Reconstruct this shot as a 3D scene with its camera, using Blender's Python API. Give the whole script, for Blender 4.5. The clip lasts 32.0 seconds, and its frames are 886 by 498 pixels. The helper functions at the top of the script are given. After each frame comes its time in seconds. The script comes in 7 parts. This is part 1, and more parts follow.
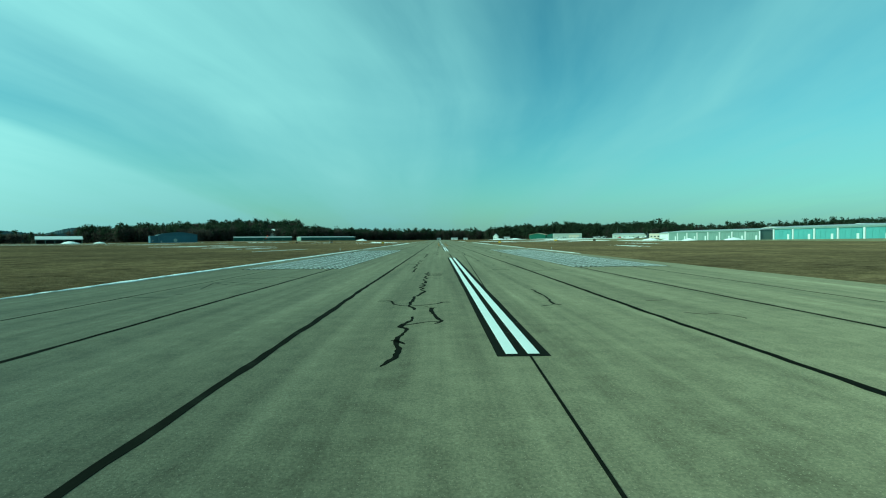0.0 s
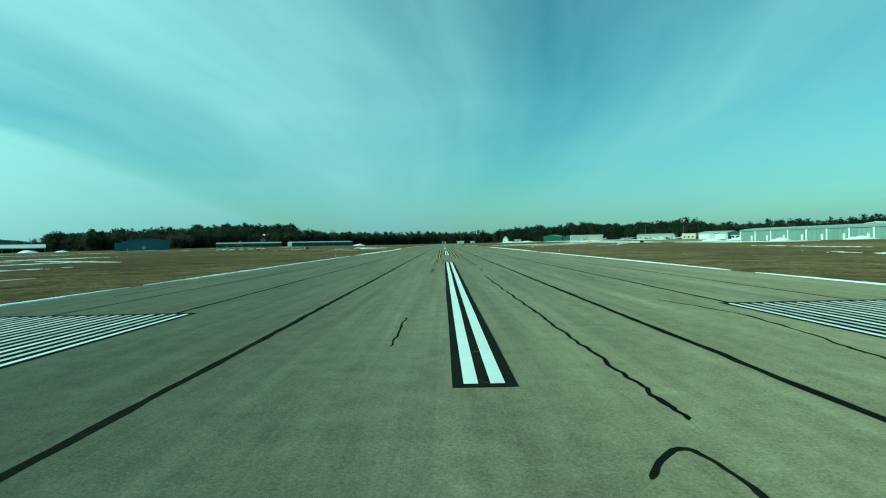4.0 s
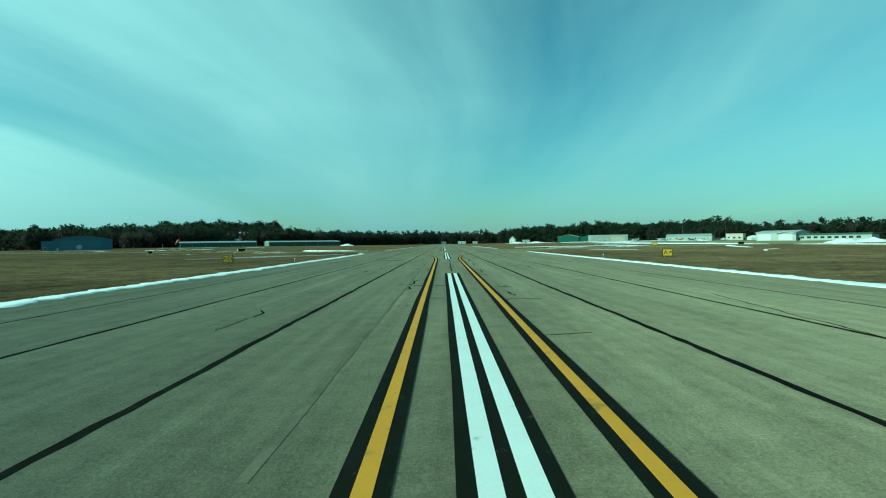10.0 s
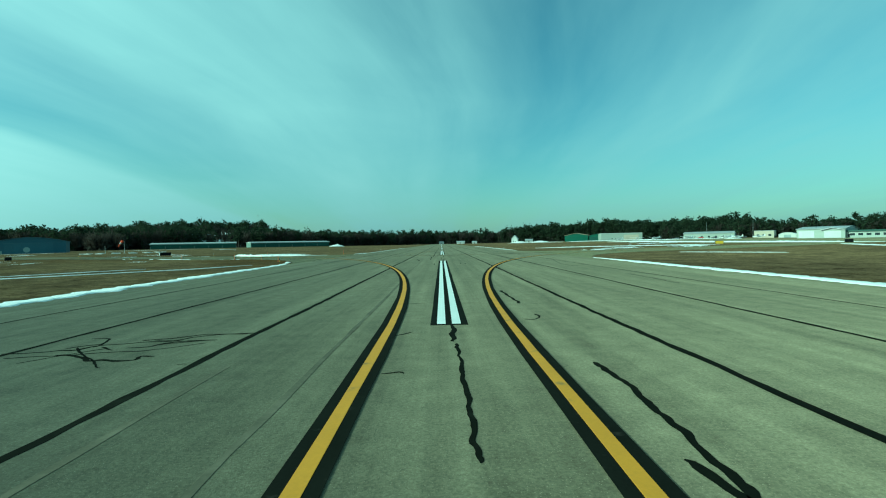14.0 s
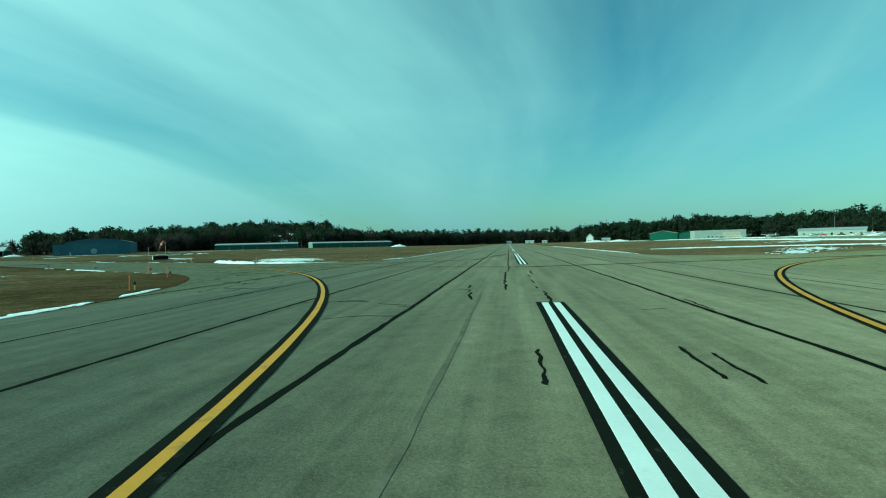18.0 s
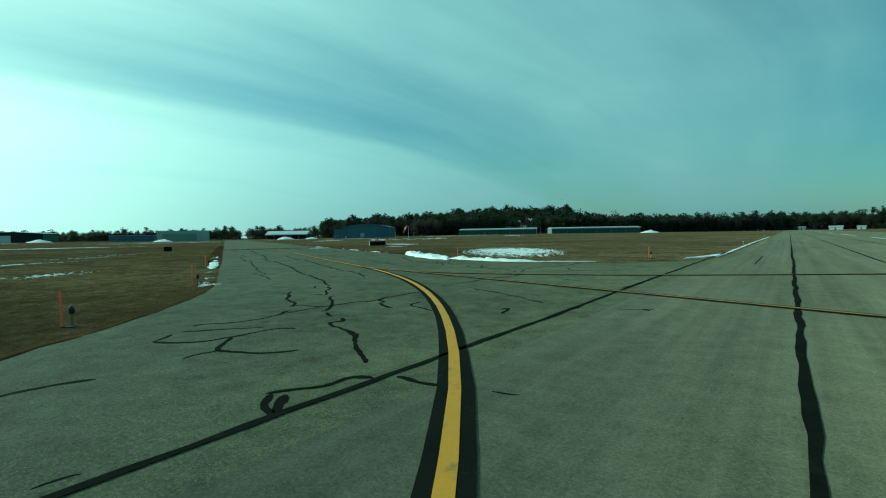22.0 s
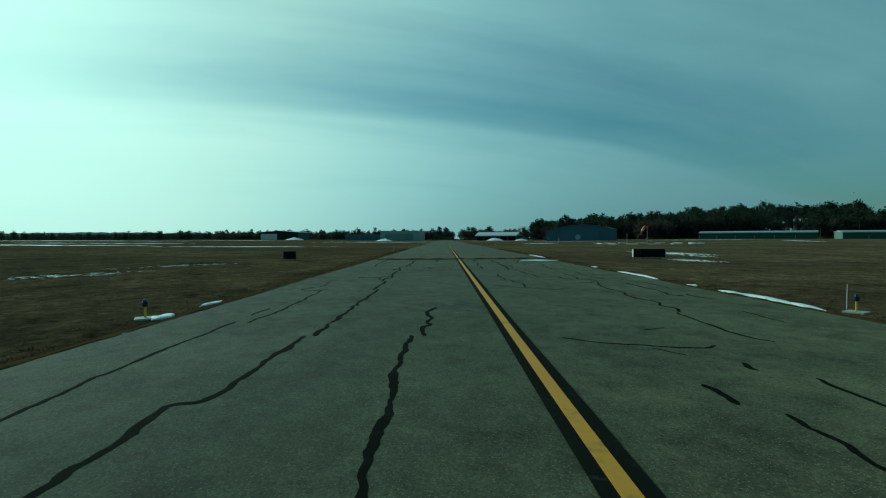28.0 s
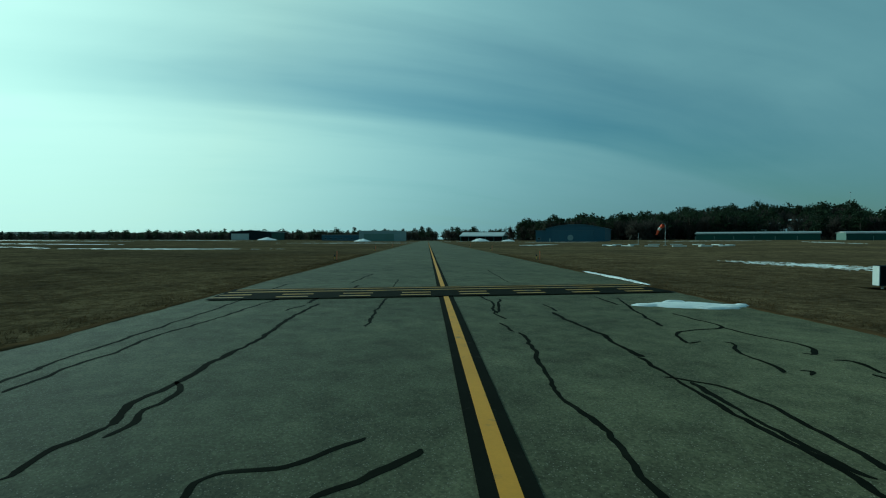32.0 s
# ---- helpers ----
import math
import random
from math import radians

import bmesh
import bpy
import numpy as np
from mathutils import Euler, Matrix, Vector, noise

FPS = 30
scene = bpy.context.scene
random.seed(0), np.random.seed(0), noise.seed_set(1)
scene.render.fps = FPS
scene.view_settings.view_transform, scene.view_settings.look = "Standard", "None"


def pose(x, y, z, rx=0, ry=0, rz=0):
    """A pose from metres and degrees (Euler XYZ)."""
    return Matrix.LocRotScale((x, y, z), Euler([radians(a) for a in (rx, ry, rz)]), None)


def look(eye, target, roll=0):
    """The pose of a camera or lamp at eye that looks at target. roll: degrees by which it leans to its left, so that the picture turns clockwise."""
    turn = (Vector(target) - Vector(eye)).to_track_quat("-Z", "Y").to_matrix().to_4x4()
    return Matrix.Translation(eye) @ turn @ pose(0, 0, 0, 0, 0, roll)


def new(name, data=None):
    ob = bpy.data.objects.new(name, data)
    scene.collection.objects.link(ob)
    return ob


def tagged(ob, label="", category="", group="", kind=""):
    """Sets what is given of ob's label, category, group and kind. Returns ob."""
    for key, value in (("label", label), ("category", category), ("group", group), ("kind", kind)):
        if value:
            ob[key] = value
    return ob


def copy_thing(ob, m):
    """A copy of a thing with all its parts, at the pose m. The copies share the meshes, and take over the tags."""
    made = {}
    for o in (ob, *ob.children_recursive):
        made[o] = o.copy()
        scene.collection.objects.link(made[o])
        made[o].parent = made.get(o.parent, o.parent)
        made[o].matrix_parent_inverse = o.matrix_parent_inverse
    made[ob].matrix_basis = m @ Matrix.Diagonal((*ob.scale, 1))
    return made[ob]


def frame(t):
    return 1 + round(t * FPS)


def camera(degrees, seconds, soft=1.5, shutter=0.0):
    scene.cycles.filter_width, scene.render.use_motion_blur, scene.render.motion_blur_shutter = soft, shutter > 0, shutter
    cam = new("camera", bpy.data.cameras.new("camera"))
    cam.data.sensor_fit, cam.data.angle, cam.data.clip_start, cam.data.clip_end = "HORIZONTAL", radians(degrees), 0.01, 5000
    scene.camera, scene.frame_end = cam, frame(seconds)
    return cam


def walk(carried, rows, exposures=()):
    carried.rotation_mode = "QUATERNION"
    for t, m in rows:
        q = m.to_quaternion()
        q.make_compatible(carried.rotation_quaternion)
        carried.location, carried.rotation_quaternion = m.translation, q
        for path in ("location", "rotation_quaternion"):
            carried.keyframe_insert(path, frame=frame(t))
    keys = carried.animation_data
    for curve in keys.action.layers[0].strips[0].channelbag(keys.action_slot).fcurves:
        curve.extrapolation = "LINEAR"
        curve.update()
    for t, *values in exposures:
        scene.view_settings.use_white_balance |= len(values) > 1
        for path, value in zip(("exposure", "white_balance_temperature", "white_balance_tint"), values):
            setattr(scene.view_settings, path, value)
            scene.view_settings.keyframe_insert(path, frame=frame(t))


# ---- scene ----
cam = camera(85.84, 32.0, soft=1.1)
PATH = [
    (0, -1.14, -43.67, 1.729, 88.81, 0.45, -0.59),
    (0.5, -1.02, -35.68, 1.725, 88.93, 0.41, -0.61),
    (1, -0.88, -27.69, 1.736, 89.08, 0.48, -0.57),
    (1.5, -0.71, -19.69, 1.738, 89.07, 0.60, -0.76),
    (2, -0.57, -11.78, 1.761, 89.11, 0.72, -0.59),
    (2.5, -0.50, -4.04, 1.743, 89.22, 0.76, -0.65),
    (3, -0.45, 3.60, 1.750, 89.32, 0.89, -0.52),
    (3.5, -0.35, 11.22, 1.736, 89.26, 1.00, -0.28),
    (5.5, -0.42, 38.96, 1.733, 89.27, 1.29, 1.03),
    (6, -0.49, 45.37, 1.744, 89.62, 1.10, 1.12),
    (6.5, -0.54, 51.75, 1.734, 89.40, 1.26, 1.35),
    (7, -0.59, 58.13, 1.744, 89.49, 1.03, 1.13),
    (7.5, -0.64, 64.57, 1.731, 89.43, 0.77, 0.65),
    (8, -0.51, 71.00, 1.731, 89.22, 0.74, 0.39),
    (8.5, -0.46, 77.20, 1.727, 89.29, 0.82, -0.04),
    (9, -0.44, 83.17, 1.738, 89.31, 0.88, -0.12),
    (9.5, -0.40, 88.93, 1.730, 89.26, 0.90, -0.17),
    (10, -0.36, 94.54, 1.739, 89.30, 0.82, 0.03),
    (10.5, -0.35, 100.08, 1.730, 89.24, 0.98, -0.02),
    (11, -0.31, 105.48, 1.735, 89.39, 0.83, -0.05),
    (11.5, -0.27, 110.77, 1.726, 89.33, 0.72, -0.27),
    (12, -0.20, 115.96, 1.730, 89.24, 0.71, -0.32),
    (12.5, -0.07, 121.11, 1.722, 89.28, 0.82, -0.39),
    (13, 0.03, 126.18, 1.726, 89.28, 1.03, -0.41),
    (13.5, 0.01, 131.14, 1.729, 89.23, 0.98, -0.28),
    (14, -0.02, 136.03, 1.750, 89.28, 1.14, -0.22),
    (14.5, 0.05, 140.89, 1.752, 89.08, 1.16, -0.25),
    (16.5, -0.06, 157.63, 1.753, 89.22, 1.19, 0.89),
    (17, -0.23, 161.49, 1.739, 89.09, 1.64, 2.22),
    (17.5, -0.55, 165.28, 1.732, 89.35, 1.42, 4.53),
    (18, -1.05, 168.99, 1.743, 89.42, 1.37, 7.78),
    (18.5, -1.72, 172.61, 1.719, 89.23, 1.67, 11.49),
    (19, -2.67, 176.03, 1.705, 89.19, 1.37, 15.69),
    (19.5, -3.94, 179.21, 1.699, 89.07, 1.21, 19.87),
    (20, -5.10, 182.55, 1.685, 88.79, 1.13, 23.81),
    (20.5, -6.48, 185.80, 1.689, 88.81, 0.74, 27.19),
    (21, -7.96, 188.80, 1.681, 88.65, 0.69, 30.22),
    (21.5, -9.54, 191.50, 1.701, 88.42, 0.74, 33.03),
    (22, -11.33, 194.13, 1.694, 88.29, 0.99, 36.01),
    (22.5, -12.98, 196.38, 1.693, 88.36, 0.65, 39.37),
    (23, -14.70, 198.49, 1.693, 88.27, 0.51, 42.83),
    (23.5, -16.52, 200.58, 1.694, 88.26, 0.76, 46.40),
    (24, -18.82, 202.61, 1.697, 88.23, 0.50, 49.70),
    (24.5, -21.45, 204.65, 1.700, 88.44, 0.40, 52.67),
    (25, -24.23, 206.64, 1.702, 88.36, 0.13, 54.80),
    (25.5, -26.97, 208.55, 1.706, 88.48, 0.16, 56.23),
    (27.5, -37.36, 214.98, 1.702, 88.75, 0.26, 59.98),
    (28, -40.10, 216.70, 1.703, 88.78, 0.14, 60.71),
    (28.5, -42.87, 218.44, 1.701, 88.83, 0.16, 61.12),
    (29, -45.63, 220.13, 1.701, 88.87, 0.28, 61.24),
    (29.5, -48.32, 221.69, 1.701, 88.90, 0.29, 60.92),
    (30, -51.06, 223.20, 1.701, 88.87, 0.38, 60.34),
    (30.5, -53.92, 224.73, 1.702, 88.93, 0.35, 59.69),
    (30.8, -55.61, 225.67, 1.704, 89.06, 0.25, 59.27),
    (31, -56.71, 226.31, 1.704, 89.10, 0.18, 59.03),
    (31.5, -59.29, 227.96, 1.704, 88.85, 0.11, 58.87),
    (32, -61.72, 229.66, 1.707, 88.83, 0.01, 58.71),
]
EXPOSURES = [(0, 0.3, 5000, -50), (12, 0.3, 5000, -50), (18, 0.25, 5000, -50), (20, 0.08, 5000, -49), (21, -0.02, 5020, -47), (24, -0.42, 5080, -44), (25, -0.66, 5080, -41), (27, -0.82, 4900, -38), (32, -0.86, 4820, -34)]
walk(cam, [(t, pose(*row)) for t, *row in PATH], EXPOSURES)

# ---- light: low winter sun off to the left of the runway heading, thin cirrus ----
SUN_AZ, SUN_EL = radians(108), radians(24)          # azimuth counted from +y towards -x
TO_SUN = Vector((-math.sin(SUN_AZ) * math.cos(SUN_EL), math.cos(SUN_AZ) * math.cos(SUN_EL), math.sin(SUN_EL)))
sun = new("sun", bpy.data.lights.new("sun", "SUN"))
sun.data.energy, sun.data.angle, sun.data.color = 3.2, radians(0.6), (1.0, 0.93, 0.82)
sun.matrix_world = look((0, 0, 100), Vector((0, 0, 100)) - TO_SUN)

world = bpy.data.worlds.new("world")
scene.world = world
world.use_nodes = True
wn, wl = world.node_tree.nodes, world.node_tree.links
wn.clear()


def wnode(kind, **kw):
    n = wn.new(kind)
    for k, v in kw.items():
        n.inputs[k.replace("_", " ")].default_value = v
    return n


def wmath(op, a, b=None, clamp=False):
    n = wn.new("ShaderNodeMath")
    n.operation, n.use_clamp = op, clamp
    for i, v in enumerate((a, b)):
        if v is None:
            continue
        if isinstance(v, (int, float)):
            n.inputs[i].default_value = v
        else:
            wl.new(v, n.inputs[i])
    return n.outputs[0]


sky = wn.new("ShaderNodeTexSky")
sky.sky_type, sky.sun_disc, sky.sun_elevation, sky.sun_rotation = "NISHITA", False, SUN_EL, -SUN_AZ
sky.air_density, sky.dust_density, sky.ozone_density = 1.0, 0.6, 1.5
coord = wn.new("ShaderNodeTexCoord")
split = wn.new("ShaderNodeSeparateXYZ")
wl.new(coord.outputs["Generated"], split.inputs[0])
up = wmath("MAXIMUM", split.outputs[2], 0.0)
drop = wmath("ADD", up, 0.12)
# streaks of ice cloud lie along the runway's bearing: u runs across them, v along them
su, sv = wmath("DIVIDE", split.outputs[0], drop), wmath("DIVIDE", split.outputs[1], drop)
bent = wmath("ADD", su, wmath("MULTIPLY", wmath("SUBTRACT", 2.4, wmath("MINIMUM", sv, 2.4)), 0.22))


def sky_noise(across, along, detail, roughness, distortion, seed):
    at = wn.new("ShaderNodeCombineXYZ")
    wl.new(wmath("MULTIPLY", bent, across), at.inputs[0])
    wl.new(wmath("MULTIPLY", sv, along), at.inputs[1])
    at.inputs[2].default_value = seed
    n = wnode("ShaderNodeTexNoise", Scale=1.0, Detail=detail, Roughness=roughness, Distortion=distortion)
    wl.new(at.outputs[0], n.inputs["Vector"])
    return wmath("SUBTRACT", n.outputs[0], 0.5)


lanes = wn.new("ShaderNodeValToRGB")
lanes.color_ramp.interpolation = "EASE"
stops = ((-4.0, 0.9), (-2.5, 0.88), (-2.28, 0.8), (-2.06, 0.34), (-1.84, 0.22), (-1.6, 0.42), (-1.3, 0.52), (-1.0, 0.8), (-0.65, 0.78), (-0.25, 0.62),
         (0.1, 0.42), (0.4, 0.2), (0.7, 0.1), (0.95, 0.24), (1.25, 0.42), (1.7, 0.34), (2.4, 0.4), (3.2, 0.28), (4.0, 0.35))
while len(lanes.color_ramp.elements) < len(stops):
    lanes.color_ramp.elements.new(0.5)
for e, (pos, d) in zip(lanes.color_ramp.elements, stops):
    e.position, e.color = (pos + 4) / 8, (d, d, d, 1)
wl.new(wmath("MULTIPLY", wmath("ADD", bent, 4.0), 0.125, True), lanes.inputs[0])
level = wn.new("ShaderNodeSeparateColor")
wl.new(lanes.outputs[0], level.inputs[0])
mixn = wmath("ADD", level.outputs[0], wmath("MULTIPLY", sky_noise(2.6, 0.42, 5.0, 0.52, 0.5, 1.3), 0.55))
mixn = wmath("ADD", mixn, wmath("MULTIPLY", sky_noise(0.9, 0.55, 4.0, 0.5, 0.6, 7.7), 0.6))
mixn = wmath("ADD", mixn, wmath("MULTIPLY", sky_noise(7.0, 1.6, 4.0, 0.55, 0.6, 4.1), 0.12))
ramp = wn.new("ShaderNodeMapRange")
for k, v in (("From Min", 0.08), ("From Max", 0.92), ("To Min", 0.04), ("To Max", 0.94)):
    ramp.inputs[k].default_value = v
wl.new(mixn, ramp.inputs["Value"])
# thin ice cloud is brighter towards the sun
toward = wn.new("ShaderNodeVectorMath")
toward.operation = "DOT_PRODUCT"
toward.inputs[1].default_value = TO_SUN
wl.new(coord.outputs["Generated"], toward.inputs[0])
glare = wmath("POWER", wmath("MULTIPLY", wmath("ADD", toward.outputs["Value"], 1.0), 0.5, True), 7.0)
cloud_level = wmath("ADD", wmath("MULTIPLY", glare, 13.0), 5.4)
cloud = wn.new("ShaderNodeVectorMath")
cloud.operation = "SCALE"
warm = wn.new("ShaderNodeMix")
warm.data_type = "RGBA"
warm.inputs["A"].default_value, warm.inputs["B"].default_value = (0.77, 1.0, 1.09, 1), (0.97, 1.0, 0.88, 1)
wl.new(wmath("MULTIPLY", glare, 1.5, True), warm.inputs["Factor"])
wl.new(warm.outputs["Result"], cloud.inputs[0])
wl.new(cloud_level, cloud.inputs["Scale"])
both = wn.new("ShaderNodeMix")
both.data_type = "RGBA"
haze = wmath("MULTIPLY", wmath("POWER", wmath("SUBTRACT", 1.0, up), 9.0), 0.8)
cover = wmath("SUBTRACT", 1.0, wmath("MULTIPLY", wmath("SUBTRACT", 1.0, ramp.outputs[0]), wmath("SUBTRACT", 1.0, wmath("MULTIPLY", glare, 0.35))))
wl.new(cover, both.inputs["Factor"])
tint = wn.new("ShaderNodeVectorMath")
tint.operation = "MULTIPLY"
tint.inputs[1].default_value = (0.86, 1.0, 0.93)
wl.new(sky.outputs[0], tint.inputs[0])
wl.new(tint.outputs[0], both.inputs["A"])
wl.new(cloud.outputs[0], both.inputs["B"])
# dull bluish haze low over the horizon
murk = wn.new("ShaderNodeVectorMath")
murk.operation = "SCALE"
wl.new(warm.outputs["Result"], murk.inputs[0])
wl.new(wmath("ADD", wmath("MULTIPLY", glare, 17.0), 2.55), murk.inputs["Scale"])
low = wn.new("ShaderNodeMix")
low.data_type = "RGBA"
wl.new(haze, low.inputs["Factor"])
wl.new(both.outputs["Result"], low.inputs["A"])
wl.new(murk.outputs[0], low.inputs["B"])
back = wn.new("ShaderNodeBackground")
back.inputs["Strength"].default_value = 0.1
wl.new(low.outputs["Result"], back.inputs["Color"])
wout = wn.new("ShaderNodeOutputWorld")
wl.new(back.outputs[0], wout.inputs["Surface"])
# ---- materials ----
MATS = {}


def shade(name, colour, rough=0.8, metal=0.0, spread=0.12, grain=(6.0, 0.7), bump=0.2, dist=0.02, stain=None, ribs=None, alt=None, spec=None, emit=None):
    """A surface with colour variation at a fine and a broad scale, fine relief, optional stain colour (colour, scale, low, high) and
    optional ribs (axis, per metre) pressed into sheet metal."""
    if name in MATS:
        return MATS[name]
    m = bpy.data.materials.new(name)
    m.use_nodes = True
    nt = m.node_tree
    nd, ln = nt.nodes, nt.links
    b = nd["Principled BSDF"]
    b.inputs["Roughness"].default_value, b.inputs["Metallic"].default_value = rough, metal
    if spec is not None:
        b.inputs["Specular IOR Level"].default_value = spec
    tc = nd.new("ShaderNodeTexCoord")
    fine = nd.new("ShaderNodeTexNoise")
    fine.inputs["Scale"].default_value, fine.inputs["Detail"].default_value, fine.inputs["Roughness"].default_value = grain[0], 6, 0.65
    broad = nd.new("ShaderNodeTexNoise")
    broad.inputs["Scale"].default_value, broad.inputs["Detail"].default_value = grain[1], 4
    for n in (fine, broad):
        ln.new(tc.outputs["Object"], n.inputs["Vector"])
    mid = nd.new("ShaderNodeMath")
    mid.operation = "ADD"
    ln.new(fine.outputs[0], mid.inputs[0])
    ln.new(broad.outputs[0], mid.inputs[1])
    rng = nd.new("ShaderNodeMapRange")
    for k, v in (("From Min", 0.6), ("From Max", 1.4), ("To Min", 1 - spread), ("To Max", 1 + spread)):
        rng.inputs[k].default_value = v
    ln.new(mid.outputs[0], rng.inputs["Value"])
    info = nd.new("ShaderNodeObjectInfo")
    each = nd.new("ShaderNodeMapRange")
    for k, v in (("To Min", 1 - spread * 0.4), ("To Max", 1 + spread * 0.4)):
        each.inputs[k].default_value = v
    ln.new(info.outputs["Random"], each.inputs["Value"])
    mul = nd.new("ShaderNodeMath")
    mul.operation = "MULTIPLY"
    ln.new(rng.outputs[0], mul.inputs[0])
    ln.new(each.outputs[0], mul.inputs[1])
    col = nd.new("ShaderNodeRGB")
    col.outputs[0].default_value = (*colour, 1)
    src = col.outputs[0]
    if stain or alt:
        c2, sc, lo, hi = stain or alt
        st = nd.new("ShaderNodeTexNoise")
        st.inputs["Scale"].default_value, st.inputs["Detail"].default_value, st.inputs["Roughness"].default_value = sc, 8, 0.6
        ln.new(tc.outputs["Object"], st.inputs["Vector"])
        sr = nd.new("ShaderNodeMapRange")
        sr.interpolation_type = "SMOOTHSTEP"
        sr.inputs["From Min"].default_value, sr.inputs["From Max"].default_value = lo, hi
        ln.new(st.outputs[0], sr.inputs["Value"])
        mx = nd.new("ShaderNodeMix")
        mx.data_type = "RGBA"
        mx.inputs["B"].default_value = (*c2, 1)
        ln.new(sr.outputs[0], mx.inputs["Factor"])
        ln.new(src, mx.inputs["A"])
        src = mx.outputs["Result"]
    sc2 = nd.new("ShaderNodeVectorMath")
    sc2.operation = "SCALE"
    ln.new(src, sc2.inputs[0])
    ln.new(mul.outputs[0], sc2.inputs["Scale"])
    ln.new(sc2.outputs[0], b.inputs["Base Color"])
    h = fine.outputs[0]
    if ribs:
        sp = nd.new("ShaderNodeSeparateXYZ")
        ln.new(tc.outputs["Object"], sp.inputs[0])
        f1 = nd.new("ShaderNodeMath")
        f1.operation = "MULTIPLY"
        f1.inputs[1].default_value = ribs[1] * 6.283
        ln.new(sp.outputs[ribs[0]], f1.inputs[0])
        f2 = nd.new("ShaderNodeMath")
        f2.operation = "SINE"
        ln.new(f1.outputs[0], f2.inputs[0])
        h = f2.outputs[0]
    bp = nd.new("ShaderNodeBump")
    bp.inputs["Strength"].default_value, bp.inputs["Distance"].default_value = bump, dist
    ln.new(h, bp.inputs["Height"])
    ln.new(bp.outputs[0], b.inputs["Normal"])
    if emit:
        b.inputs["Emission Color"].default_value, b.inputs["Emission Strength"].default_value = (*emit[0], 1), emit[1]
    MATS[name] = m
    return m


def ground_mat(name, a, b2, c, patch, rough=0.95, bump=0.5, dist=0.05, fine=14.0, streak=(1, 1, 1), speck=None, grain=0.3, mottle=0.0, sunward_tone=None, gloss=0.12, matte=1.0, stones=None, lanes=0.0):
    """Ground seen from near and far: three colours mixed by broad patches and fine grain; speck adds light stones."""
    m = bpy.data.materials.new(name)
    m.use_nodes = True
    nd, ln = m.node_tree.nodes, m.node_tree.links
    bs = nd["Principled BSDF"]
    bs.inputs["Roughness"].default_value = rough
    bs.inputs["Diffuse Roughness"].default_value = matte
    bs.inputs["Specular IOR Level"].default_value = gloss
    tc = nd.new("ShaderNodeTexCoord")
    mp = nd.new("ShaderNodeMapping")
    mp.inputs["Scale"].default_value = streak
    ln.new(tc.outputs["Object"], mp.inputs[0])

    def noise_at(scale, det, ro=0.6, src=mp):
        n = nd.new("ShaderNodeTexNoise")
        n.inputs["Scale"].default_value, n.inputs["Detail"].default_value, n.inputs["Roughness"].default_value = scale, det, ro
        ln.new(src.outputs[0] if src is mp else tc.outputs["Object"], n.inputs["Vector"])
        return n.outputs[0]

    def remap(v, lo, hi, smooth=True):
        r = nd.new("ShaderNodeMapRange")
        if smooth:
            r.interpolation_type = "SMOOTHSTEP"
        r.inputs["From Min"].default_value, r.inputs["From Max"].default_value = lo, hi
        ln.new(v, r.inputs["Value"])
        return r.outputs[0]

    def mix(f, x, y):
        k = nd.new("ShaderNodeMix")
        k.data_type = "RGBA"
        ln.new(f, k.inputs["Factor"])
        for key, v in (("A", x), ("B", y)):
            if isinstance(v, tuple):
                k.inputs[key].default_value = (*v, 1)
            else:
                ln.new(v, k.inputs[key])
        return k.outputs["Result"]

    n1, n2, n3 = noise_at(patch, 5), noise_at(patch * 7, 6, 0.7), noise_at(fine, 6, 0.75, tc)
    out = mix(remap(n1, 0.38, 0.62), a, b2)
    out = mix(remap(n2, 0.45, 0.75), out, c)
    r = nd.new("ShaderNodeMapRange")
    for k, v in (("From Min", 0.25), ("From Max", 0.75), ("To Min", 1 - grain), ("To Max", 1 + grain)):
        r.inputs[k].default_value = v
    ln.new(n3, r.inputs["Value"])
    sc = nd.new("ShaderNodeVectorMath")
    sc.operation = "SCALE"
    ln.new(out, sc.inputs[0])
    ln.new(r.outputs[0], sc.inputs["Scale"])
    src = sc.outputs[0]
    if mottle:
        # worn, oily and freshly scuffed areas, drawn out along the way of travel
        long_n, blot = noise_at(0.55, 5, 0.65), noise_at(2.2, 7, 0.7, tc)
        both_n = nd.new("ShaderNodeMath")
        both_n.operation = "ADD"
        ln.new(long_n, both_n.inputs[0])
        ln.new(blot, both_n.inputs[1])
        rr = nd.new("ShaderNodeMapRange")
        for k, v in (("From Min", 0.7), ("From Max", 1.3), ("To Min", 1 - mottle), ("To Max", 1 + mottle)):
            rr.inputs[k].default_value = v
        ln.new(both_n.outputs[0], rr.inputs["Value"])
        s2 = nd.new("ShaderNodeVectorMath")
        s2.operation = "SCALE"
        ln.new(src, s2.inputs[0])
        ln.new(rr.outputs[0], s2.inputs["Scale"])
        src = s2.outputs[0]
    if lanes:
        # wheel-worn and rubbed lanes along the way of travel
        lm = nd.new("ShaderNodeMapping")
        lm.inputs["Scale"].default_value = (2.4, 0.02, 1)
        ln.new(tc.outputs["Object"], lm.inputs[0])
        lane_n = nd.new("ShaderNodeTexNoise")
        lane_n.inputs["Scale"].default_value, lane_n.inputs["Detail"].default_value, lane_n.inputs["Roughness"].default_value = 1.0, 5, 0.65
        ln.new(lm.outputs[0], lane_n.inputs["Vector"])
        lr = nd.new("ShaderNodeMapRange")
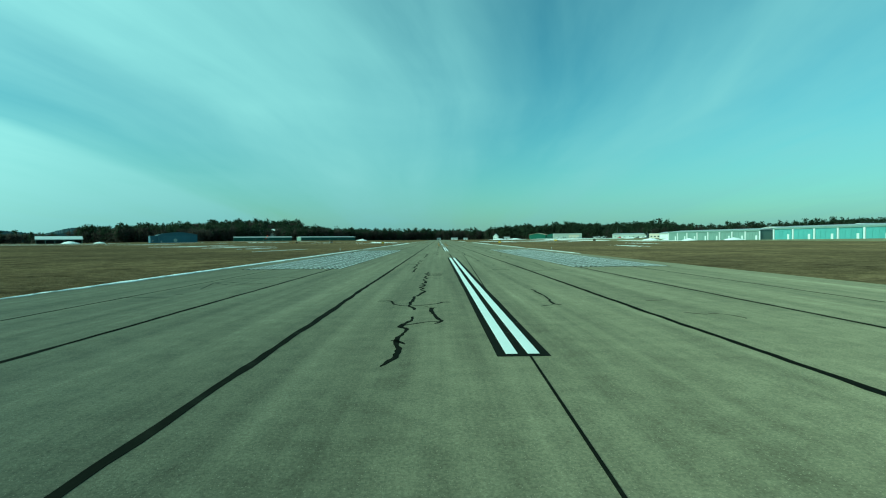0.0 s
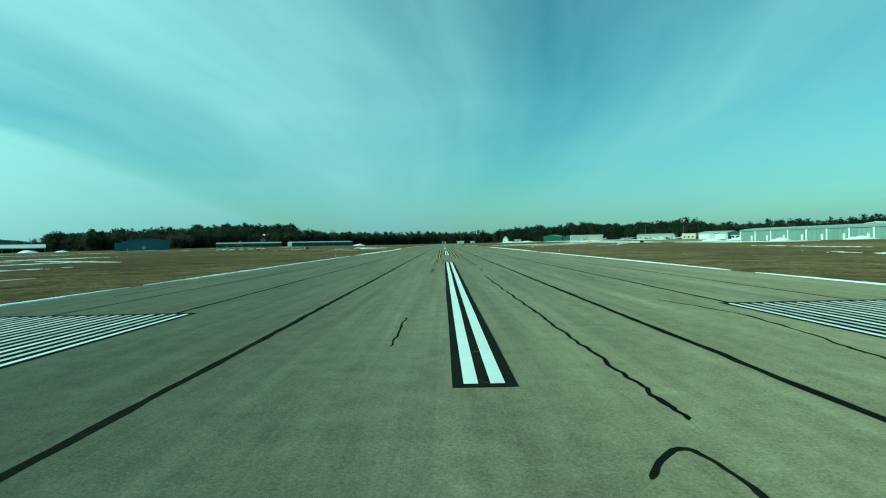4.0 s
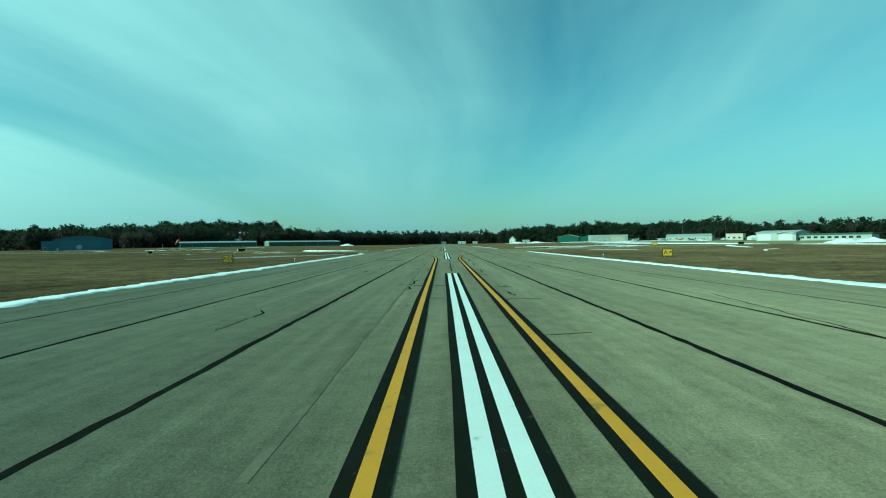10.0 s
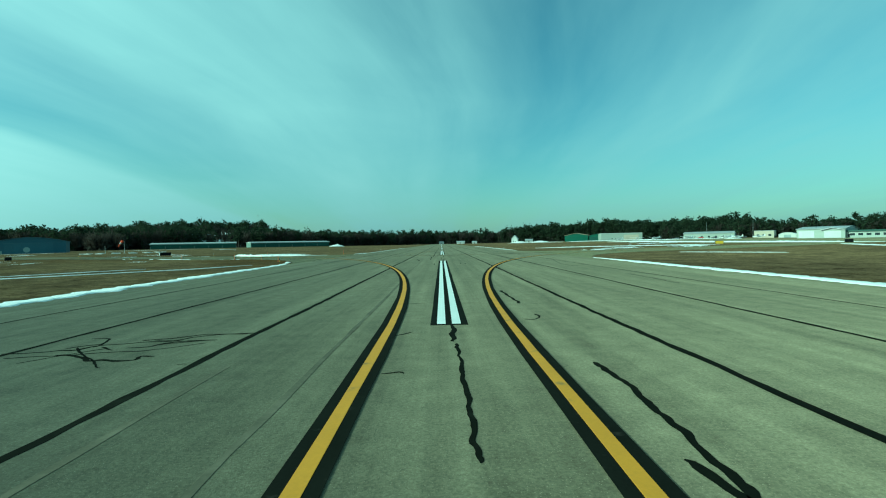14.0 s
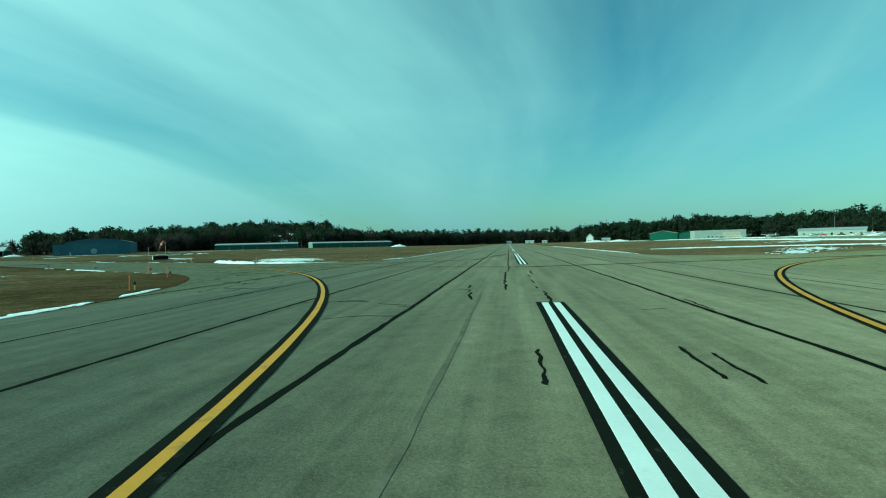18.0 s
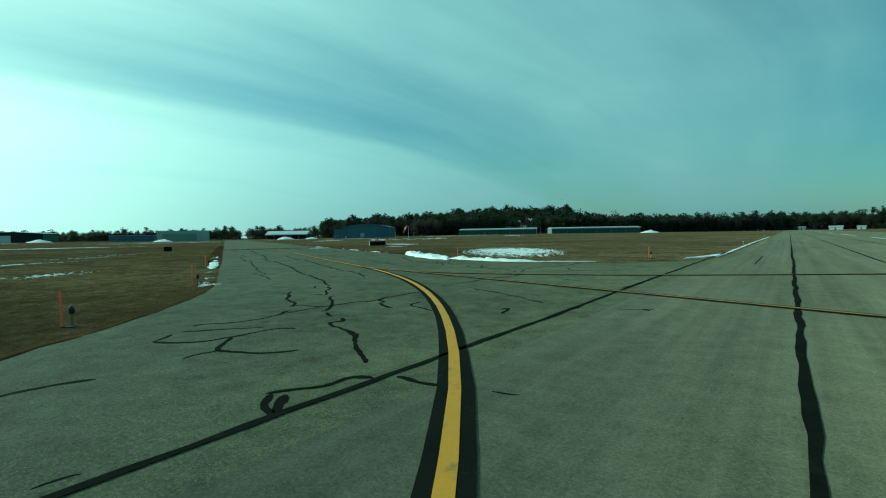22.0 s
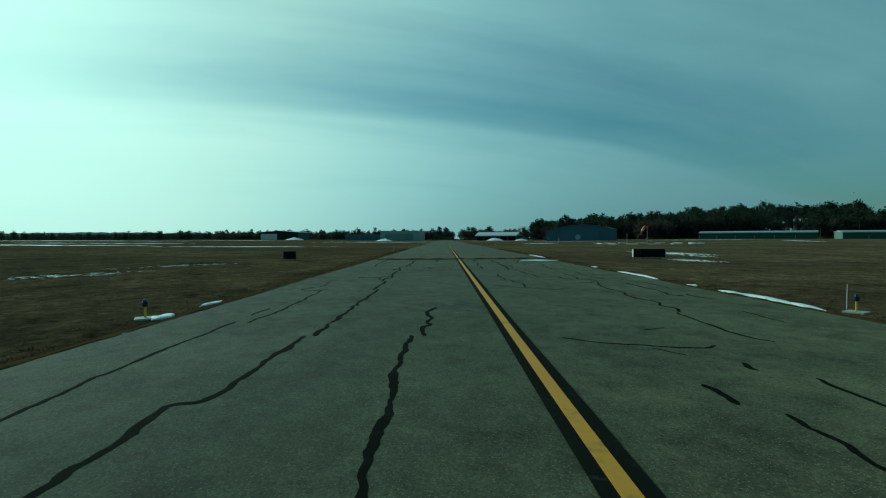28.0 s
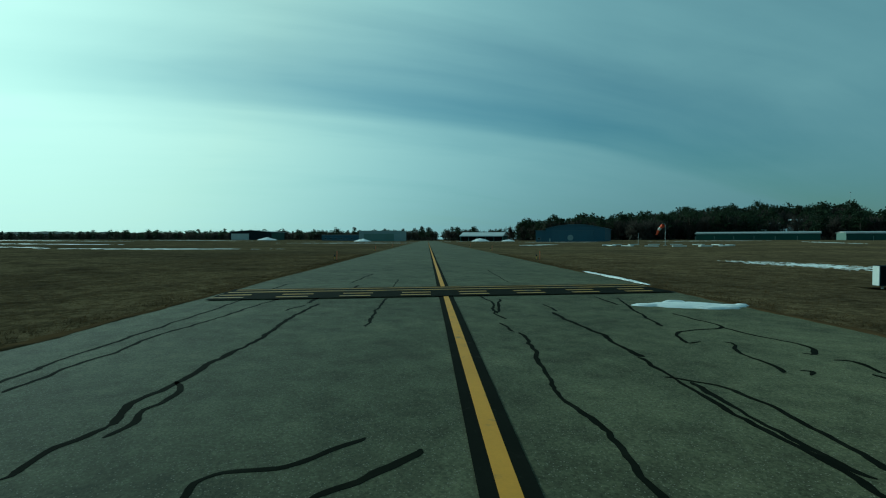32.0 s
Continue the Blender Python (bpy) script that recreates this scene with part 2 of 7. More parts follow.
        for k, v in (("From Min", 0.3), ("From Max", 0.7), ("To Min", 1 - lanes), ("To Max", 1 + lanes)):
            lr.inputs[k].default_value = v
        ln.new(lane_n.outputs[0], lr.inputs["Value"])
        s4 = nd.new("ShaderNodeVectorMath")
        s4.operation = "SCALE"
        ln.new(src, s4.inputs[0])
        ln.new(lr.outputs[0], s4.inputs["Scale"])
        src = s4.outputs[0]
    if stones:
        # the crushed stone in the mix: every chip a little lighter or darker
        sv_ = nd.new("ShaderNodeTexVoronoi")
        sv_.inputs["Scale"].default_value = stones[0]
        ln.new(tc.outputs["Object"], sv_.inputs["Vector"])
        chip = nd.new("ShaderNodeSeparateColor")
        ln.new(sv_.outputs["Color"], chip.inputs[0])
        cr = nd.new("ShaderNodeMapRange")
        for k, v in (("To Min", 1 - stones[1]), ("To Max", 1 + stones[1])):
            cr.inputs[k].default_value = v
        ln.new(chip.outputs[0], cr.inputs["Value"])
        s5 = nd.new("ShaderNodeVectorMath")
        s5.operation = "SCALE"
        ln.new(src, s5.inputs[0])
        ln.new(cr.outputs[0], s5.inputs["Scale"])
        src = s5.outputs[0]
    if sunward_tone:
        # colour darkens away from the runway, standing in for the dimmer view towards the sun: (direction, offset,
        # length, lighter factor)
        dt = nd.new("ShaderNodeVectorMath")
        dt.operation = "DOT_PRODUCT"
        dt.inputs[1].default_value = sunward_tone[0]
        ln.new(tc.outputs["Object"], dt.inputs[0])
        fr = nd.new("ShaderNodeMapRange")
        fr.interpolation_type = "SMOOTHSTEP"
        for k, v in (("From Min", sunward_tone[1]), ("From Max", sunward_tone[1] + sunward_tone[2]), ("To Min", sunward_tone[3]), ("To Max", 1.0)):
            fr.inputs[k].default_value = v
        ln.new(dt.outputs["Value"], fr.inputs["Value"])
        s3 = nd.new("ShaderNodeVectorMath")
        s3.operation = "SCALE"
        ln.new(src, s3.inputs[0])
        ln.new(fr.outputs[0], s3.inputs["Scale"])
        src = s3.outputs[0]
    if speck:
        vo = nd.new("ShaderNodeTexVoronoi")
        vo.inputs["Scale"].default_value = speck[0]
        ln.new(tc.outputs["Object"], vo.inputs["Vector"])
        src = mix(remap(vo.outputs["Distance"], speck[1] + 0.06, speck[1]), src, speck[2])
    ln.new(src, bs.inputs["Base Color"])
    bp = nd.new("ShaderNodeBump")
    bp.inputs["Strength"].default_value, bp.inputs["Distance"].default_value = bump, dist
    ln.new(n3, bp.inputs["Height"])
    ln.new(bp.outputs[0], bs.inputs["Normal"])
    MATS[name] = m
    return m


GRASS = ground_mat("dry_grass", (0.192, 0.142, 0.076), (0.128, 0.096, 0.054), (0.062, 0.047, 0.030), 0.035, bump=0.9, dist=0.12, fine=9.0, gloss=0.0, grain=0.6, mottle=0.55, matte=0.4)
ASPHALT = ground_mat("runway_asphalt", (0.176, 0.161, 0.104), (0.144, 0.132, 0.085), (0.162, 0.149, 0.096), 0.09, rough=0.86, bump=0.7,
                     dist=0.014, fine=26.0, streak=(1.6, 0.16, 1), speck=(31.0, 0.13, (0.27, 0.24, 0.165)), grain=0.42, mottle=0.34, gloss=0.16, stones=(58.0, 0.13), lanes=0.22)
TAXI_ASPHALT = ground_mat("taxiway_asphalt", (0.154, 0.146, 0.079), (0.126, 0.119, 0.064), (0.163, 0.153, 0.083), 0.12, rough=0.87, bump=1.0,
                          dist=0.018, fine=24.0, speck=(32.0, 0.16, (0.32, 0.28, 0.2)), grain=0.5, mottle=0.42,
                          sunward_tone=((-0.8712, 0.4909, 0), 112.0, 28.0, 1.05), gloss=0.17, matte=0.8, stones=(50.0, 0.24))
TAR = shade("crack_sealer", (0.009, 0.010, 0.007), 1.0, spec=0.02, spread=0.3, grain=(20, 1.2), bump=0.2, dist=0.004, alt=((0.016, 0.017, 0.012), 2.2, 0.5, 0.7))
OLD_TAR = shade("faded_joint_sealer", (0.02, 0.02, 0.018), 0.95, spec=0.08, spread=0.3, grain=(18, 0.9), bump=0.2, dist=0.004)
BLACK_PAINT = shade("black_marking_paint", (0.012, 0.013, 0.010), 1.0, spec=0.02, spread=0.25, grain=(30, 1.5), bump=0.25, dist=0.004, alt=((0.045, 0.042, 0.035), 5.0, 0.6, 0.75))
WORN_LINE = shade("worn_dark_line", (0.122, 0.113, 0.080), 0.95, spec=0.08, spread=0.3, grain=(20, 1.0), bump=0.2, dist=0.004, alt=((0.145, 0.133, 0.094), 2.0, 0.4, 0.6))
WHITE_PAINT = shade("white_marking_paint", (0.78, 0.78, 0.76), 0.7, spread=0.08, grain=(30, 1.5), bump=0.25, dist=0.004, alt=((0.40, 0.40, 0.37), 3.5, 0.62, 0.78))
FADED_WHITE = shade("faded_white_paint", (0.54, 0.54, 0.51), 0.75, spread=0.15, grain=(30, 1.0), bump=0.25, dist=0.004, alt=((0.25, 0.25, 0.23), 2.5, 0.5, 0.7))
YELLOW_PAINT = shade("yellow_marking_paint", (0.54, 0.255, 0.012), 0.8, spread=0.12, grain=(28, 1.4), bump=0.25, dist=0.004, alt=((0.2, 0.13, 0.04), 3.0, 0.56, 0.74))
FADED_YELLOW = shade("faded_yellow_paint", (0.33, 0.19, 0.03), 0.85, spread=0.2, grain=(20, 1.0), bump=0.25, dist=0.004, alt=((0.12, 0.10, 0.06), 1.6, 0.45, 0.7))
SNOW = shade("old_snow", (0.86, 0.86, 0.85), 0.6, spread=0.1, grain=(5, 0.6), bump=0.6, dist=0.08, alt=((0.6, 0.6, 0.58), 1.2, 0.58, 0.75))
BLUE_METAL = shade("blue_sheet_steel", (0.045, 0.10, 0.15), 0.5, spread=0.1, grain=(3, 0.15), bump=0.35, dist=0.03, ribs=(0, 1.6))
BLUE_DOOR = shade("blue_door_steel", (0.055, 0.115, 0.165), 0.5, spread=0.1, grain=(3, 0.2), bump=0.3, dist=0.03, ribs=(0, 2.2))
BLUE_ROOF = shade("blue_roof_steel", (0.075, 0.13, 0.17), 0.5, spread=0.1, grain=(2, 0.15), bump=0.3, dist=0.02)
GREEN_METAL = shade("dark_green_sheet_steel", (0.012, 0.06, 0.045), 0.5, spread=0.12, grain=(3, 0.2), bump=0.35, dist=0.03, ribs=(0, 2.0))
KELLY_METAL = shade("green_sheet_steel", (0.012, 0.085, 0.05), 0.5, spread=0.12, grain=(3, 0.2), bump=0.35, dist=0.03, ribs=(0, 2.0))
TEAL_METAL = shade("pale_teal_sheet_steel", (0.13, 0.29, 0.28), 0.55, spread=0.1, grain=(3, 0.15), bump=0.3, dist=0.03, ribs=(0, 1.5))
GREY_GREEN = shade("grey_green_sheet_steel", (0.17, 0.24, 0.21), 0.55, spread=0.1, grain=(3, 0.15), bump=0.3, dist=0.03, ribs=(0, 1.5))
WHITE_METAL = shade("white_sheet_steel", (0.56, 0.57, 0.54), 0.55, spread=0.06, grain=(3, 0.2), bump=0.3, dist=0.02, ribs=(0, 1.6), alt=((0.5, 0.5, 0.47), 0.6, 0.58, 0.8))
PALE_METAL = shade("pale_grey_sheet_steel", (0.36, 0.40, 0.36), 0.55, spread=0.08, grain=(3, 0.2), bump=0.3, dist=0.02, ribs=(0, 1.6))
GREY_METAL = shade("grey_sheet_steel", (0.30, 0.36, 0.36), 0.55, spread=0.08, grain=(3, 0.2), bump=0.3, dist=0.02, ribs=(0, 1.6))
ROOF_GREY = shade("grey_metal_roof", (0.36, 0.38, 0.38), 0.5, spread=0.12, grain=(2, 0.2), bump=0.25, dist=0.02)
ROOF_WHITE = shade("white_metal_roof", (0.56, 0.58, 0.58), 0.5, spread=0.08, grain=(2, 0.2), bump=0.25, dist=0.02)
ROOF_TAN = shade("tan_roof", (0.36, 0.29, 0.20), 0.7, spread=0.12, grain=(2, 0.3), bump=0.25, dist=0.02)
BRICK = shade("brown_brick_wall", (0.26, 0.17, 0.12), 0.85, spread=0.18, grain=(8, 0.5), bump=0.4, dist=0.02)
BEIGE = shade("beige_wall", (0.50, 0.45, 0.36), 0.8, spread=0.1, grain=(5, 0.4), bump=0.2, dist=0.02)
DARK_GLASS = shade("dark_window_glass", (0.02, 0.03, 0.035), 0.12, spread=0.1, bump=0.02)
DARK_TRIM = shade("dark_trim", (0.02, 0.025, 0.028), 0.8, spec=0.2, spread=0.15, bump=0.1)
BLACK_SIGN = shade("black_sign_face", (0.008, 0.009, 0.010), 0.9, spec=0.1, spread=0.15, grain=(8, 1), bump=0.1, dist=0.005)
YELLOW_SIGN = shade("yellow_sign_face", (0.62, 0.42, 0.03), 0.5, spread=0.08, grain=(6, 1), bump=0.05)
FAINT_INK = shade("faint_letter_film", (0.045, 0.042, 0.02), 0.8, spec=0.1, spread=0.2, bump=0.05)
SIGN_WHITE = shade("white_sign_end", (0.70, 0.71, 0.69), 0.5, spread=0.1, grain=(6, 1), bump=0.1)
GALV = shade("galvanised_steel", (0.42, 0.43, 0.43), 0.45, 0.7, spread=0.15, grain=(12, 1), bump=0.1)
ORANGE = shade("orange_plastic", (0.75, 0.16, 0.045), 0.5, spread=0.12, grain=(10, 1), bump=0.1)
ORANGE_CLOTH = shade("orange_windsock_cloth", (0.72, 0.10, 0.035), 0.85, spread=0.15, grain=(8, 1), bump=0.3)
LAMP_GLASS = shade("lamp_glass", (0.72, 0.74, 0.74), 0.15, spread=0.05, bump=0.02)
BLUE_GLASS = shade("blue_lamp_glass", (0.012, 0.02, 0.05), 0.2, spread=0.05, bump=0.02)
CONCRETE = shade("concrete_pad", (0.42, 0.41, 0.37), 0.85, spread=0.15, grain=(10, 1), bump=0.3, dist=0.01)
BARK = shade("grey_brown_bark", (0.085, 0.07, 0.055), 0.9, spread=0.3, grain=(6, 0.6), bump=0.4)
TWIGS = shade("bare_twigs", (0.072, 0.062, 0.052), 0.95, spec=0.1, spread=0.25, grain=(1.2, 0.03), bump=0.3)
NEEDLES = shade("pine_needles", (0.038, 0.052, 0.030), 0.95, spec=0.1, spread=0.15, grain=(1.5, 0.03), bump=0.4)
# the air's blue-grey haze is mixed into the ridge and hill colours
HAZY_WOODS = shade("hazy_wooded_ridge", (0.062, 0.082, 0.080), 0.95, spread=0.35, grain=(0.15, 0.01), bump=0.5, dist=1.5)
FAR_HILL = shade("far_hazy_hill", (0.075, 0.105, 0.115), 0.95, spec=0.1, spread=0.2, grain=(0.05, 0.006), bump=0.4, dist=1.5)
DRY_BLADES = shade("dry_grass_blades", (0.14, 0.088, 0.036), 1.0, spec=0.0, spread=0.3, grain=(3.0, 0.12), bump=0.1)
UNDERWOOD = shade("grey_brown_underwood", (0.052, 0.051, 0.043), 0.95, spec=0.08, spread=0.4, grain=(0.8, 0.03), bump=0.3)
STEM_DULL = shade("weathered_stem", (0.16, 0.13, 0.07), 0.7, spread=0.25, grain=(10, 1), bump=0.1)
WEEDS = shade("dead_weeds", (0.075, 0.05, 0.025), 1.0, spec=0.0, spread=0.4, grain=(3.0, 0.2), bump=0.1)
AIRCRAFT_WHITE = shade("white_aircraft_paint", (0.76, 0.77, 0.76), 0.3, spread=0.05, grain=(3, 0.5), bump=0.02)
CAR_DARK = shade("dark_car_paint", (0.03, 0.035, 0.045), 0.3, spread=0.1, grain=(3, 0.5), bump=0.02)
CAR_RED = shade("red_car_paint", (0.35, 0.03, 0.025), 0.3, spread=0.1, grain=(3, 0.5), bump=0.02)
RUBBER = shade("black_rubber", (0.015, 0.015, 0.016), 0.8, spread=0.15, bump=0.1)


def leafy(m, share):
    """Thin foliage passes part of the light through to its far side."""
    nd, ln = m.node_tree.nodes, m.node_tree.links
    b, out = nd["Principled BSDF"], nd["Material Output"]
    col = b.inputs["Base Color"].links[0].from_socket
    tr, mx = nd.new("ShaderNodeBsdfTranslucent"), nd.new("ShaderNodeMixShader")
    ln.new(col, tr.inputs["Color"])
    mx.inputs[0].default_value = share
    ln.new(b.outputs[0], mx.inputs[1])
    ln.new(tr.outputs[0], mx.inputs[2])
    ln.new(mx.outputs[0], out.inputs["Surface"])


for m in (NEEDLES, TWIGS, UNDERWOOD, DRY_BLADES):
    leafy(m, 0.45)
# ---- building blocks ----


def part(name, bm, material, parent=None, label="", smooth=False):
    """Links a bmesh as one mesh object under its thing."""
    me = bpy.data.meshes.new(name)
    bm.to_mesh(me)
    bm.free()
    me.materials.append(material)
    if smooth:
        me.polygons.foreach_set("use_smooth", [True] * len(me.polygons))
    ob = new(name, me)
    if parent is not None:
        ob.parent = parent
    if label:
        tagged(ob, label)
    return ob


def mesh_part(name, verts, faces, material, parent=None, label="", smooth=False):
    me = bpy.data.meshes.new(name)
    me.from_pydata([tuple(v) for v in verts], [], faces)
    me.materials.append(material)
    if smooth:
        me.polygons.foreach_set("use_smooth", [True] * len(me.polygons))
    ob = new(name, me)
    if parent is not None:
        ob.parent = parent
    if label:
        tagged(ob, label)
    return ob


def empty(name, m, label, category, group="", kind=""):
    ob = new(name)
    ob.matrix_world = m
    ob.empty_display_size = 0.5
    return tagged(ob, label, category, group, kind)


def box(x0, x1, y0, y1, z0, z1, bevel=0.0, bm=None):
    bm = bm or bmesh.new()
    r = bmesh.ops.create_cube(bm, size=1.0)
    vs = r["verts"]
    for v in vs:
        v.co = Vector(((x0 + x1) / 2 + v.co.x * (x1 - x0), (y0 + y1) / 2 + v.co.y * (y1 - y0), (z0 + z1) / 2 + v.co.z * (z1 - z0)))
    if bevel:
        es = list({e for v in vs for e in v.link_edges})
        bmesh.ops.bevel(bm, geom=es, offset=bevel, segments=2, affect="EDGES", profile=0.5)
    return bm


def prism(profile, y0, y1, bm=None):
    """A closed outline in x, z drawn out from y0 to y1."""
    bm = bm or bmesh.new()
    a = [bm.verts.new((x, y0, z)) for x, z in profile]
    b = [bm.verts.new((x, y1, z)) for x, z in profile]
    n = len(profile)
    bm.faces.new(a)
    bm.faces.new(b[::-1])
    for i in range(n):
        bm.faces.new((a[i], b[i], b[(i + 1) % n], a[(i + 1) % n]))
    bmesh.ops.recalc_face_normals(bm, faces=bm.faces)
    return bm


def lathe(rings, seg=12, bm=None, at=(0, 0)):
    """Rings of (radius, z) joined into a turned body."""
    bm = bm or bmesh.new()
    rows = []
    for r, z in rings:
        rows.append([bm.verts.new((at[0] + r * math.cos(2 * math.pi * k / seg), at[1] + r * math.sin(2 * math.pi * k / seg), z)) for k in range(seg)])
    for a, b in zip(rows, rows[1:]):
        for k in range(seg):
            bm.faces.new((a[k], a[(k + 1) % seg], b[(k + 1) % seg], b[k]))
    bm.faces.new(rows[0][::-1])
    bm.faces.new(rows[-1])
    return bm


def rod(p, q, r0, r1=None, seg=8, bm=None):
    bm = bm or bmesh.new()
    p, q = Vector(p), Vector(q)
    r1 = r0 if r1 is None else r1
    m = (q - p).to_track_quat("Z", "Y").to_matrix()
    a = [bm.verts.new(p + m @ Vector((r0 * math.cos(6.2832 * k / seg), r0 * math.sin(6.2832 * k / seg), 0))) for k in range(seg)]
    b = [bm.verts.new(q + m @ Vector((r1 * math.cos(6.2832 * k / seg), r1 * math.sin(6.2832 * k / seg), 0))) for k in range(seg)]
    for k in range(seg):
        bm.faces.new((a[k], a[(k + 1) % seg], b[(k + 1) % seg], b[k]))
    bm.faces.new(a[::-1])
    bm.faces.new(b)
    return bm


def ribbon(points, half, z, thick=0.004, rough=0.0, seed=0):
    """A strip of given half width (number or function of the running fraction) lying along points, with a slightly uneven edge."""
    rnd = random.Random(seed)
    pts = [Vector((p[0], p[1])) for p in points]
    n = len(pts)
    top, bot = [], []
    for i, p in enumerate(pts):
        d = (pts[min(i + 1, n - 1)] - pts[max(i - 1, 0)]).normalized()
        w = half(i / max(1, n - 1)) if callable(half) else half
        s = Vector((-d.y, d.x))
        a, b = p + s * w * (1 + rnd.uniform(-rough, rough)), p - s * w * (1 + rnd.uniform(-rough, rough))
        top += [(a.x, a.y, z), (b.x, b.y, z)]
    faces = [(2 * i, 2 * i + 1, 2 * i + 3, 2 * i + 2) for i in range(n - 1)]
    k = len(top)
    verts = top + [(x, y, zz - thick) for x, y, zz in top]
    for i in range(n - 1):
        faces.append((2 * i, 2 * i + 2, k + 2 * i + 2, k + 2 * i))
        faces.append((2 * i + 3, 2 * i + 1, k + 2 * i + 1, k + 2 * i + 3))
    faces += [(1, 0, k, k + 1), (2 * n - 2, 2 * n - 1, k + 2 * n - 1, k + 2 * n - 2)]
    return verts, faces


def arc_between(p, d0, d1, tangent, n=24):
    """Points of a round corner at p from heading d0 to heading d1, with that tangent length."""
    p, d0, d1 = Vector(p), Vector(d0).normalized(), Vector(d1).normalized()
    ang = math.acos(max(-1, min(1, d0.dot(d1))))
    r = tangent / math.tan(ang / 2)
    sgn = 1 if d0.x * d1.y - d0.y * d1.x > 0 else -1
    start = p - d0 * tangent
    c = start + Vector((-d0.y, d0.x)) * r * sgn
    out = []
    for i in range(n + 1):
        a = sgn * ang * i / n
        v = start - c
        out.append(c + Vector((v.x * math.cos(a) - v.y * math.sin(a), v.x * math.sin(a) + v.y * math.cos(a))))
    return out


def slab(name, outline, z, thick, material, label, category):
    bm = bmesh.new()
    vs = [bm.verts.new((x, y, z)) for x, y in outline]
    f = bm.faces.new(vs)
    if f.normal.z < 0:
        f.normal_flip()
    r = bmesh.ops.extrude_face_region(bm, geom=[f])
    for v in r["geom"]:
        if isinstance(v, bmesh.types.BMVert):
            v.co.z -= thick
    bmesh.ops.recalc_face_normals(bm, faces=bm.faces)
    bmesh.ops.triangulate(bm, faces=[f for f in bm.faces if len(f.verts) > 4])
    return tagged(part(name, bm, material), label, category, kind="structure")


# ---- plan: runway along +y, a taxiway leaving it on either side ----
EDGE = 14.6
HEAD = radians(60.6)
TD = Vector((-math.sin(HEAD), math.cos(HEAD)))          # taxiway heading, outbound
TR = Vector((math.cos(HEAD), math.sin(HEAD)))           # to its right
TC = Vector((-31.43, 213.23))


def taxi(s, o):
    return TC + TD * s + TR * o


def on_x(o, x):
    """The y at which the taxiway's line at offset o crosses x."""
    s = (x - TC.x - TR.x * o) / TD.x
    return taxi(s, o).y


TW_L, TW_R = -7.1, 7.5


def ease(a, b, x):
    u = max(0.0, min(1.0, (x - a) / (b - a)))
    return u * u * (3 - 2 * u)


def ground_z(x, y):
    """The field lies level with the pavement and rises by about a metre away from it."""
    off = abs((Vector((x, y)) - TC).dot(TR)) - 8
    d = min(abs(x) - EDGE, off if x * 1.0 < 0 else abs((Vector((-x, y)) - TC).dot(TR)) - 8)
    return -0.03 + 1.2 * ease(35, 190, d)


ground = bmesh.new()
rings = [0, 15, 30, 45, 60, 80, 100, 130, 160, 200, 240, 300, 360, 440, 520, 640, 760, 900, 1100, 1700, 2600, 4200]
prev = None
for r in rings:
    if r == 0:
        prev = [ground.verts.new((-30, 210, ground_z(-30, 210)))]
        continue
    row = []
    for k in range(128):
        a = 2 * math.pi * k / 128
        x, y = -30 + r * math.cos(a), 210 + r * math.sin(a)
        row.append(ground.verts.new((x, y, ground_z(x, y))))
    for k in range(128):
        if len(prev) == 1:
            ground.faces.new((prev[0], row[k], row[(k + 1) % 128]))
        else:
            ground.faces.new((prev[k], row[k], row[(k + 1) % 128], prev[(k + 1) % 128]))
    prev = row
tagged(part("ground", ground, GRASS, smooth=True), "flat airfield of dry brown winter grass", "ground", kind="structure")

runway = slab("runway", [(-EDGE, -420), (EDGE, -420), (EDGE, 900), (-EDGE, 900)], 0.0, 0.3, ASPHALT,
              "weathered grey asphalt runway with sealed joints", "runway")
outline = arc_between((-EDGE, on_x(TW_L, -EDGE)), (0, 1), TD, 18.0) + [taxi(560, TW_L), taxi(560, TW_R)]
outline += [Vector(p) for p in arc_between((-EDGE, on_x(TW_R, -EDGE)), -TD, (0, 1), 16.0)]
taxiway = slab("taxiway", outline, 0.0, 0.3, TAXI_ASPHALT, "dark grey asphalt taxiway with many sealed cracks", "taxiway")
slab("taxiway_east", [(-p[0], p[1]) for p in outline], 0.0, 0.3, TAXI_ASPHALT, "grey asphalt taxiway leaving the far side of the runway", "taxiway")


def on_runway(name, pts, half, z, mat, parent=runway, label="", rough=0.0, seed=0):
    v, f = ribbon(pts, half, z, rough=rough, seed=seed)
    return mesh_part(name, v, f, mat, parent, label)


# sealed paving joints
def wavy(x, y0, y1, step, amp, seed):
    return [(x + amp * noise.noise((seed * 9.1, y * 0.11, 0)) + amp * 0.5 * noise.noise((seed * 3.7, y * 0.6, 1)), y)
            for y in np.arange(y0, y1 + step, step)]


# the outer left joints step aside where the taxiway joins
for i, (x, aside) in enumerate(((-10.8, -0.38), (-7.47, -0.15), (-3.77, 0), (3.72, 0), (7.22, 0), (10.5, 0))):
    w = 0.066 if abs(x) < 4 else 0.055 if abs(x) < 8 else 0.036
    on_runway("sealed_joint", [(px + aside * min(1, max(0, (py - 168) / 16)), py) for px, py in wavy(x, -120, 620, 0.4, 0.05, i)], w, 0.004, TAR, rough=0.3, seed=i)

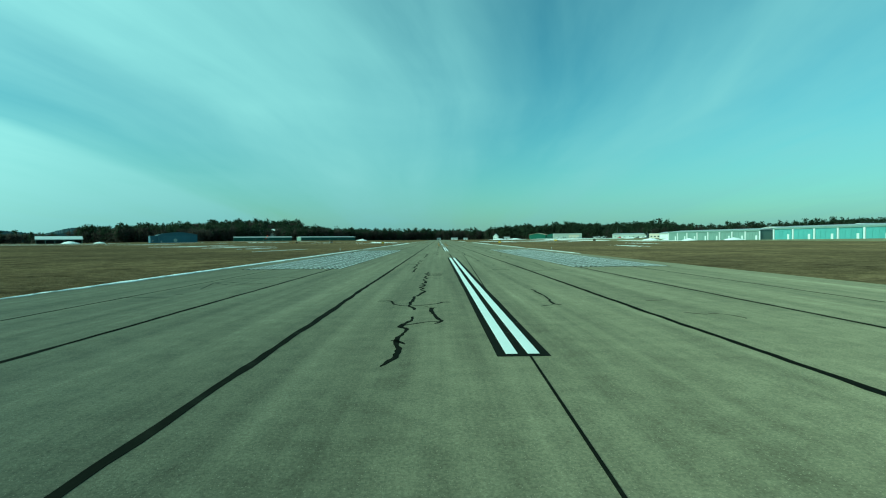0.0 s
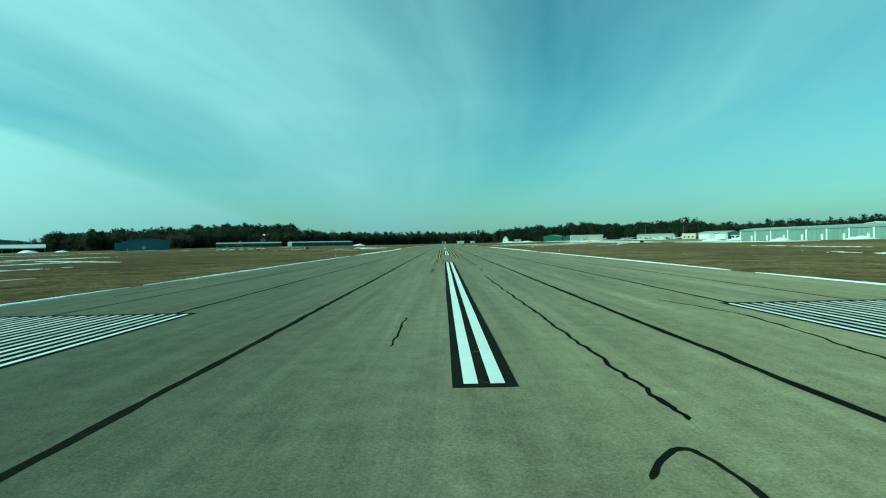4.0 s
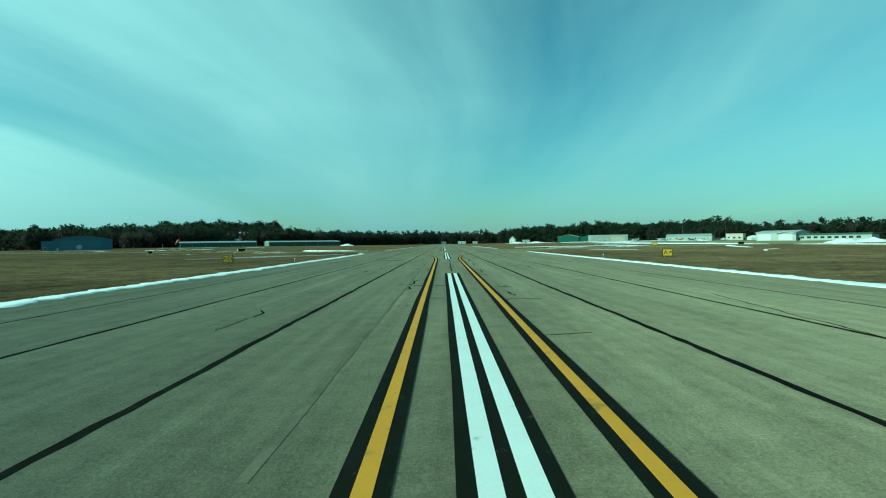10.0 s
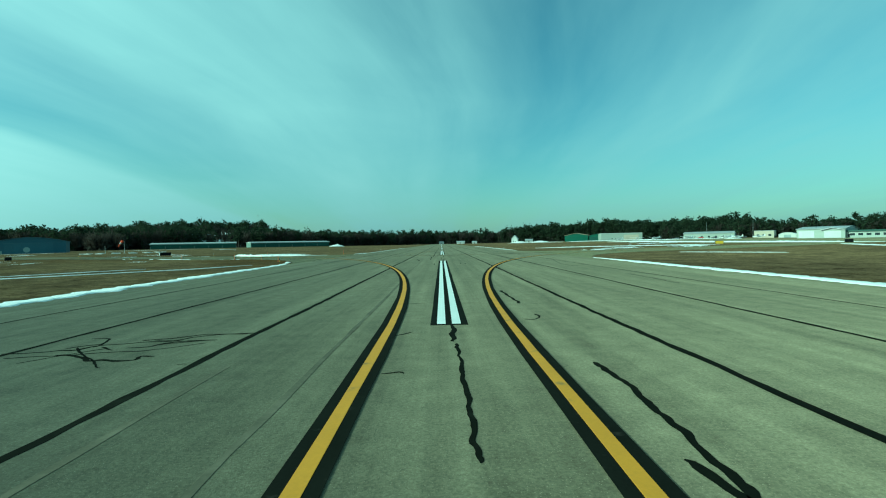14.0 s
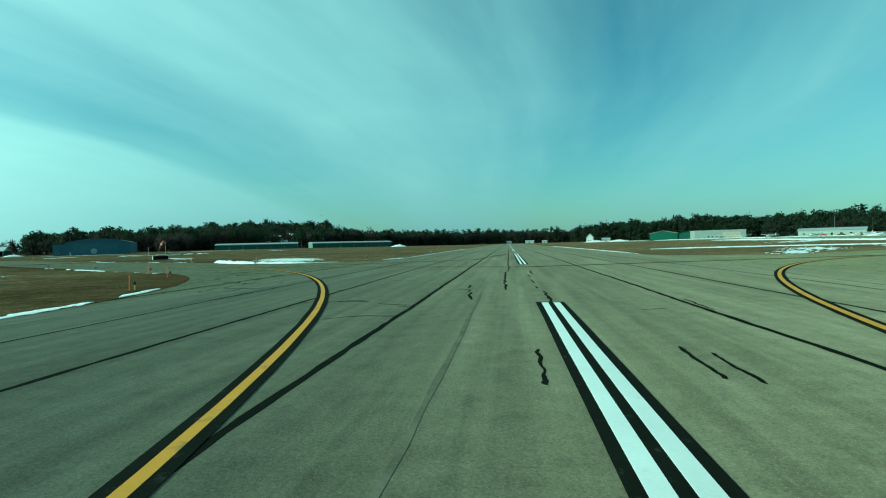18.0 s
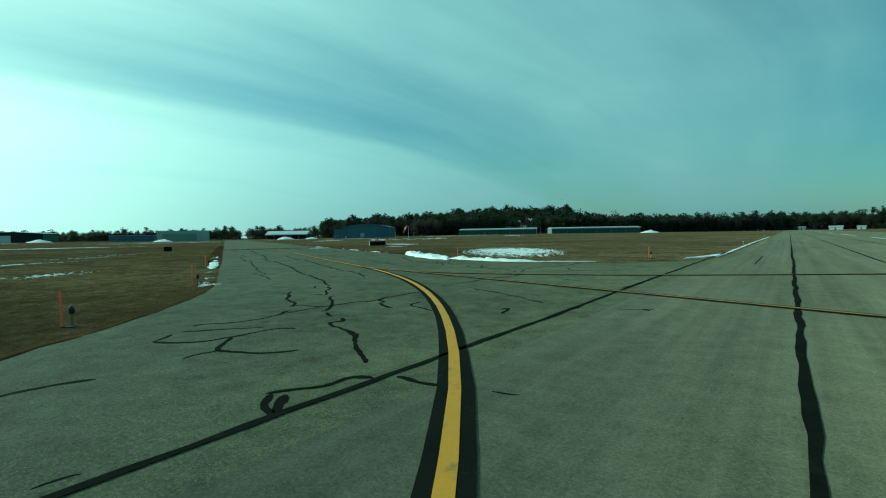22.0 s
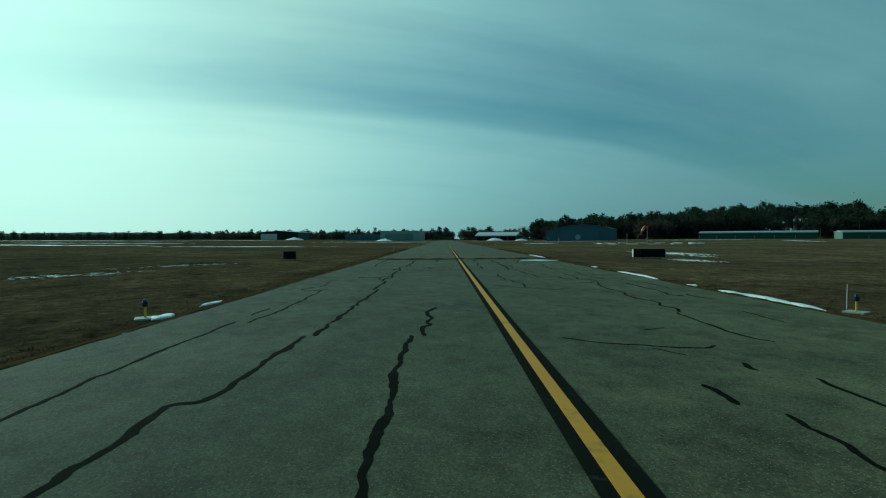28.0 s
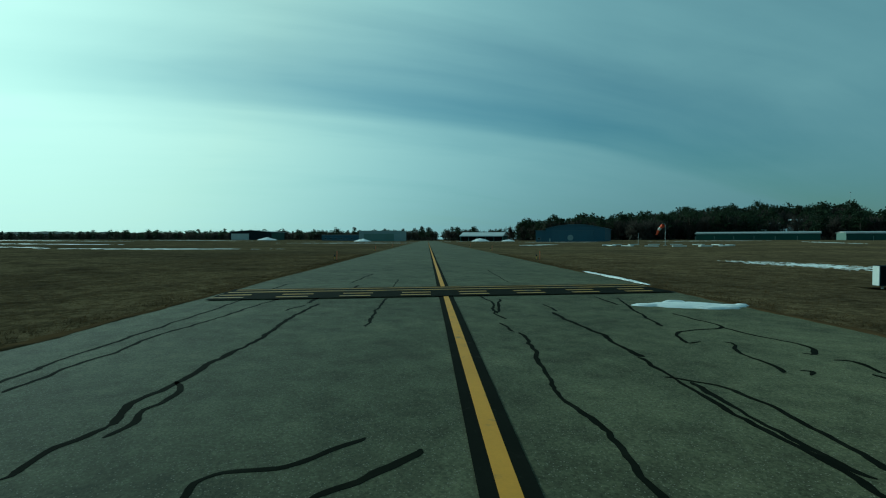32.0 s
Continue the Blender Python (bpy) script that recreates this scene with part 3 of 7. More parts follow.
# centreline stripes, 36.6 m long with 24.4 m gaps: two white lines in a black field
CLX = 0.115
for k in range(-3, 14):
    y0 = -36.58 + 60.96 * k
    y1 = y0 + 36.58
    ys = [y0 + (y1 - y0) * i / 12 for i in range(13)]
    on_runway("stripe_border", [(CLX, y) for y in (y0 - 0.15, *ys[1:-1], y1 + 0.15)], 0.40, 0.004, BLACK_PAINT, rough=0.03, seed=k + 50)
    for s in (-0.165, 0.165):
        on_runway("white_stripe", [(CLX + s, y) for y in ys], 0.093, 0.008, WHITE_PAINT, rough=0.06, seed=k + 90)

# aiming point: blocks of narrow white lines on both sides
for side in (-1, 1):
    on_runway("aiming_border", [(side * 9.92, -15.2 + 46.4 * j / 6) for j in range(7)], 3.0, 0.0055, BLACK_PAINT, rough=0.004, seed=9)
    for i in range(20):
        x = side * (7.1 + 0.297 * i)
        on_runway("aiming_bar", [(x, -15.0 + 46.0 * j / 6) for j in range(7)], 0.056, 0.009, FADED_WHITE if i % 3 else WHITE_PAINT, rough=0.05, seed=i)

# yellow lead-off lines on black borders


def bezier(p0, p1, p2, p3, n):
    p0, p1, p2, p3 = (Vector(p) for p in (p0, p1, p2, p3))
    out = []
    for i in range(n + 1):
        t = i / n
        out.append(tuple(p0 * (1 - t) ** 3 + p1 * 3 * t * (1 - t) ** 2 + p2 * 3 * t * t * (1 - t) + p3 * t ** 3))
    return out


MID, MD = Vector((-7.53, 184.93)), Vector((-math.sin(0.36), math.cos(0.36)))
lead_l = [(-0.88 - 0.0026 * (y - 73.4) - 0.05 * min(1, max(0, (y - 95) / 15)), y) for y in np.arange(73.4, 143.0, 4.0)] + bezier((-1.11, 143.5), (-1.12, 166.2), MID - MD * 5.8, MID, 24) + bezier(MID, MID + MD * 22.0, taxi(-6.2, 0.28), taxi(6.0, 0), 30)[1:]
line_l = lead_l + [tuple(taxi(s, 0)) for s in np.arange(8.0, 500, 6.0)]
lead_r = [(-x + 0.29, y) for x, y in lead_l] + [(-p[0] + 0.29, p[1]) for p in (taxi(s, 0) for s in np.arange(8.0, 120, 6.0))]
for pts, sd in ((line_l, 1), (lead_r, 2)):
    on_runway("lead_off_border", pts, 0.21, 0.012, BLACK_PAINT, rough=0.06, seed=sd)
    on_runway("yellow_line", pts, 0.076, 0.016, YELLOW_PAINT, rough=0.08, seed=sd + 7)
left_end = taxi(-1.5, 0.08)
cross = bezier(left_end, (-20.0, 209.4), (-8.0, 205.6), (0.3, 203.0), 20)
cross += [(0.6 - x, y) for x, y in cross[-2::-1]]
back_turn = bezier(taxi(-1.0, 0.05), taxi(-9.5, 0.05), (-15.0, 213.6), (-4.7, 219.5), 24) + [(-4.7 + 3.75 * ease_u, 219.5 + 26 * ease_u) for ease_u in (0.25, 0.5, 0.75, 1.0)]
for pts, sd in ((cross, 3), (back_turn, 4)):
    on_runway("taxi_line_border", pts, 0.17, 0.0195 + sd * 0.001, BLACK_PAINT, rough=0.06, seed=sd)
    on_runway("yellow_line", pts, 0.055, 0.026 + sd * 0.001, FADED_YELLOW, rough=0.08, seed=sd + 7)

# runway holding position: two solid and two dashed yellow lines over the full taxiway width
def hold(ds, o):
    """A place along the holding line, which runs slightly askew across the taxiway."""
    return tuple(taxi(49.95 + ds + 0.11 * o, o))


on_runway("hold_border", [hold(0, TW_L + 0.25), hold(0, TW_R - 0.25)], 1.4, 0.034, BLACK_PAINT, taxiway)
for s in (0.4, 1.1):
    on_runway("hold_line", [hold(s, TW_L + 0.3 + 1.4 * j) for j in range(11)], 0.1, 0.038, FADED_YELLOW, taxiway, rough=0.1, seed=3)
for s in (-0.35, -1.0):
    o = TW_L + 0.35
    while o < TW_R - 0.9:
        on_runway("hold_dash", [hold(s, o), hold(s, o + 0.9)], 0.1, 0.038, FADED_YELLOW, taxiway)
        o += 1.8

on_runway("sealed_joint", wavy(-15.27, 180, 236, 0.5, 0.06, 31), 0.05, 0.012, TAR, taxiway, rough=0.4, seed=31)
on_runway("sealed_joint", wavy(-12.5, 36, 82, 0.5, 0.08, 33), 0.03, 0.0045, OLD_TAR, rough=0.4, seed=33)
on_runway("sealed_joint", wavy(-11.18, 184, 250, 0.5, 0.06, 0), 0.055, 0.0065, TAR, rough=0.4, seed=32)

# ghosts of older lines beside the lead-off
for x, y0, y1, w in ((-1.86, 98, 160, 0.045), (-2.0, 160, 186, 0.04), (-3.18, 136, 142.5, 0.04)):
    on_runway("worn_line", wavy(x, y0, y1, 1.0, 0.03, int(-x * 9)), w, 0.004, WORN_LINE, rough=0.4, seed=5)


# dark apron and parallel taxiway in front of the far hangars, following the ground
def sheet(name, x0, x1, y0, y1, lift, material, label, step=10.0):
    nx, ny = max(1, int((x1 - x0) / step)), max(1, int((y1 - y0) / step))
    v = [(x0 + (x1 - x0) * i / nx, y0 + (y1 - y0) * j / ny) for j in range(ny + 1) for i in range(nx + 1)]
    f = [(j * (nx + 1) + i, j * (nx + 1) + i + 1, (j + 1) * (nx + 1) + i + 1, (j + 1) * (nx + 1) + i) for j in range(ny) for i in range(nx)]
    ob = mesh_part(name, [(x, y, ground_z(x, y) + lift) for x, y in v], f, material)
    return tagged(ob, label, "apron", kind="structure")


sheet("apron", 106, 131, 40, 240, 0.09, TAXI_ASPHALT, "grey asphalt apron in front of the hangar rows")
sheet("apron", 106, 214, 240, 560, 0.09, TAXI_ASPHALT, "wide grey asphalt apron before the white hangars")
# ---- buildings ----


def site(a, b):
    """A frame with its origin at a, x towards b and y away from the airfield; and the length."""
    a, b = Vector(a), Vector(b)
    return Matrix.Translation((a.x, a.y, ground_z(a.x, a.y))) @ Matrix.Rotation(math.atan2(b.y - a.y, b.x - a.x), 4, "Z"), (b - a).length


def walls(house, w, d, h, mat, gable=0.0, t=0.25, x0=0.0, mats=None):
    """Four walls with thickness; the two end walls rise to a gable when asked."""
    mats = mats or (mat, mat, mat, mat)
    part("front_wall", box(x0, x0 + w, 0, t, -0.2, h), mats[0], house)
    part("rear_wall", box(x0, x0 + w, d - t, d, -0.2, h), mats[1], house)
    part("side_wall", box(x0, x0 + t, t, d - t, -0.2, h), mats[2], house)
    part("side_wall", box(x0 + w - t, x0 + w, t, d - t, -0.2, h), mats[3], house)


def roof_ridge_x(house, w, d, h, rise, mat, over=0.5, t=0.22, x0=0.0):
    """A gable roof whose ridge runs along x."""
    bm = bmesh.new()
    prof = [(-over, h - over * rise / (d / 2)), (d / 2, h + rise), (d + over, h - over * rise / (d / 2)), (d + over, h - over * rise / (d / 2) + t),
            (d / 2, h + rise + t), (-over, h - over * rise / (d / 2) + t)]
    bm = prism([(y, z) for y, z in prof], x0 - over, x0 + w + over)
    for v in bm.verts:
        v.co = Vector((v.co.y, v.co.x, v.co.z))
    bmesh.ops.recalc_face_normals(bm, faces=bm.faces)
    r = part("roof", bm, mat, house)
    for x in (x0 + 0.002, x0 + w - 0.252):
        g = prism([(0.0, h), (d / 2, h + rise - 0.01), (d, h)], x, x + 0.25)
        for v in g.verts:
            v.co = Vector((v.co.y, v.co.x, v.co.z))
        bmesh.ops.recalc_face_normals(g, faces=g.faces)
        part("gable", g, mat if house.get("plain") else MATS["white_sheet_steel"], house)
    return r


def roof_ridge_y(house, w, d, h, rise, mat, gable_mat, over=0.5, t=0.25, x0=0.0, curve=False):
    """A gable or shallow curved roof whose ridge runs away from the field, with its gable walls."""
    n = 10 if curve else 2
    up = []
    for i in range(n + 1):
        u = i / n
        z = rise * (1 - (2 * u - 1) ** 2) if curve else rise * (1 - abs(2 * u - 1))
        up.append((x0 - over + (w + 2 * over) * u, h + z))
    part("roof", prism([(x, z + t) for x, z in up] + [(x, z) for x, z in up[::-1]], -over, d + over), mat, house)
    inner = [(x0 + w * i / n, h - 0.01 + (rise * (1 - (2 * i / n - 1) ** 2) if curve else rise * (1 - abs(2 * i / n - 1)))) for i in range(n + 1)]
    for y in (0.003, d - 0.253):
        part("gable", prism(inner + [(x0 + w, h - 0.02), (x0, h - 0.02)][:0], y, y + 0.25), gable_mat, house)


def roof_flat(house, w, d, h, mat, x0=0.0, over=0.15, t=0.35):
    part("roof", box(x0 - over, x0 + w + over, -over, d + over, h, h + t), mat, house)


def window(house, x, z, w, h, y=0.0, frame_mat=None):
    win = part("window", box(x, x + w, y - 0.06, y - 0.004, z, z + h), frame_mat or SIGN_WHITE, house)
    part("pane", box(x + 0.08, x + w - 0.08, y - 0.085, y - 0.062, z + 0.08, z + h - 0.08), DARK_GLASS, win)
    return win


def sheet_door(house, x, w, h, panels, mat, y=0.0, trim=None):
    door = part("hangar_door", box(x, x + w, y - 0.10, y - 0.004, 0.0, h), mat, house)
    pw = w / panels
    for i in range(panels):
        part("door_panel", box(x + i * pw + 0.05, x + (i + 1) * pw - 0.05, y - 0.18, y - 0.104, 0.06, h - 0.08), mat, door)
    if trim:
        part("door_rail", box(x - 0.4, x + w + 0.4, y - 0.3, y - 0.02, h, h + 0.3), trim, door)
    return door


def small_door(house, x, mat, y=0.0):
    d = part("door", box(x, x + 1.0, y - 0.07, y - 0.004, 0, 2.1), mat, house)
    part("handle", box(x + 0.85, x + 0.92, y - 0.13, y - 0.074, 1.0, 1.12), GALV, d)


# large blue hangar with a lower wing
m, w = site((-288.4, 435.3), (-253.8, 459.2))
h1 = empty("hangar", m, "large blue sheet-steel hangar with shallow gabled roof and lower side wing", "hangar", "airfield hangars")
walls(h1, w * 0.84, 38, 8.0, BLUE_METAL, x0=w * 0.16)
roof_ridge_y(h1, w * 0.84, 38, 8.0, 2.6, BLUE_ROOF, BLUE_METAL, x0=w * 0.16, curve=True)
part("wing_wall", box(0, w * 0.16 - 0.01, 2, 30, -0.2, 6.9), BLUE_METAL, h1)
part("wing_roof", box(-0.3, w * 0.16 - 0.02, 1.7, 30.3, 6.9, 7.2), BLUE_ROOF, h1)
sheet_door(h1, w * 0.26, w * 0.58, 6.9, 6, BLUE_DOOR, trim=BLUE_ROOF)
dish = lathe([(1.75, 0.0), (1.75, 0.05), (1.6, 0.08), (0.2, 0.09)], 24)
bmesh.ops.transform(dish, matrix=Matrix.Translation((w * 0.52, -0.19, 2.6)) @ Matrix.Rotation(radians(90), 4, "X"), verts=dish.verts)
part("round_emblem", dish, GREY_METAL, h1, "pale round emblem on the door")
small_door(h1, w * 0.21, GREY_METAL)
window(h1, w * 0.03, 1.4, 1.6, 1.2, y=2.0)

# two long dark green T-hangars with pale roofs
for name, a, b, hh, bays in (("t_hangar", (-259.8, 562.4), (-194.7, 588.6), 4.6, 6), ("t_hangar", (-187.7, 607.0), (-123.4, 660.8), 4.6, 6)):
    m, w = site(a, b)
    th = empty(name, m, "long low dark green T-hangar with pale metal roof and bay doors", "hangar", "airfield hangars")
    walls(th, w, 14, hh, GREEN_METAL, mats=(GREEN_METAL, GREEN_METAL, GREY_GREEN, GREY_GREEN))
    roof_ridge_x(th, w, 14, hh, 0.9, ROOF_GREY)
    part("fascia", box(-0.5, w + 0.5, -0.56, -0.502, hh - 0.42, hh + 0.25), ROOF_WHITE, th, "pale roof edge")
    bw = w / bays
    for i in range(bays):
        sheet_door(th, i * bw + 0.6, bw - 1.2, hh - 0.7, 3, GREEN_METAL)
        part("door_post", box(i * bw - 0.18, i * bw + 0.18, -0.25, -0.01, 0, 2.6), GREY_GREEN, th)

# open-sided building with a white roof
m, w = site((-437.2, 477.2), (-406.2, 502.7))
sh = empty("storage_shed", m, "open-fronted shed with broad white metal roof", "shed", "airfield hangars")
for i in range(6):
    part("post", box(w * i / 5 - 0.2, w * i / 5 + 0.2, -0.2, 0.2, -0.2, 4.6), GREY_GREEN, sh)
part("rear_wall", box(0, w, 22, 22.25, -0.2, 5.0), GREEN_METAL, sh)
part("side_wall", box(-0.1, 0.15, 0.3, 21.9, -0.2, 4.8), GREEN_METAL, sh)
part("side_wall", box(w - 0.15, w + 0.1, 0.3, 21.9, -0.2, 4.8), GREEN_METAL, sh)
# added near-black sheet standing in for the shade under the roof
part("inner_wall", box(0.3, w - 0.3, 6, 6.2, -0.2, 4.4), DARK_TRIM, sh)
roof_ridge_x(sh, w, 22, 5.0, 3.2, ROOF_WHITE, over=0.9)
part("fascia", box(-0.9, w + 0.9, -0.98, -0.905, 4.2, 5.0), ROOF_WHITE, sh)

# buildings beyond the taxiway's end
m, w = site((-468.0, 388.0), (-444.0, 417.0))
h3 = empty("hangar", m, "plain pale grey-green box hangar", "hangar", "airfield hangars")
walls(h3, w, 26, 9.0, GREY_METAL)
roof_flat(h3, w, 26, 9.0, ROOF_GREY)
sheet_door(h3, w * 0.12, w * 0.74, 6.6, 4, GREY_GREEN)
m, w = site((-553.0, 380.0), (-530.0, 412.0))
h4 = empty("office_building", m, "low blue-grey building with flat roof", "building", "airfield hangars")
walls(h4, w, 18, 5.6, BLUE_METAL)
roof_flat(h4, w, 18, 5.6, ROOF_GREY)
for i in range(6):
    window(h4, 3 + i * (w - 6) / 6, 1.2, 2.2, 1.5)
m, w = site((-598.0, 297.0), (-570.0, 333.0))
h5 = empty("hangar", m, "dark hangar with pale roof edge and white end door", "hangar", "airfield hangars")
walls(h5, w, 30, 8.0, GREEN_METAL, mats=(DARK_TRIM, DARK_TRIM, GREEN_METAL, GREEN_METAL))
roof_ridge_y(h5, w, 30, 8.0, 1.8, ROOF_WHITE, DARK_TRIM, over=1.2)
sheet_door(h5, 2.0, w * 0.42, 6.4, 3, WHITE_METAL)

# green hangar pair on the far right of the field
m, w = site((127.0, 625.0), (148.0, 616.0))
k1 = empty("hangar", m, "green gabled hangar with tan roof", "hangar", "airfield hangars")
walls(k1, w, 24, 6.0, KELLY_METAL)
roof_ridge_y(k1, w, 24, 6.0, 2.4, ROOF_TAN, KELLY_METAL)
sheet_door(k1, 2.5, w - 5, 5.0, 4, KELLY_METAL)
m, w = site((149.0, 617.0), (163.0, 611.0))
k2 = empty("hangar", m, "smaller dark green gabled hangar", "hangar", "airfield hangars")
walls(k2, w, 20, 5.2, KELLY_METAL)
roof_ridge_y(k2, w, 20, 5.2, 1.8, GREEN_METAL, KELLY_METAL)
sheet_door(k2, 1.5, w - 3, 4.3, 3, GREEN_METAL)

# white flat-roofed building
m, w = site((151.5, 586.0), (187.0, 578.0))
wb = empty("hangar", m, "white ribbed flat-roofed hangar", "hangar", "airfield hangars")
walls(wb, w, 32, 6.6, PALE_METAL)
roof_flat(wb, w, 32, 6.6, ROOF_WHITE)
sheet_door(wb, w * 0.55, w * 0.36, 5.2, 3, BEIGE)
small_door(wb, w * 0.18, GREY_METAL)
for i in range(3):
    window(wb, w * 0.25 + i * 3, 1.2, 1.4, 1.2)

# long white building with a grey roof
m, w = site((231.5, 590.0), (265.5, 566.0))
lb = empty("terminal_building", m, "long white building with grey gabled roof", "building", "airfield hangars")
walls(lb, w, 18, 4.6, PALE_METAL)
roof_ridge_x(lb, w, 18, 4.6, 1.6, ROOF_GREY)
for i in range(7):
    window(lb, 3 + i * (w - 7) / 6, 1.1, 1.8, 1.4)
small_door(lb, w * 0.5, DARK_TRIM)

# white hangars with green roof trim and a windowed wing
m, w = site((219.2, 429.0), (247.0, 391.0))
hw = empty("hangar", m, "white twin hangar with wide doors, green-trimmed roof and windowed wing", "hangar", "airfield hangars")
walls(hw, w * 0.5, 26, 5.4, PALE_METAL)
roof_ridge_x(hw, w * 0.5, 26, 5.4, 1.4, ROOF_GREY)
sheet_door(hw, 1.0, w * 0.17, 4.3, 4, ROOF_WHITE)
sheet_door(hw, w * 0.29, w * 0.17, 4.0, 4, ROOF_WHITE)
part("porch_roof", prism([(w * 0.26, 4.6), (w * 0.375, 5.8), (w * 0.49, 4.6), (w * 0.49, 4.85), (w * 0.375, 6.05), (w * 0.26, 4.85)], -1.2, -0.32), ROOF_WHITE, hw)
part("wing_wall", box(w * 0.5 + 0.02, w + 14, 3, 20, -0.2, 3.4), PALE_METAL, hw)
part("wing_roof", box(w * 0.5 + 0.03, w + 14.6, 2.2, 20.5, 3.4, 4.3), GREEN_METAL, hw, "dark green fascia roof")
for i in range(9):
    window(hw, w * 0.53 + i * 3.6, 1.0, 2.4, 1.6, y=3.0)
small_door(hw, w * 0.51, DARK_TRIM, y=3.0)

# teal T-hangar rows beside the first part of the runway
for a, b, hh, mat, bays in (((133.5, 233.0), (141.5, 166.0), 4.7, GREY_GREEN, 8), ((143.5, 160.0), (151.0, 70.0), 4.9, TEAL_METAL, 9)):
    m, w = site(a, b)
    t2 = empty("t_hangar", m, "long pale teal T-hangar with white pilasters between its bays", "hangar", "airfield hangars")
    walls(t2, w, 15, hh, mat)
    roof_ridge_x(t2, w, 15, hh, 0.7, ROOF_GREY, over=0.35)
    part("fascia", box(-0.3, w + 0.3, -0.42, -0.355, hh - 0.45, hh + 0.2), GREY_GREEN, t2)
    bw = w / bays
    for i in range(bays + 1):
        part("pilaster", box(i * bw - 0.35, i * bw + 0.35, -0.30, -0.005, 0, hh - 0.5), ROOF_WHITE, t2)
        if i < bays:
            sheet_door(t2, i * bw + 0.7, bw - 1.4, hh - 1.0, 4, mat)
            part("walk_door", box(i * bw + bw * 0.72, i * bw + bw * 0.72 + 0.95, -0.26, -0.185, 0.05, 2.3), ROOF_WHITE, t2)
# gabled hangars whose roofs show behind the rows
for x, y in ((185, 235), (196, 190), (205, 150), (214, 108)):
    m, w = site((x, y), (x + 3, y - 22))
    g = empty("hangar", m, "white hangar with low gabled roof behind the hangar row", "hangar", "airfield hangars")
    walls(g, w, 24, 5.6, WHITE_METAL)
    roof_ridge_y(g, w, 24, 5.6, 1.5, ROOF_WHITE, WHITE_METAL)
    sheet_door(g, 2, w - 4, 4.6, 4, GREY_METAL)
m, w = site((330.0, 235.0), (335.0, 218.0))
ob = empty("office_block", m, "beige flat-roofed office block", "building")
walls(ob, w, 18, 18.5, BEIGE)
roof_flat(ob, w, 18, 18.5, ROOF_GREY)
for r in range(4):
    for i in range(5):
        window(ob, 1.2 + i * 3.2, 2.5 + r * 4.0, 1.9, 1.9)

# brown building and white tank-like shed behind the apron
m, w = site((243.0, 505.0), (252.5, 496.5))
bb = empty("office_building", m, "low tan building with flat roof", "building")
walls(bb, w, 12, 5.2, BEIGE)
roof_flat(bb, w, 12, 5.2, ROOF_GREY)
for i in range(3):
    window(bb, 1.5 + i * 3.8, 1.2, 2.0, 1.6)
m, w = site((254.5, 494.5), (262.5, 487.0))
ws = empty("shed", m, "white arched storage shed beside the apron", "shed")
walls(ws, w, 9, 2.2, WHITE_METAL)
roof_ridge_y(ws, w, 9, 2.2, 1.5, ROOF_WHITE, WHITE_METAL, over=0.2, curve=True)
sheet_door(ws, w * 0.3, w * 0.4, 2.1, 2, GREY_METAL)

# small white house with a steep roof, and sheds by it
m, w = site((91.0, 752.0), (98.5, 750.0))
ch = empty("house", m, "small white house with steep dark gable", "house")
walls(ch, w, 10, 5.0, WHITE_METAL)
roof_ridge_y(ch, w, 10, 5.0, 4.6, ROOF_WHITE, WHITE_METAL)
window(ch, 2.0, 1.2, 1.2, 1.5)
small_door(ch, 4.6, DARK_TRIM)
for x, y, ww, hh in ((110, 756, 9, 4.2), (-3, 880, 6, 4.0), (24, 872, 12, 4.2), (48, 876, 7, 3.8)):
    m, w = site((x, y), (x + ww, y - 1))
    s2 = empty("shed", m, "small pale shed beyond the runway end", "shed")
    walls(s2, w, 8, hh * 0.7, WHITE_METAL)
    roof_ridge_x(s2, w, 8, hh * 0.7, hh * 0.3, ROOF_GREY)
    small_door(s2, w * 0.4, DARK_TRIM)

# houses on the wooded hill, with snow on their slopes
for x, y, z in ((-324, 706, 9.0), (-307, 716, 11.0), (-288, 723, 10.2), (-272, 728, 12.0)):
    m, w = site((x, y), (x + 11, y + 5))
    hs = empty("house", Matrix.Translation((0, 0, z)) @ m, "grey house with snow-covered roof on the wooded hill", "house")
    walls(hs, w, 8, 4.2, BRICK)
    part("foundation", box(0.1, w - 0.1, 0.1, 7.9, -14.0, -0.2), CONCRETE, hs)
    roof_ridge_x(hs, w, 8, 4.2, 2.6, SNOW)
    for i in range(3):
        window(hs, 1 + i * 3.4, 1.0, 1.3, 1.4)
# ---- woods ----
rng = np.random.default_rng(7)


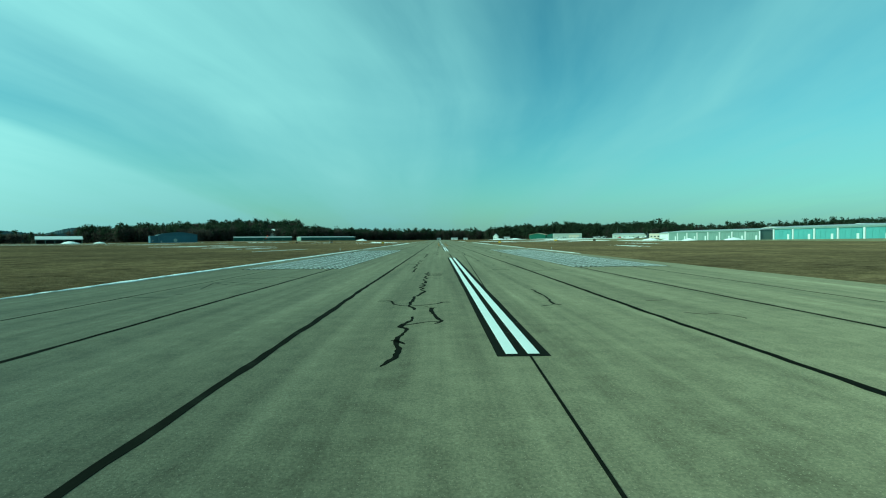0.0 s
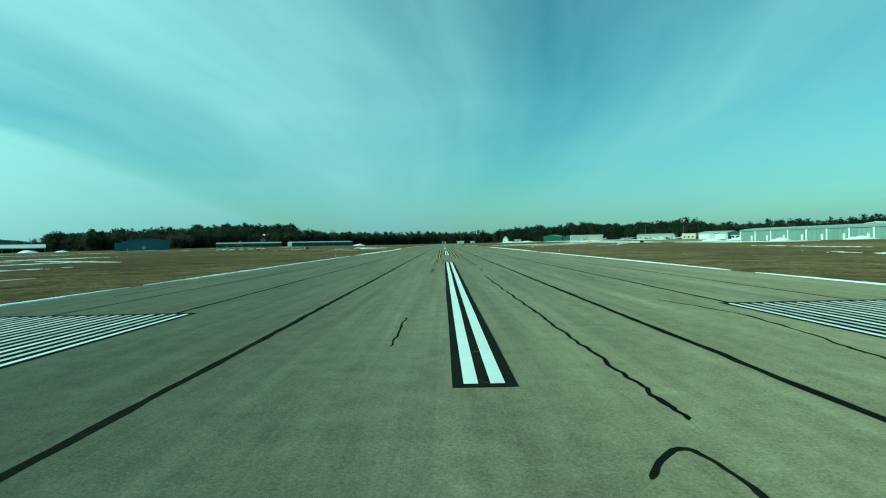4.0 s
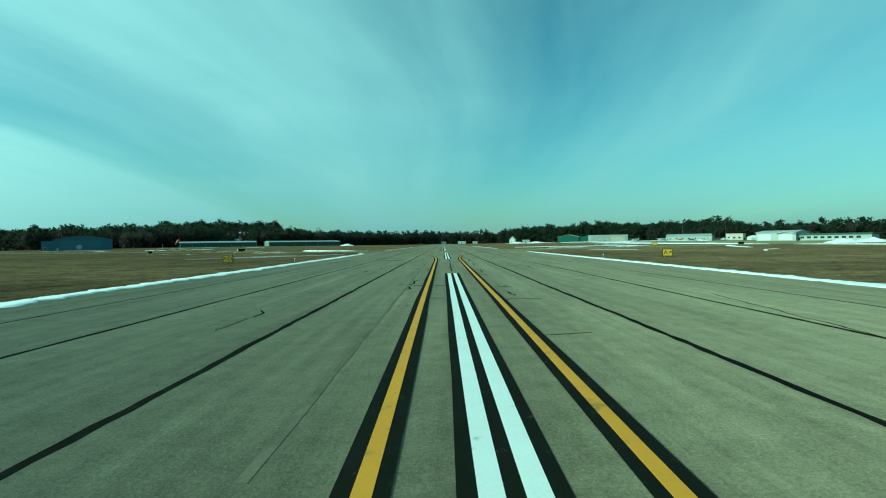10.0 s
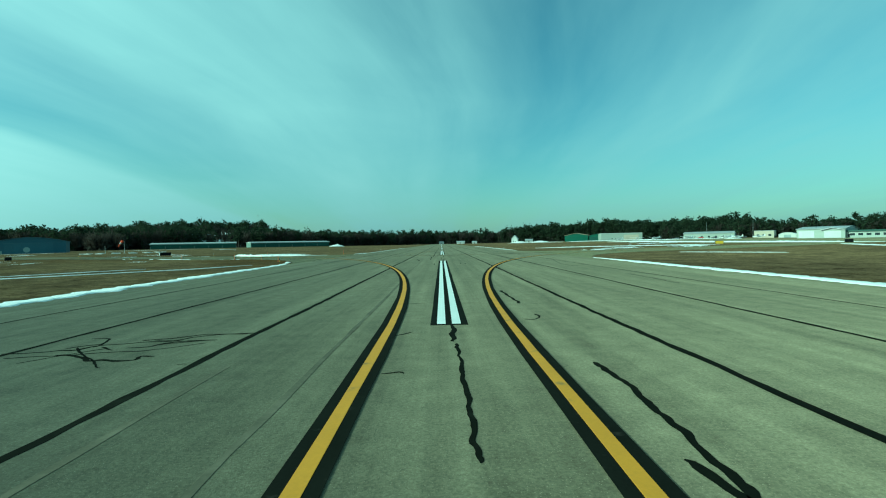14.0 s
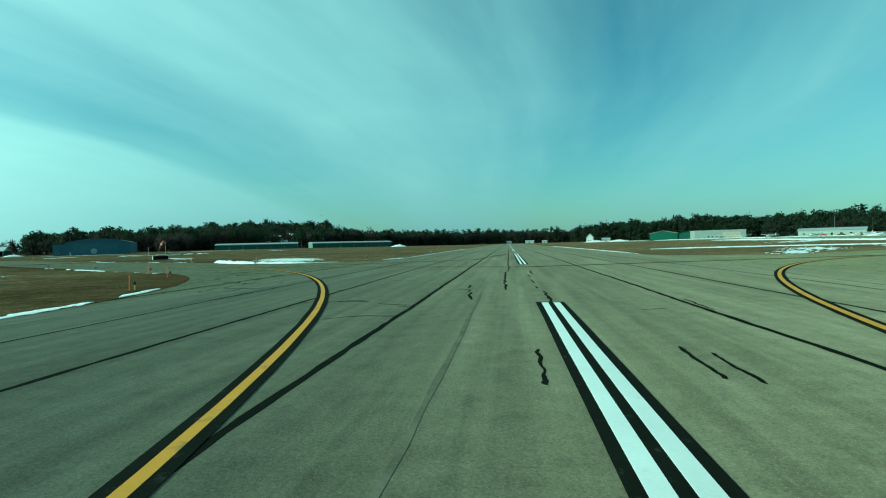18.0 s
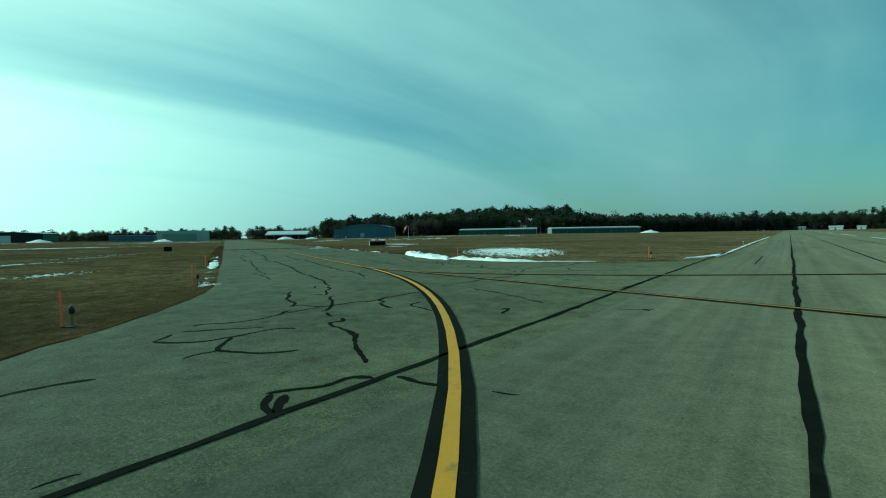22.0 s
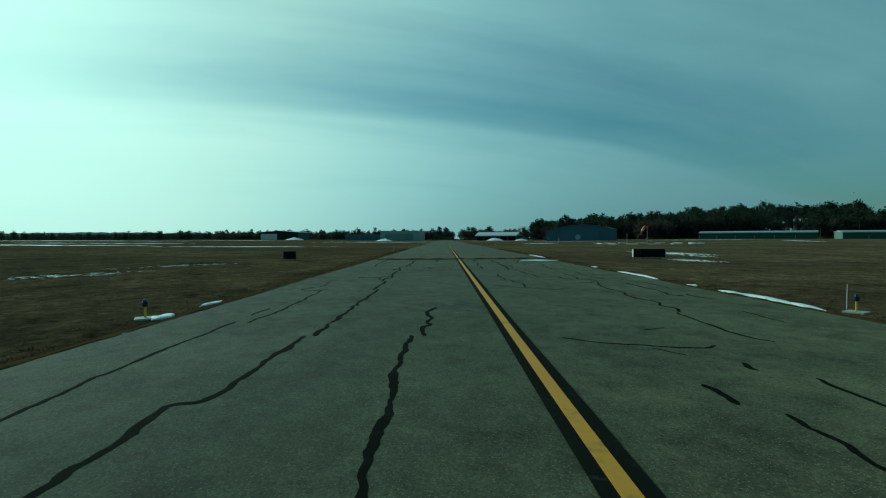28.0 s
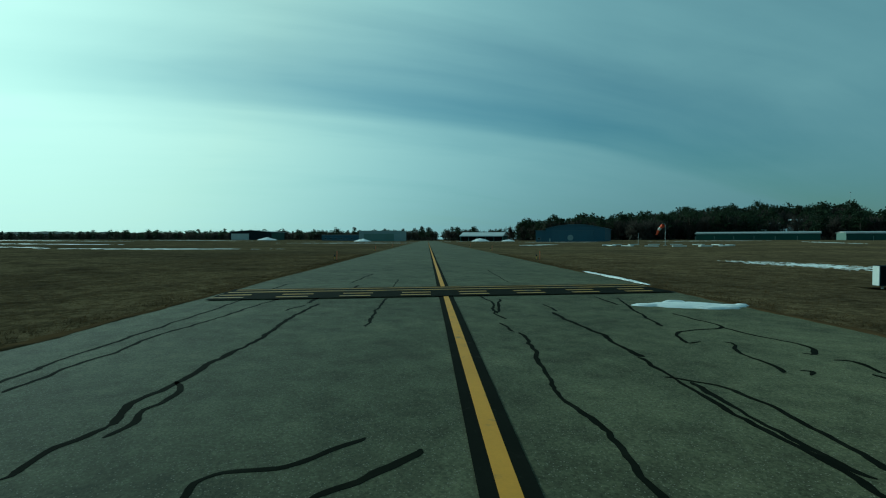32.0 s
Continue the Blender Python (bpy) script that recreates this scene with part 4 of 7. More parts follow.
def conifer(n=26, spread=0.2, bare=0.25):
    """A unit white pine: flat ragged tufts of needles on uneven limbs round a stem that is bare low down, with a rounded top."""
    v, f = [], []
    lean = rng.uniform(0.55, 1.3, 9)
    for i in range(n):
        u = rng.random() ** 0.8
        a = rng.uniform(0, 6.283)
        reach = spread * min(1.0, ((1.02 - u) / 0.5) ** 0.65) * (0.7 + 0.3 * min(1, u / 0.3)) * lean[int(u * 8.99)] * rng.uniform(0.35, 1.1)
        cx, cy, cz = math.cos(a) * reach, math.sin(a) * reach, bare + (0.97 - bare) * u
        size = rng.uniform(0.06, 0.1) * (1.15 - 0.35 * u)
        for _ in range(9):
            p = np.array([cx, cy, cz]) + rng.normal(0, 1, 3) * size * np.array([0.75, 0.75, 0.5])
            d, e = rng.normal(0, 0.5, 3) * size, rng.normal(0, 0.5, 3) * size
            k = len(v)
            v += [tuple(p - d * 0.6), tuple(p + e * 0.7), tuple(p + d * 0.6), tuple(p - e * 0.5)]
            f.append((k, k + 1, k + 2, k + 3))
    return v, f


def bare_tree(h, n=60):
    """Thin upright branch slivers that fork and spread: a leafless broadleaf crown."""
    v, f = [], []
    for i in range(n):
        z0 = h * rng.uniform(0.15, 0.6)
        a, tilt, ln = rng.uniform(0, 6.283), rng.uniform(0.1, 0.75), h * rng.uniform(0.2, 0.5)
        b = (0.1 * h * rng.normal() * 0.5, 0.1 * h * rng.normal() * 0.5)
        e = (b[0] + math.cos(a) * math.sin(tilt) * ln, b[1] + math.sin(a) * math.sin(tilt) * ln, min(h, z0 + math.cos(tilt) * ln))
        w = h * rng.uniform(0.003, 0.010)
        k = len(v)
        t = rng.uniform(0, 3.14)
        dx, dy = math.cos(t) * w, math.sin(t) * w
        v += [(b[0] - dx, b[1] - dy, z0), (b[0] + dx, b[1] + dy, z0), (e[0] + dx * 1.7, e[1] + dy * 1.7, e[2] - h * 0.03), (e[0], e[1], e[2]), (e[0] - dx * 1.7, e[1] - dy * 1.7, e[2] - h * 0.05)]
        f += [(k, k + 1, k + 2, k + 3, k + 4)]
    return v, f


def stems(h, r):
    v = [(r * math.cos(2.094 * k), r * math.sin(2.094 * k), -1.0) for k in range(3)] + [(0, 0, h)]
    return v, [(0, 1, 3), (1, 2, 3), (2, 0, 3)]


def woods(name, spots, label, pine_share):
    """Joins many trees into one stretch of far wood: needles, twigs and stems."""
    pools = {"needles": ([], []), "twigs": ([], []), "stems": ([], [])}
    pines = [conifer(32, rng.uniform(0.19, 0.29), rng.uniform(0.06, 0.25)) for _ in range(14)]
    bares = [bare_tree(1.0, 115) for _ in range(10)]
    for x, y, z, h in spots:
        p = rng.random() < pine_share
        src, key = (pines[rng.integers(14)], "needles") if p else (bares[rng.integers(10)], "twigs")
        if p:
            h *= rng.uniform(0.95, 1.3)
        for (v, f), k2, sc in ((src, key, h), (stems(0.85, 0.014), "stems", h)):
            V, F = pools[k2]
            n = len(V)
            ca, sa = math.cos(x * 3.1 + y), math.sin(x * 3.1 + y)
            V += [(x + sc * (vx * ca - vy * sa) * 1.05, y + sc * (vx * sa + vy * ca) * 1.05, z + sc * vz) for vx, vy, vz in v]
            F += [tuple(i + n for i in q) for q in f]
    root = empty(name, Matrix(), label, "woods", kind="stuff")
    for key, mat in (("needles", NEEDLES), ("twigs", TWIGS), ("stems", BARK)):
        V, F = pools[key]
        if key == "stems":
            # saplings and brush that close the wood below the crowns
            sp = np.array(spots)
            c = np.repeat(sp, 12, axis=0)
            k = len(c)
            mid = c[:, :3] + np.stack([rng.normal(0, 2.2, k), rng.normal(0, 2.2, k), c[:, 3] * (rng.random(k) ** 1.2 * 0.78 - 0.02)], 1)
            d = np.stack([rng.normal(0, 1.3, k), rng.normal(0, 1.3, k), rng.normal(0, 0.5, k)], 1)
            e = np.stack([rng.normal(0, 0.5, k), rng.normal(0, 0.5, k), 0.6 + rng.random(k) * 1.5], 1)
            q = np.stack([mid - d, mid + d * 0.4 - e * 0.5, mid + d, mid + e], 1).reshape(-1, 3)
            tagged(mesh_part("underwood", q.tolist(), np.arange(4 * k).reshape(-1, 4).tolist(), UNDERWOOD, root), kind="stuff")
        if V:
            tagged(mesh_part(key, V, F, mat, root), kind="stuff")
    return root


def band(p, q, depth, count, h0, h1, rise=lambda u, d: 0.0):
    """Tree places in a belt from p to q, that deep, away from the field."""
    p, q = Vector(p), Vector(q)
    d = (q - p).normalized()
    nrm = Vector((-d.y, d.x))
    out = []
    for _ in range(count):
        u, s = rng.random(), rng.random() ** 1.4
        c = p + (q - p) * u + nrm * depth * s
        bearing, away = math.degrees(math.atan2(-30 - c.x, c.y - 180)), math.hypot(c.x + 30, c.y - 180)
        if 22.6 < bearing < 27.4 and away < 618 and rng.random() < 0.86:
            continue  # open slope before the houses on the hill
        out.append((c.x, c.y, rise(u, s) + 0.8, rng.uniform(h0, h1) * (1 + 0.18 * noise.noise((c.x * 0.02, c.y * 0.02, 3)))))
    return out


def hill(u, s):
    return 15.0 * max(0.0, math.sin(math.pi * min(1, max(0, u * 1.15 - 0.1)))) * s


woods("woodland", band((-470, 560), (-300, 560), 90, 360, 14, 20), "mixed pine and bare woodland behind the hangars", 0.4)
woods("woodland", band((-400, 545), (-150, 690), 130, 1000, 13, 20, hill), "wooded hill of tall pines and bare trees", 0.4)
woods("woodland", band((-352, 738), (-235, 782), 60, 330, 15, 20, lambda u, d: 13.0), "pines behind the houses on the hill", 0.6)
woods("woodland", band((-170, 690), (-20, 880), 110, 700, 13, 18), "mixed woodland along the field's edge", 0.35)
woods("woodland", band((-40, 915), (120, 905), 90, 460, 13, 19), "mixed woodland beyond the runway end", 0.45)
woods("woodland", band((90, 850), (330, 640), 120, 1000, 15, 22), "dense dark pine wood beside the airfield", 0.85)
woods("woodland", band((250, 680), (420, 430), 110, 650, 11, 16), "pine wood behind the white buildings", 0.75)
woods("woodland", band((400, 470), (470, 60), 120, 650, 12, 17), "pine wood behind the hangar rows", 0.75)
woods("woodland", band((-1000, 120), (-480, 560), 130, 900, 9, 13), "distant mixed woodland", 0.35)
woods("woodland", band((-900, -400), (-1150, 150), 160, 600, 8, 13), "distant mixed woodland", 0.5)


# single tall pines that stand clear of the belts
def lone_pine(x, y, h, seed):
    t = empty("pine_tree", Matrix.Translation((x, y, ground_z(x, y))), "tall single pine with ragged dark crown", "tree", "single pines")
    part("trunk", rod((0, 0, -0.3), (0.2, 0.1, h * 0.9), h * 0.02, h * 0.004, 7), BARK, t)
    v, f = conifer(46, 0.2, 0.3)
    mesh_part("crown", [(a * h, b * h, c * h) for a, b, c in v], f, NEEDLES, t)


for i, (x, y, h) in enumerate(((-500, 470, 15), (-560, 452, 12), (-330, 545, 19), (-214, 640, 22), (-196, 655, 21), (240, 600, 21), (262, 555, 17), (300, 520, 18), (196, 640, 20), (-478, 520, 14))):
    lone_pine(x, y, h, i)


def ridge(dist, az0, az1, height, rough, material, label, seed):
    """A far wooded rise seen over the field: a long hump with a fine uneven top, between two bearings counted to the left."""
    v, f = [], []
    n = 420
    for i in range(n + 1):
        u = i / n
        a = radians(az0 + (az1 - az0) * u)
        h = height * (0.72 + 0.45 * noise.noise((u * 5, seed, 0.2))) * min(1, 7 * u + 0.15, 7 * (1 - u) + 0.15)
        top = h + rough * (noise.noise((u * 120, seed, 3.1)) + 0.8 * noise.noise((u * 300, seed, 5.1)))
        for r, z in ((dist, -2), (dist + 6, top * 0.72), (dist + 25, top), (dist + 160, -2)):
            v.append((-30 - math.sin(a) * r, 210 + math.cos(a) * r, z + 1.0))
    for i in range(n):
        for c in range(3):
            k = 4 * i + c
            f.append((k, k + 1, k + 5, k + 4))
    return tagged(mesh_part("wooded_ridge", v, f, material), label, "wooded ridge", kind="structure")


# distance haze on these rises comes from their painted colour
ridge(1450, 80, 175, 24, 2.2, HAZY_WOODS, "long low wooded hill across the field", 4)
ridge(1250, 62, 120, 15, 2.0, HAZY_WOODS, "distant dark line of woods across the field", 1)
ridge(2600, 35, 50, 78, 3.5, FAR_HILL, "far wooded hill with blue-grey haze in its colour", 2)
ridge(1500, -60, 40, 15, 3.0, HAZY_WOODS, "distant dark line of woods behind the hangars", 3)
# ---- things on the field ----


def sign(m, w, h, label, face, text="", frame_mat=DARK_TRIM, ends=SIGN_WHITE, legs=3, ink=None, back=BLACK_SIGN, shift=0.0):
    """A low airfield sign box on break-away legs; its face looks along -y of m."""
    s = empty("guidance_sign", m, label, "sign", "airfield signs")
    z0 = 0.1
    part("sign_box", box(-w / 2, w / 2, -0.12, 0.12, z0, z0 + h, 0.015), frame_mat, s)
    part("sign_face", box(-w / 2 + 0.04, w / 2 - 0.04, -0.128, -0.122, z0 + 0.04, z0 + h - 0.04), face, s)
    part("sign_back", box(-w / 2 + 0.04, w / 2 - 0.04, 0.122, 0.128, z0 + 0.04, z0 + h - 0.04), back, s)
    for sx in (-1, 1):
        part("end_plate", box(sx * w / 2 - 0.012, sx * w / 2 + 0.012, -0.125, 0.125, z0 + 0.02, z0 + h - 0.02), ends, s, "white end plate")
    for i in range(legs):
        x = -w / 2 + w * (i + 0.5) / legs
        part("leg", rod((x, 0, -0.1), (x, 0, z0 + 0.01), 0.035), GALV, s)
    part("base_slab", box(-w / 2 - 0.3, w / 2 + 0.3, -0.45, 0.45, -0.12, 0.0), CONCRETE, s)
    if text:
        c = bpy.data.curves.new("sign_text", "FONT")
        c.body, c.size, c.align_x, c.align_y, c.extrude = text, h * 0.85, "CENTER", "CENTER", 0.004
        tmp = bpy.data.objects.new("tmp_text", c)
        scene.collection.objects.link(tmp)
        me = bpy.data.meshes.new_from_object(tmp.evaluated_get(bpy.context.evaluated_depsgraph_get()))
        bpy.data.objects.remove(tmp)
        me.materials.append(ink or BLACK_SIGN)
        t = new("lettering", me)
        t.parent = s
        t.matrix_local = Matrix.Translation((shift, -0.134, z0 + h / 2)) @ Matrix.Rotation(radians(90), 4, "X")
    return s


def facing(x, y, deg):
    return Matrix.Translation((x, y, ground_z(x, y))) @ Matrix.Rotation(radians(deg), 4, "Z")


sign(facing(-67.4, 252.5, 61), 2.8, 0.72, "long black sign box with white end plate beside the taxiway", BLACK_SIGN, "D", legs=6, ink=FAINT_INK, shift=-0.95)
sign(facing(-80.6, 224.9, 61), 0.95, 0.64, "small black sign box in dry grass beside the taxiway", BLACK_SIGN, legs=2, ends=BLACK_SIGN)

def arrow(parent, x, z, deg, size, y, mat):
    """A straight arrow with a barbed head on a sign face, turned by deg from upright."""
    bm = prism([(-0.06, -0.5), (0.06, -0.5), (0.06, 0.2), (0.26, 0.05), (0.26, 0.22), (0, 0.5), (-0.26, 0.22), (-0.26, 0.05), (-0.06, 0.2)], -0.004, 0.004)
    bmesh.ops.transform(bm, matrix=Matrix.Translation((x, y, z)) @ Matrix.Rotation(radians(deg), 4, "Y") @ Matrix.Scale(size, 4), verts=bm.verts)
    part("arrow", bm, mat, parent)


for x, txt, deg, ang in ((-23.04, "  D", 14, -45), (23.2, "A  ", -14, 45)):
    gs = sign(facing(x, 144.7, deg), 0.95, 0.72, "small yellow guidance sign with black letter and arrow", YELLOW_SIGN, txt, legs=2, ends=DARK_TRIM)
    arrow(gs, -0.24 if ang < 0 else 0.24, 0.46, ang, 0.42, -0.136, BLACK_SIGN)
sign(facing(74.9, 264.1, -16), 2.0, 0.8, "yellow guidance sign beside the far taxiway", YELLOW_SIGN, legs=3, ends=DARK_TRIM)
sign(facing(94.0, 245.5, 160), 1.6, 0.8, "black-backed guidance sign beside the far taxiway", YELLOW_SIGN, legs=3, ends=DARK_TRIM)


def edge_light(m, glass, label, stem=GALV):
    s = empty("edge_light", m, label, "edge light", "edge lights")
    part("base_plate", lathe([(0.11, -0.05), (0.11, 0.015), (0.05, 0.03)], 12), DARK_TRIM, s)
    part("stem", rod((0, 0, 0.02), (0, 0, 0.28), 0.025), stem, s)
    part("lamp_body", lathe([(0.04, 0.27), (0.055, 0.30), (0.055, 0.34)], 12), DARK_TRIM, s)
    part("globe", lathe([(0.05, 0.34), (0.055, 0.37), (0.04, 0.42), (0.015, 0.44)], 12), glass, s)
    return s


def stake(m, h=0.75):
    s = empty("marker_stake", m, "orange plastic snow stake beside a taxiway light", "marker stake", "marker stakes")
    part("stake_tube", rod((0, 0, -0.1), (0.02, 0.01, h), 0.022, 0.018, 8), ORANGE, s)
    part("reflective_band", lathe([(0.026, h - 0.14), (0.026, h - 0.06)], 8, at=(0.015, 0.008)), ORANGE, s)
    part("foot", lathe([(0.06, -0.03), (0.05, 0.02)], 8), DARK_TRIM, s)
    return s


first_light = edge_light(facing(-17.8, 188.4, 0), BLUE_GLASS, "taxiway edge light with dark blue globe on a yellowish stem", YELLOW_SIGN)
low_light = edge_light(facing(-23.0, 197.44, 0), BLUE_GLASS, "taxiway edge light with dark globe on a short dull stem", STEM_DULL)
first_stake = stake(facing(-17.9, 188.2, 0))
copy_thing(first_stake, facing(-23.1, 197.3, -924))
for x, y in ((-29.0, 202.8), (-39.6, 208.8), (-32.5, 225.2), (-18.5, 226.0)):
    copy_thing(first_stake, facing(x, y, x * 40))
    copy_thing(first_light if x > -19 else low_light, facing(x + 0.1, y + 0.14, 0))
for s in (75.0, 105.0, 140.0, 180.0):
    for o in (TW_L - 1.3, TW_R + 1.3):
        p = taxi(s, o)
        copy_thing(first_light, facing(p.x, p.y, 0))
        if s > 60:
            copy_thing(first_stake, facing(p.x + 0.3, p.y + 0.1, s))
rw_light = edge_light(facing(-15.9, 28.2, 0), LAMP_GLASS, "white runway edge light on a short stem")
for y in (-29.3, 85.8, 143.3, 258.3, 315.8, 373.3, 430.8, 488.3):
    copy_thing(rw_light, facing(-15.6, y, 0))
for y in (-29.3, 28.2, 85.8, 143.3, 258.3, 315.8, 373.3, 430.8, 488.3):
    copy_thing(rw_light, facing(16.0, y, 0))
# single taxiway lights on their concrete pads
for x, y in ((-45.0, 230.4), (-52.3, 216.1)):
    copy_thing(first_light, facing(x, y, 0))
    pad = mesh_part("light_pad", *ribbon([(x - 0.2, y), (x + 0.2, y)], 0.2, ground_z(x, y) + 0.035, 0.1), CONCRETE)
    tagged(pad, "pale square concrete pad round a taxiway light", "concrete pad", "light pads")
pole = empty("marker_stick", facing(-45.3, 230.7, 0), "thin white stick beside a taxiway light", "marker stake", "marker stakes")
part("stick", rod((0, 0, -0.1), (0.01, 0, 0.62), 0.011, 0.009, 8), SIGN_WHITE, pole)
part("foot", lathe([(0.05, -0.03), (0.04, 0.02)], 8), DARK_TRIM, pole)


def windsock(x, y):
    s = empty("windsock", facing(x, y, 0), "limp orange windsock on a pale steel pole", "windsock")
    part("footing", lathe([(0.5, -0.1), (0.5, 0.15), (0.15, 0.2)], 14), CONCRETE, s)
    part("pole", rod((0, 0, 0.1), (0, 0, 5.4), 0.08, 0.05, 10), GALV, s)
    hoop = bmesh.new()
    for k in range(14):
        a, b = 6.2832 * k / 14, 6.2832 * (k + 1) / 14
        rod((-0.6 + 0.55 * math.cos(a), 0, 5.35 + 0.55 * math.sin(a)), (-0.6 + 0.55 * math.cos(b), 0, 5.35 + 0.55 * math.sin(b)), 0.02, seg=5, bm=hoop)
    part("hoop", hoop, GALV, s)
    bm = bmesh.new()
    rows = []
    for i in range(15):
        u = i / 14
        c = Vector((-0.6 - 1.9 * u ** 0.8, -0.1 * u, 5.35 - 2.5 * u ** 1.25))
        d = Vector((-0.9 + 0.3 * u, 0, -0.5 - u)).normalized()
        sd, upv = Vector((0, 1, 0)), d.cross(Vector((0, 1, 0)))
        r = 0.55 * (1 - 0.5 * u)
        rows.append([bm.verts.new(c + sd * r * math.cos(t) * (1 + 0.12 * math.sin(3 * t + 5 * u)) + upv * r * math.sin(t) * (0.9 - 0.3 * u)) for t in [6.2832 * k / 16 for k in range(16)]])
    for a, b in zip(rows, rows[1:]):
        for k in range(16):
            bm.faces.new((a[k], a[(k + 1) % 16], b[(k + 1) % 16], b[k]))
    sock = part("sock", bm, ORANGE_CLOTH, s, "faded red-orange cloth with a pale band", smooth=True)
    sock.data.materials.append(SIGN_WHITE)
    for p in sock.data.polygons:
        p.material_index = 1 if 0.3 < p.index / len(sock.data.polygons) < 0.58 else 0
    return s


windsock(-139.0, 345.5)
# segmented circle round the windsock
first_marker = None
for k in range(16):
    a = 6.2832 * k / 16
    m = facing(-139.0 + 15.2 * math.cos(a), 345.5 + 15.2 * math.sin(a), math.degrees(a) + 90)
    if first_marker is None:
        first_marker = empty("circle_marker", m, "white slab of the segmented circle round the windsock", "field marker", "segmented circle markers")
        part("marker_slab", box(-1.5, 1.5, -0.6, 0.45, -0.1, 0.22, 0.03), SIGN_WHITE, first_marker)
        for sx in (-1, 1):
            part("marker_foot", box(sx * 1.1 - 0.1, sx * 1.1 + 0.1, -0.3, 0.3, -0.2, -0.1), CONCRETE, first_marker)
    else:
        copy_thing(first_marker, m)
# thin mast beside the windsock, and a beacon mast on the hill
for x, y, z0, h, lab in ((-152, 352, 0, 3.4, "slim pale pole beside the windsock"), (-222, 716, 12, 27.0, "tall mast with a small platform on the wooded hill"),
                         (-640, 330, 0, 17.0, "slim antenna mast beside a hangar"), (252, 520, 0, 14.0, "slim light pole on the apron"), (206, 505, 0, 13.0, "slim light pole on the apron")):
    s = empty("mast", Matrix.Translation((x, y, z0 + ground_z(x, y))), lab, "mast")
    part("pole", rod((0, 0, -0.5), (0, 0, h), 0.09, 0.05, 8), GALV, s)
    part("base_plate", lathe([(0.3, -0.1), (0.3, 0.1), (0.12, 0.14)], 10), CONCRETE, s)
    if h > 20:
        part("platform", lathe([(0.2, h - 0.5), (0.7, h - 0.4), (0.7, h - 0.1), (0.2, h)], 10), GALV, s)


def light_aircraft(m, paint, label):
    """A small parked high-wing aircraft, nose along +x."""
    s = empty("light_aircraft", m, label, "aircraft", "parked aircraft")
    bm = bmesh.new()
    rows = []
    for x, w, z0, z1 in ((-4.6, 0.08, 1.5, 1.75), (-3.0, 0.25, 1.25, 1.85), (-1.2, 0.5, 0.85, 2.0), (0.0, 0.58, 0.7, 2.15), (0.9, 0.58, 0.72, 2.05), (1.3, 0.5, 0.75, 1.65), (2.3, 0.55, 0.85, 1.5), (2.6, 0.15, 1.05, 1.3)):
        rows.append([bm.verts.new((x, w * math.cos(t), (z0 + z1) / 2 + (z1 - z0) / 2 * math.sin(t))) for t in [6.2832 * k / 12 for k in range(12)]])
    for a, b in zip(rows, rows[1:]):
        for k in range(12):
            bm.faces.new((a[k], b[k], b[(k + 1) % 12], a[(k + 1) % 12]))
    bm.faces.new(rows[0])
    bm.faces.new(rows[-1][::-1])
    bmesh.ops.recalc_face_normals(bm, faces=bm.faces)
    part("fuselage", bm, paint, s, smooth=True)
    for sy in (-1, 1):
        part("wing", prism([(0.75, 2.1), (0.5, 2.2), (-0.2, 2.2), (-0.85, 2.1), (-0.2, 2.06)], 0.1 * sy, 5.4 * sy), paint, s)
        part("strut", rod((0.1, 0.5 * sy, 0.9), (0.1, 2.6 * sy, 2.08), 0.04), paint, s)
        part("tailplane", prism([(-3.7, 1.6), (-4.6, 1.63), (-4.6, 1.57), (-3.7, 1.52)], 0.05 * sy, 1.6 * sy), paint, s)
        wheel = lathe([(0.1, -0.08), (0.2, -0.05), (0.2, 0.05), (0.1, 0.08)], 14)
        bmesh.ops.transform(wheel, matrix=Matrix.Translation((-0.1, 1.15 * sy, 0.2)) @ Matrix.Rotation(radians(90), 4, "X"), verts=wheel.verts)
        part("wheel", wheel, RUBBER, s)
        part("gear_leg", rod((-0.1, 0.4 * sy, 0.8), (-0.1, 1.1 * sy, 0.25), 0.045), paint, s)
    wheel = lathe([(0.1, -0.07), (0.18, -0.05), (0.18, 0.05), (0.1, 0.07)], 14)
    bmesh.ops.transform(wheel, matrix=Matrix.Translation((2.0, 0, 0.18)) @ Matrix.Rotation(radians(90), 4, "X"), verts=wheel.verts)
    part("wheel", wheel, RUBBER, s)
    part("nose_leg", rod((2.0, 0, 0.9), (2.0, 0, 0.2), 0.05), GALV, s)
    fin = prism([(-3.5, 1.7), (-4.2, 3.0), (-4.75, 3.0), (-4.7, 1.6)], -0.05, 0.05)
    part("fin", fin, paint, s)
    part("windscreen", prism([(1.32, 1.66), (0.75, 2.07), (0.6, 2.07), (1.1, 1.6)], -0.5, 0.5), DARK_GLASS, s)
    part("propeller", box(2.62, 2.66, -0.07, 0.07, 0.3, 2.05, 0.02), DARK_TRIM, s)
    return s


plane = light_aircraft(facing(150.0, 470.0, 200), AIRCRAFT_WHITE, "white high-wing light aircraft parked on the apron")
for x, y, a in ((163, 452, 190), (176, 470, 230), (188, 440, 170), (201, 470, 200), (214, 458, 150), (138, 505, 215), (158, 520, 240)):
    copy_thing(plane, facing(x, y, a))


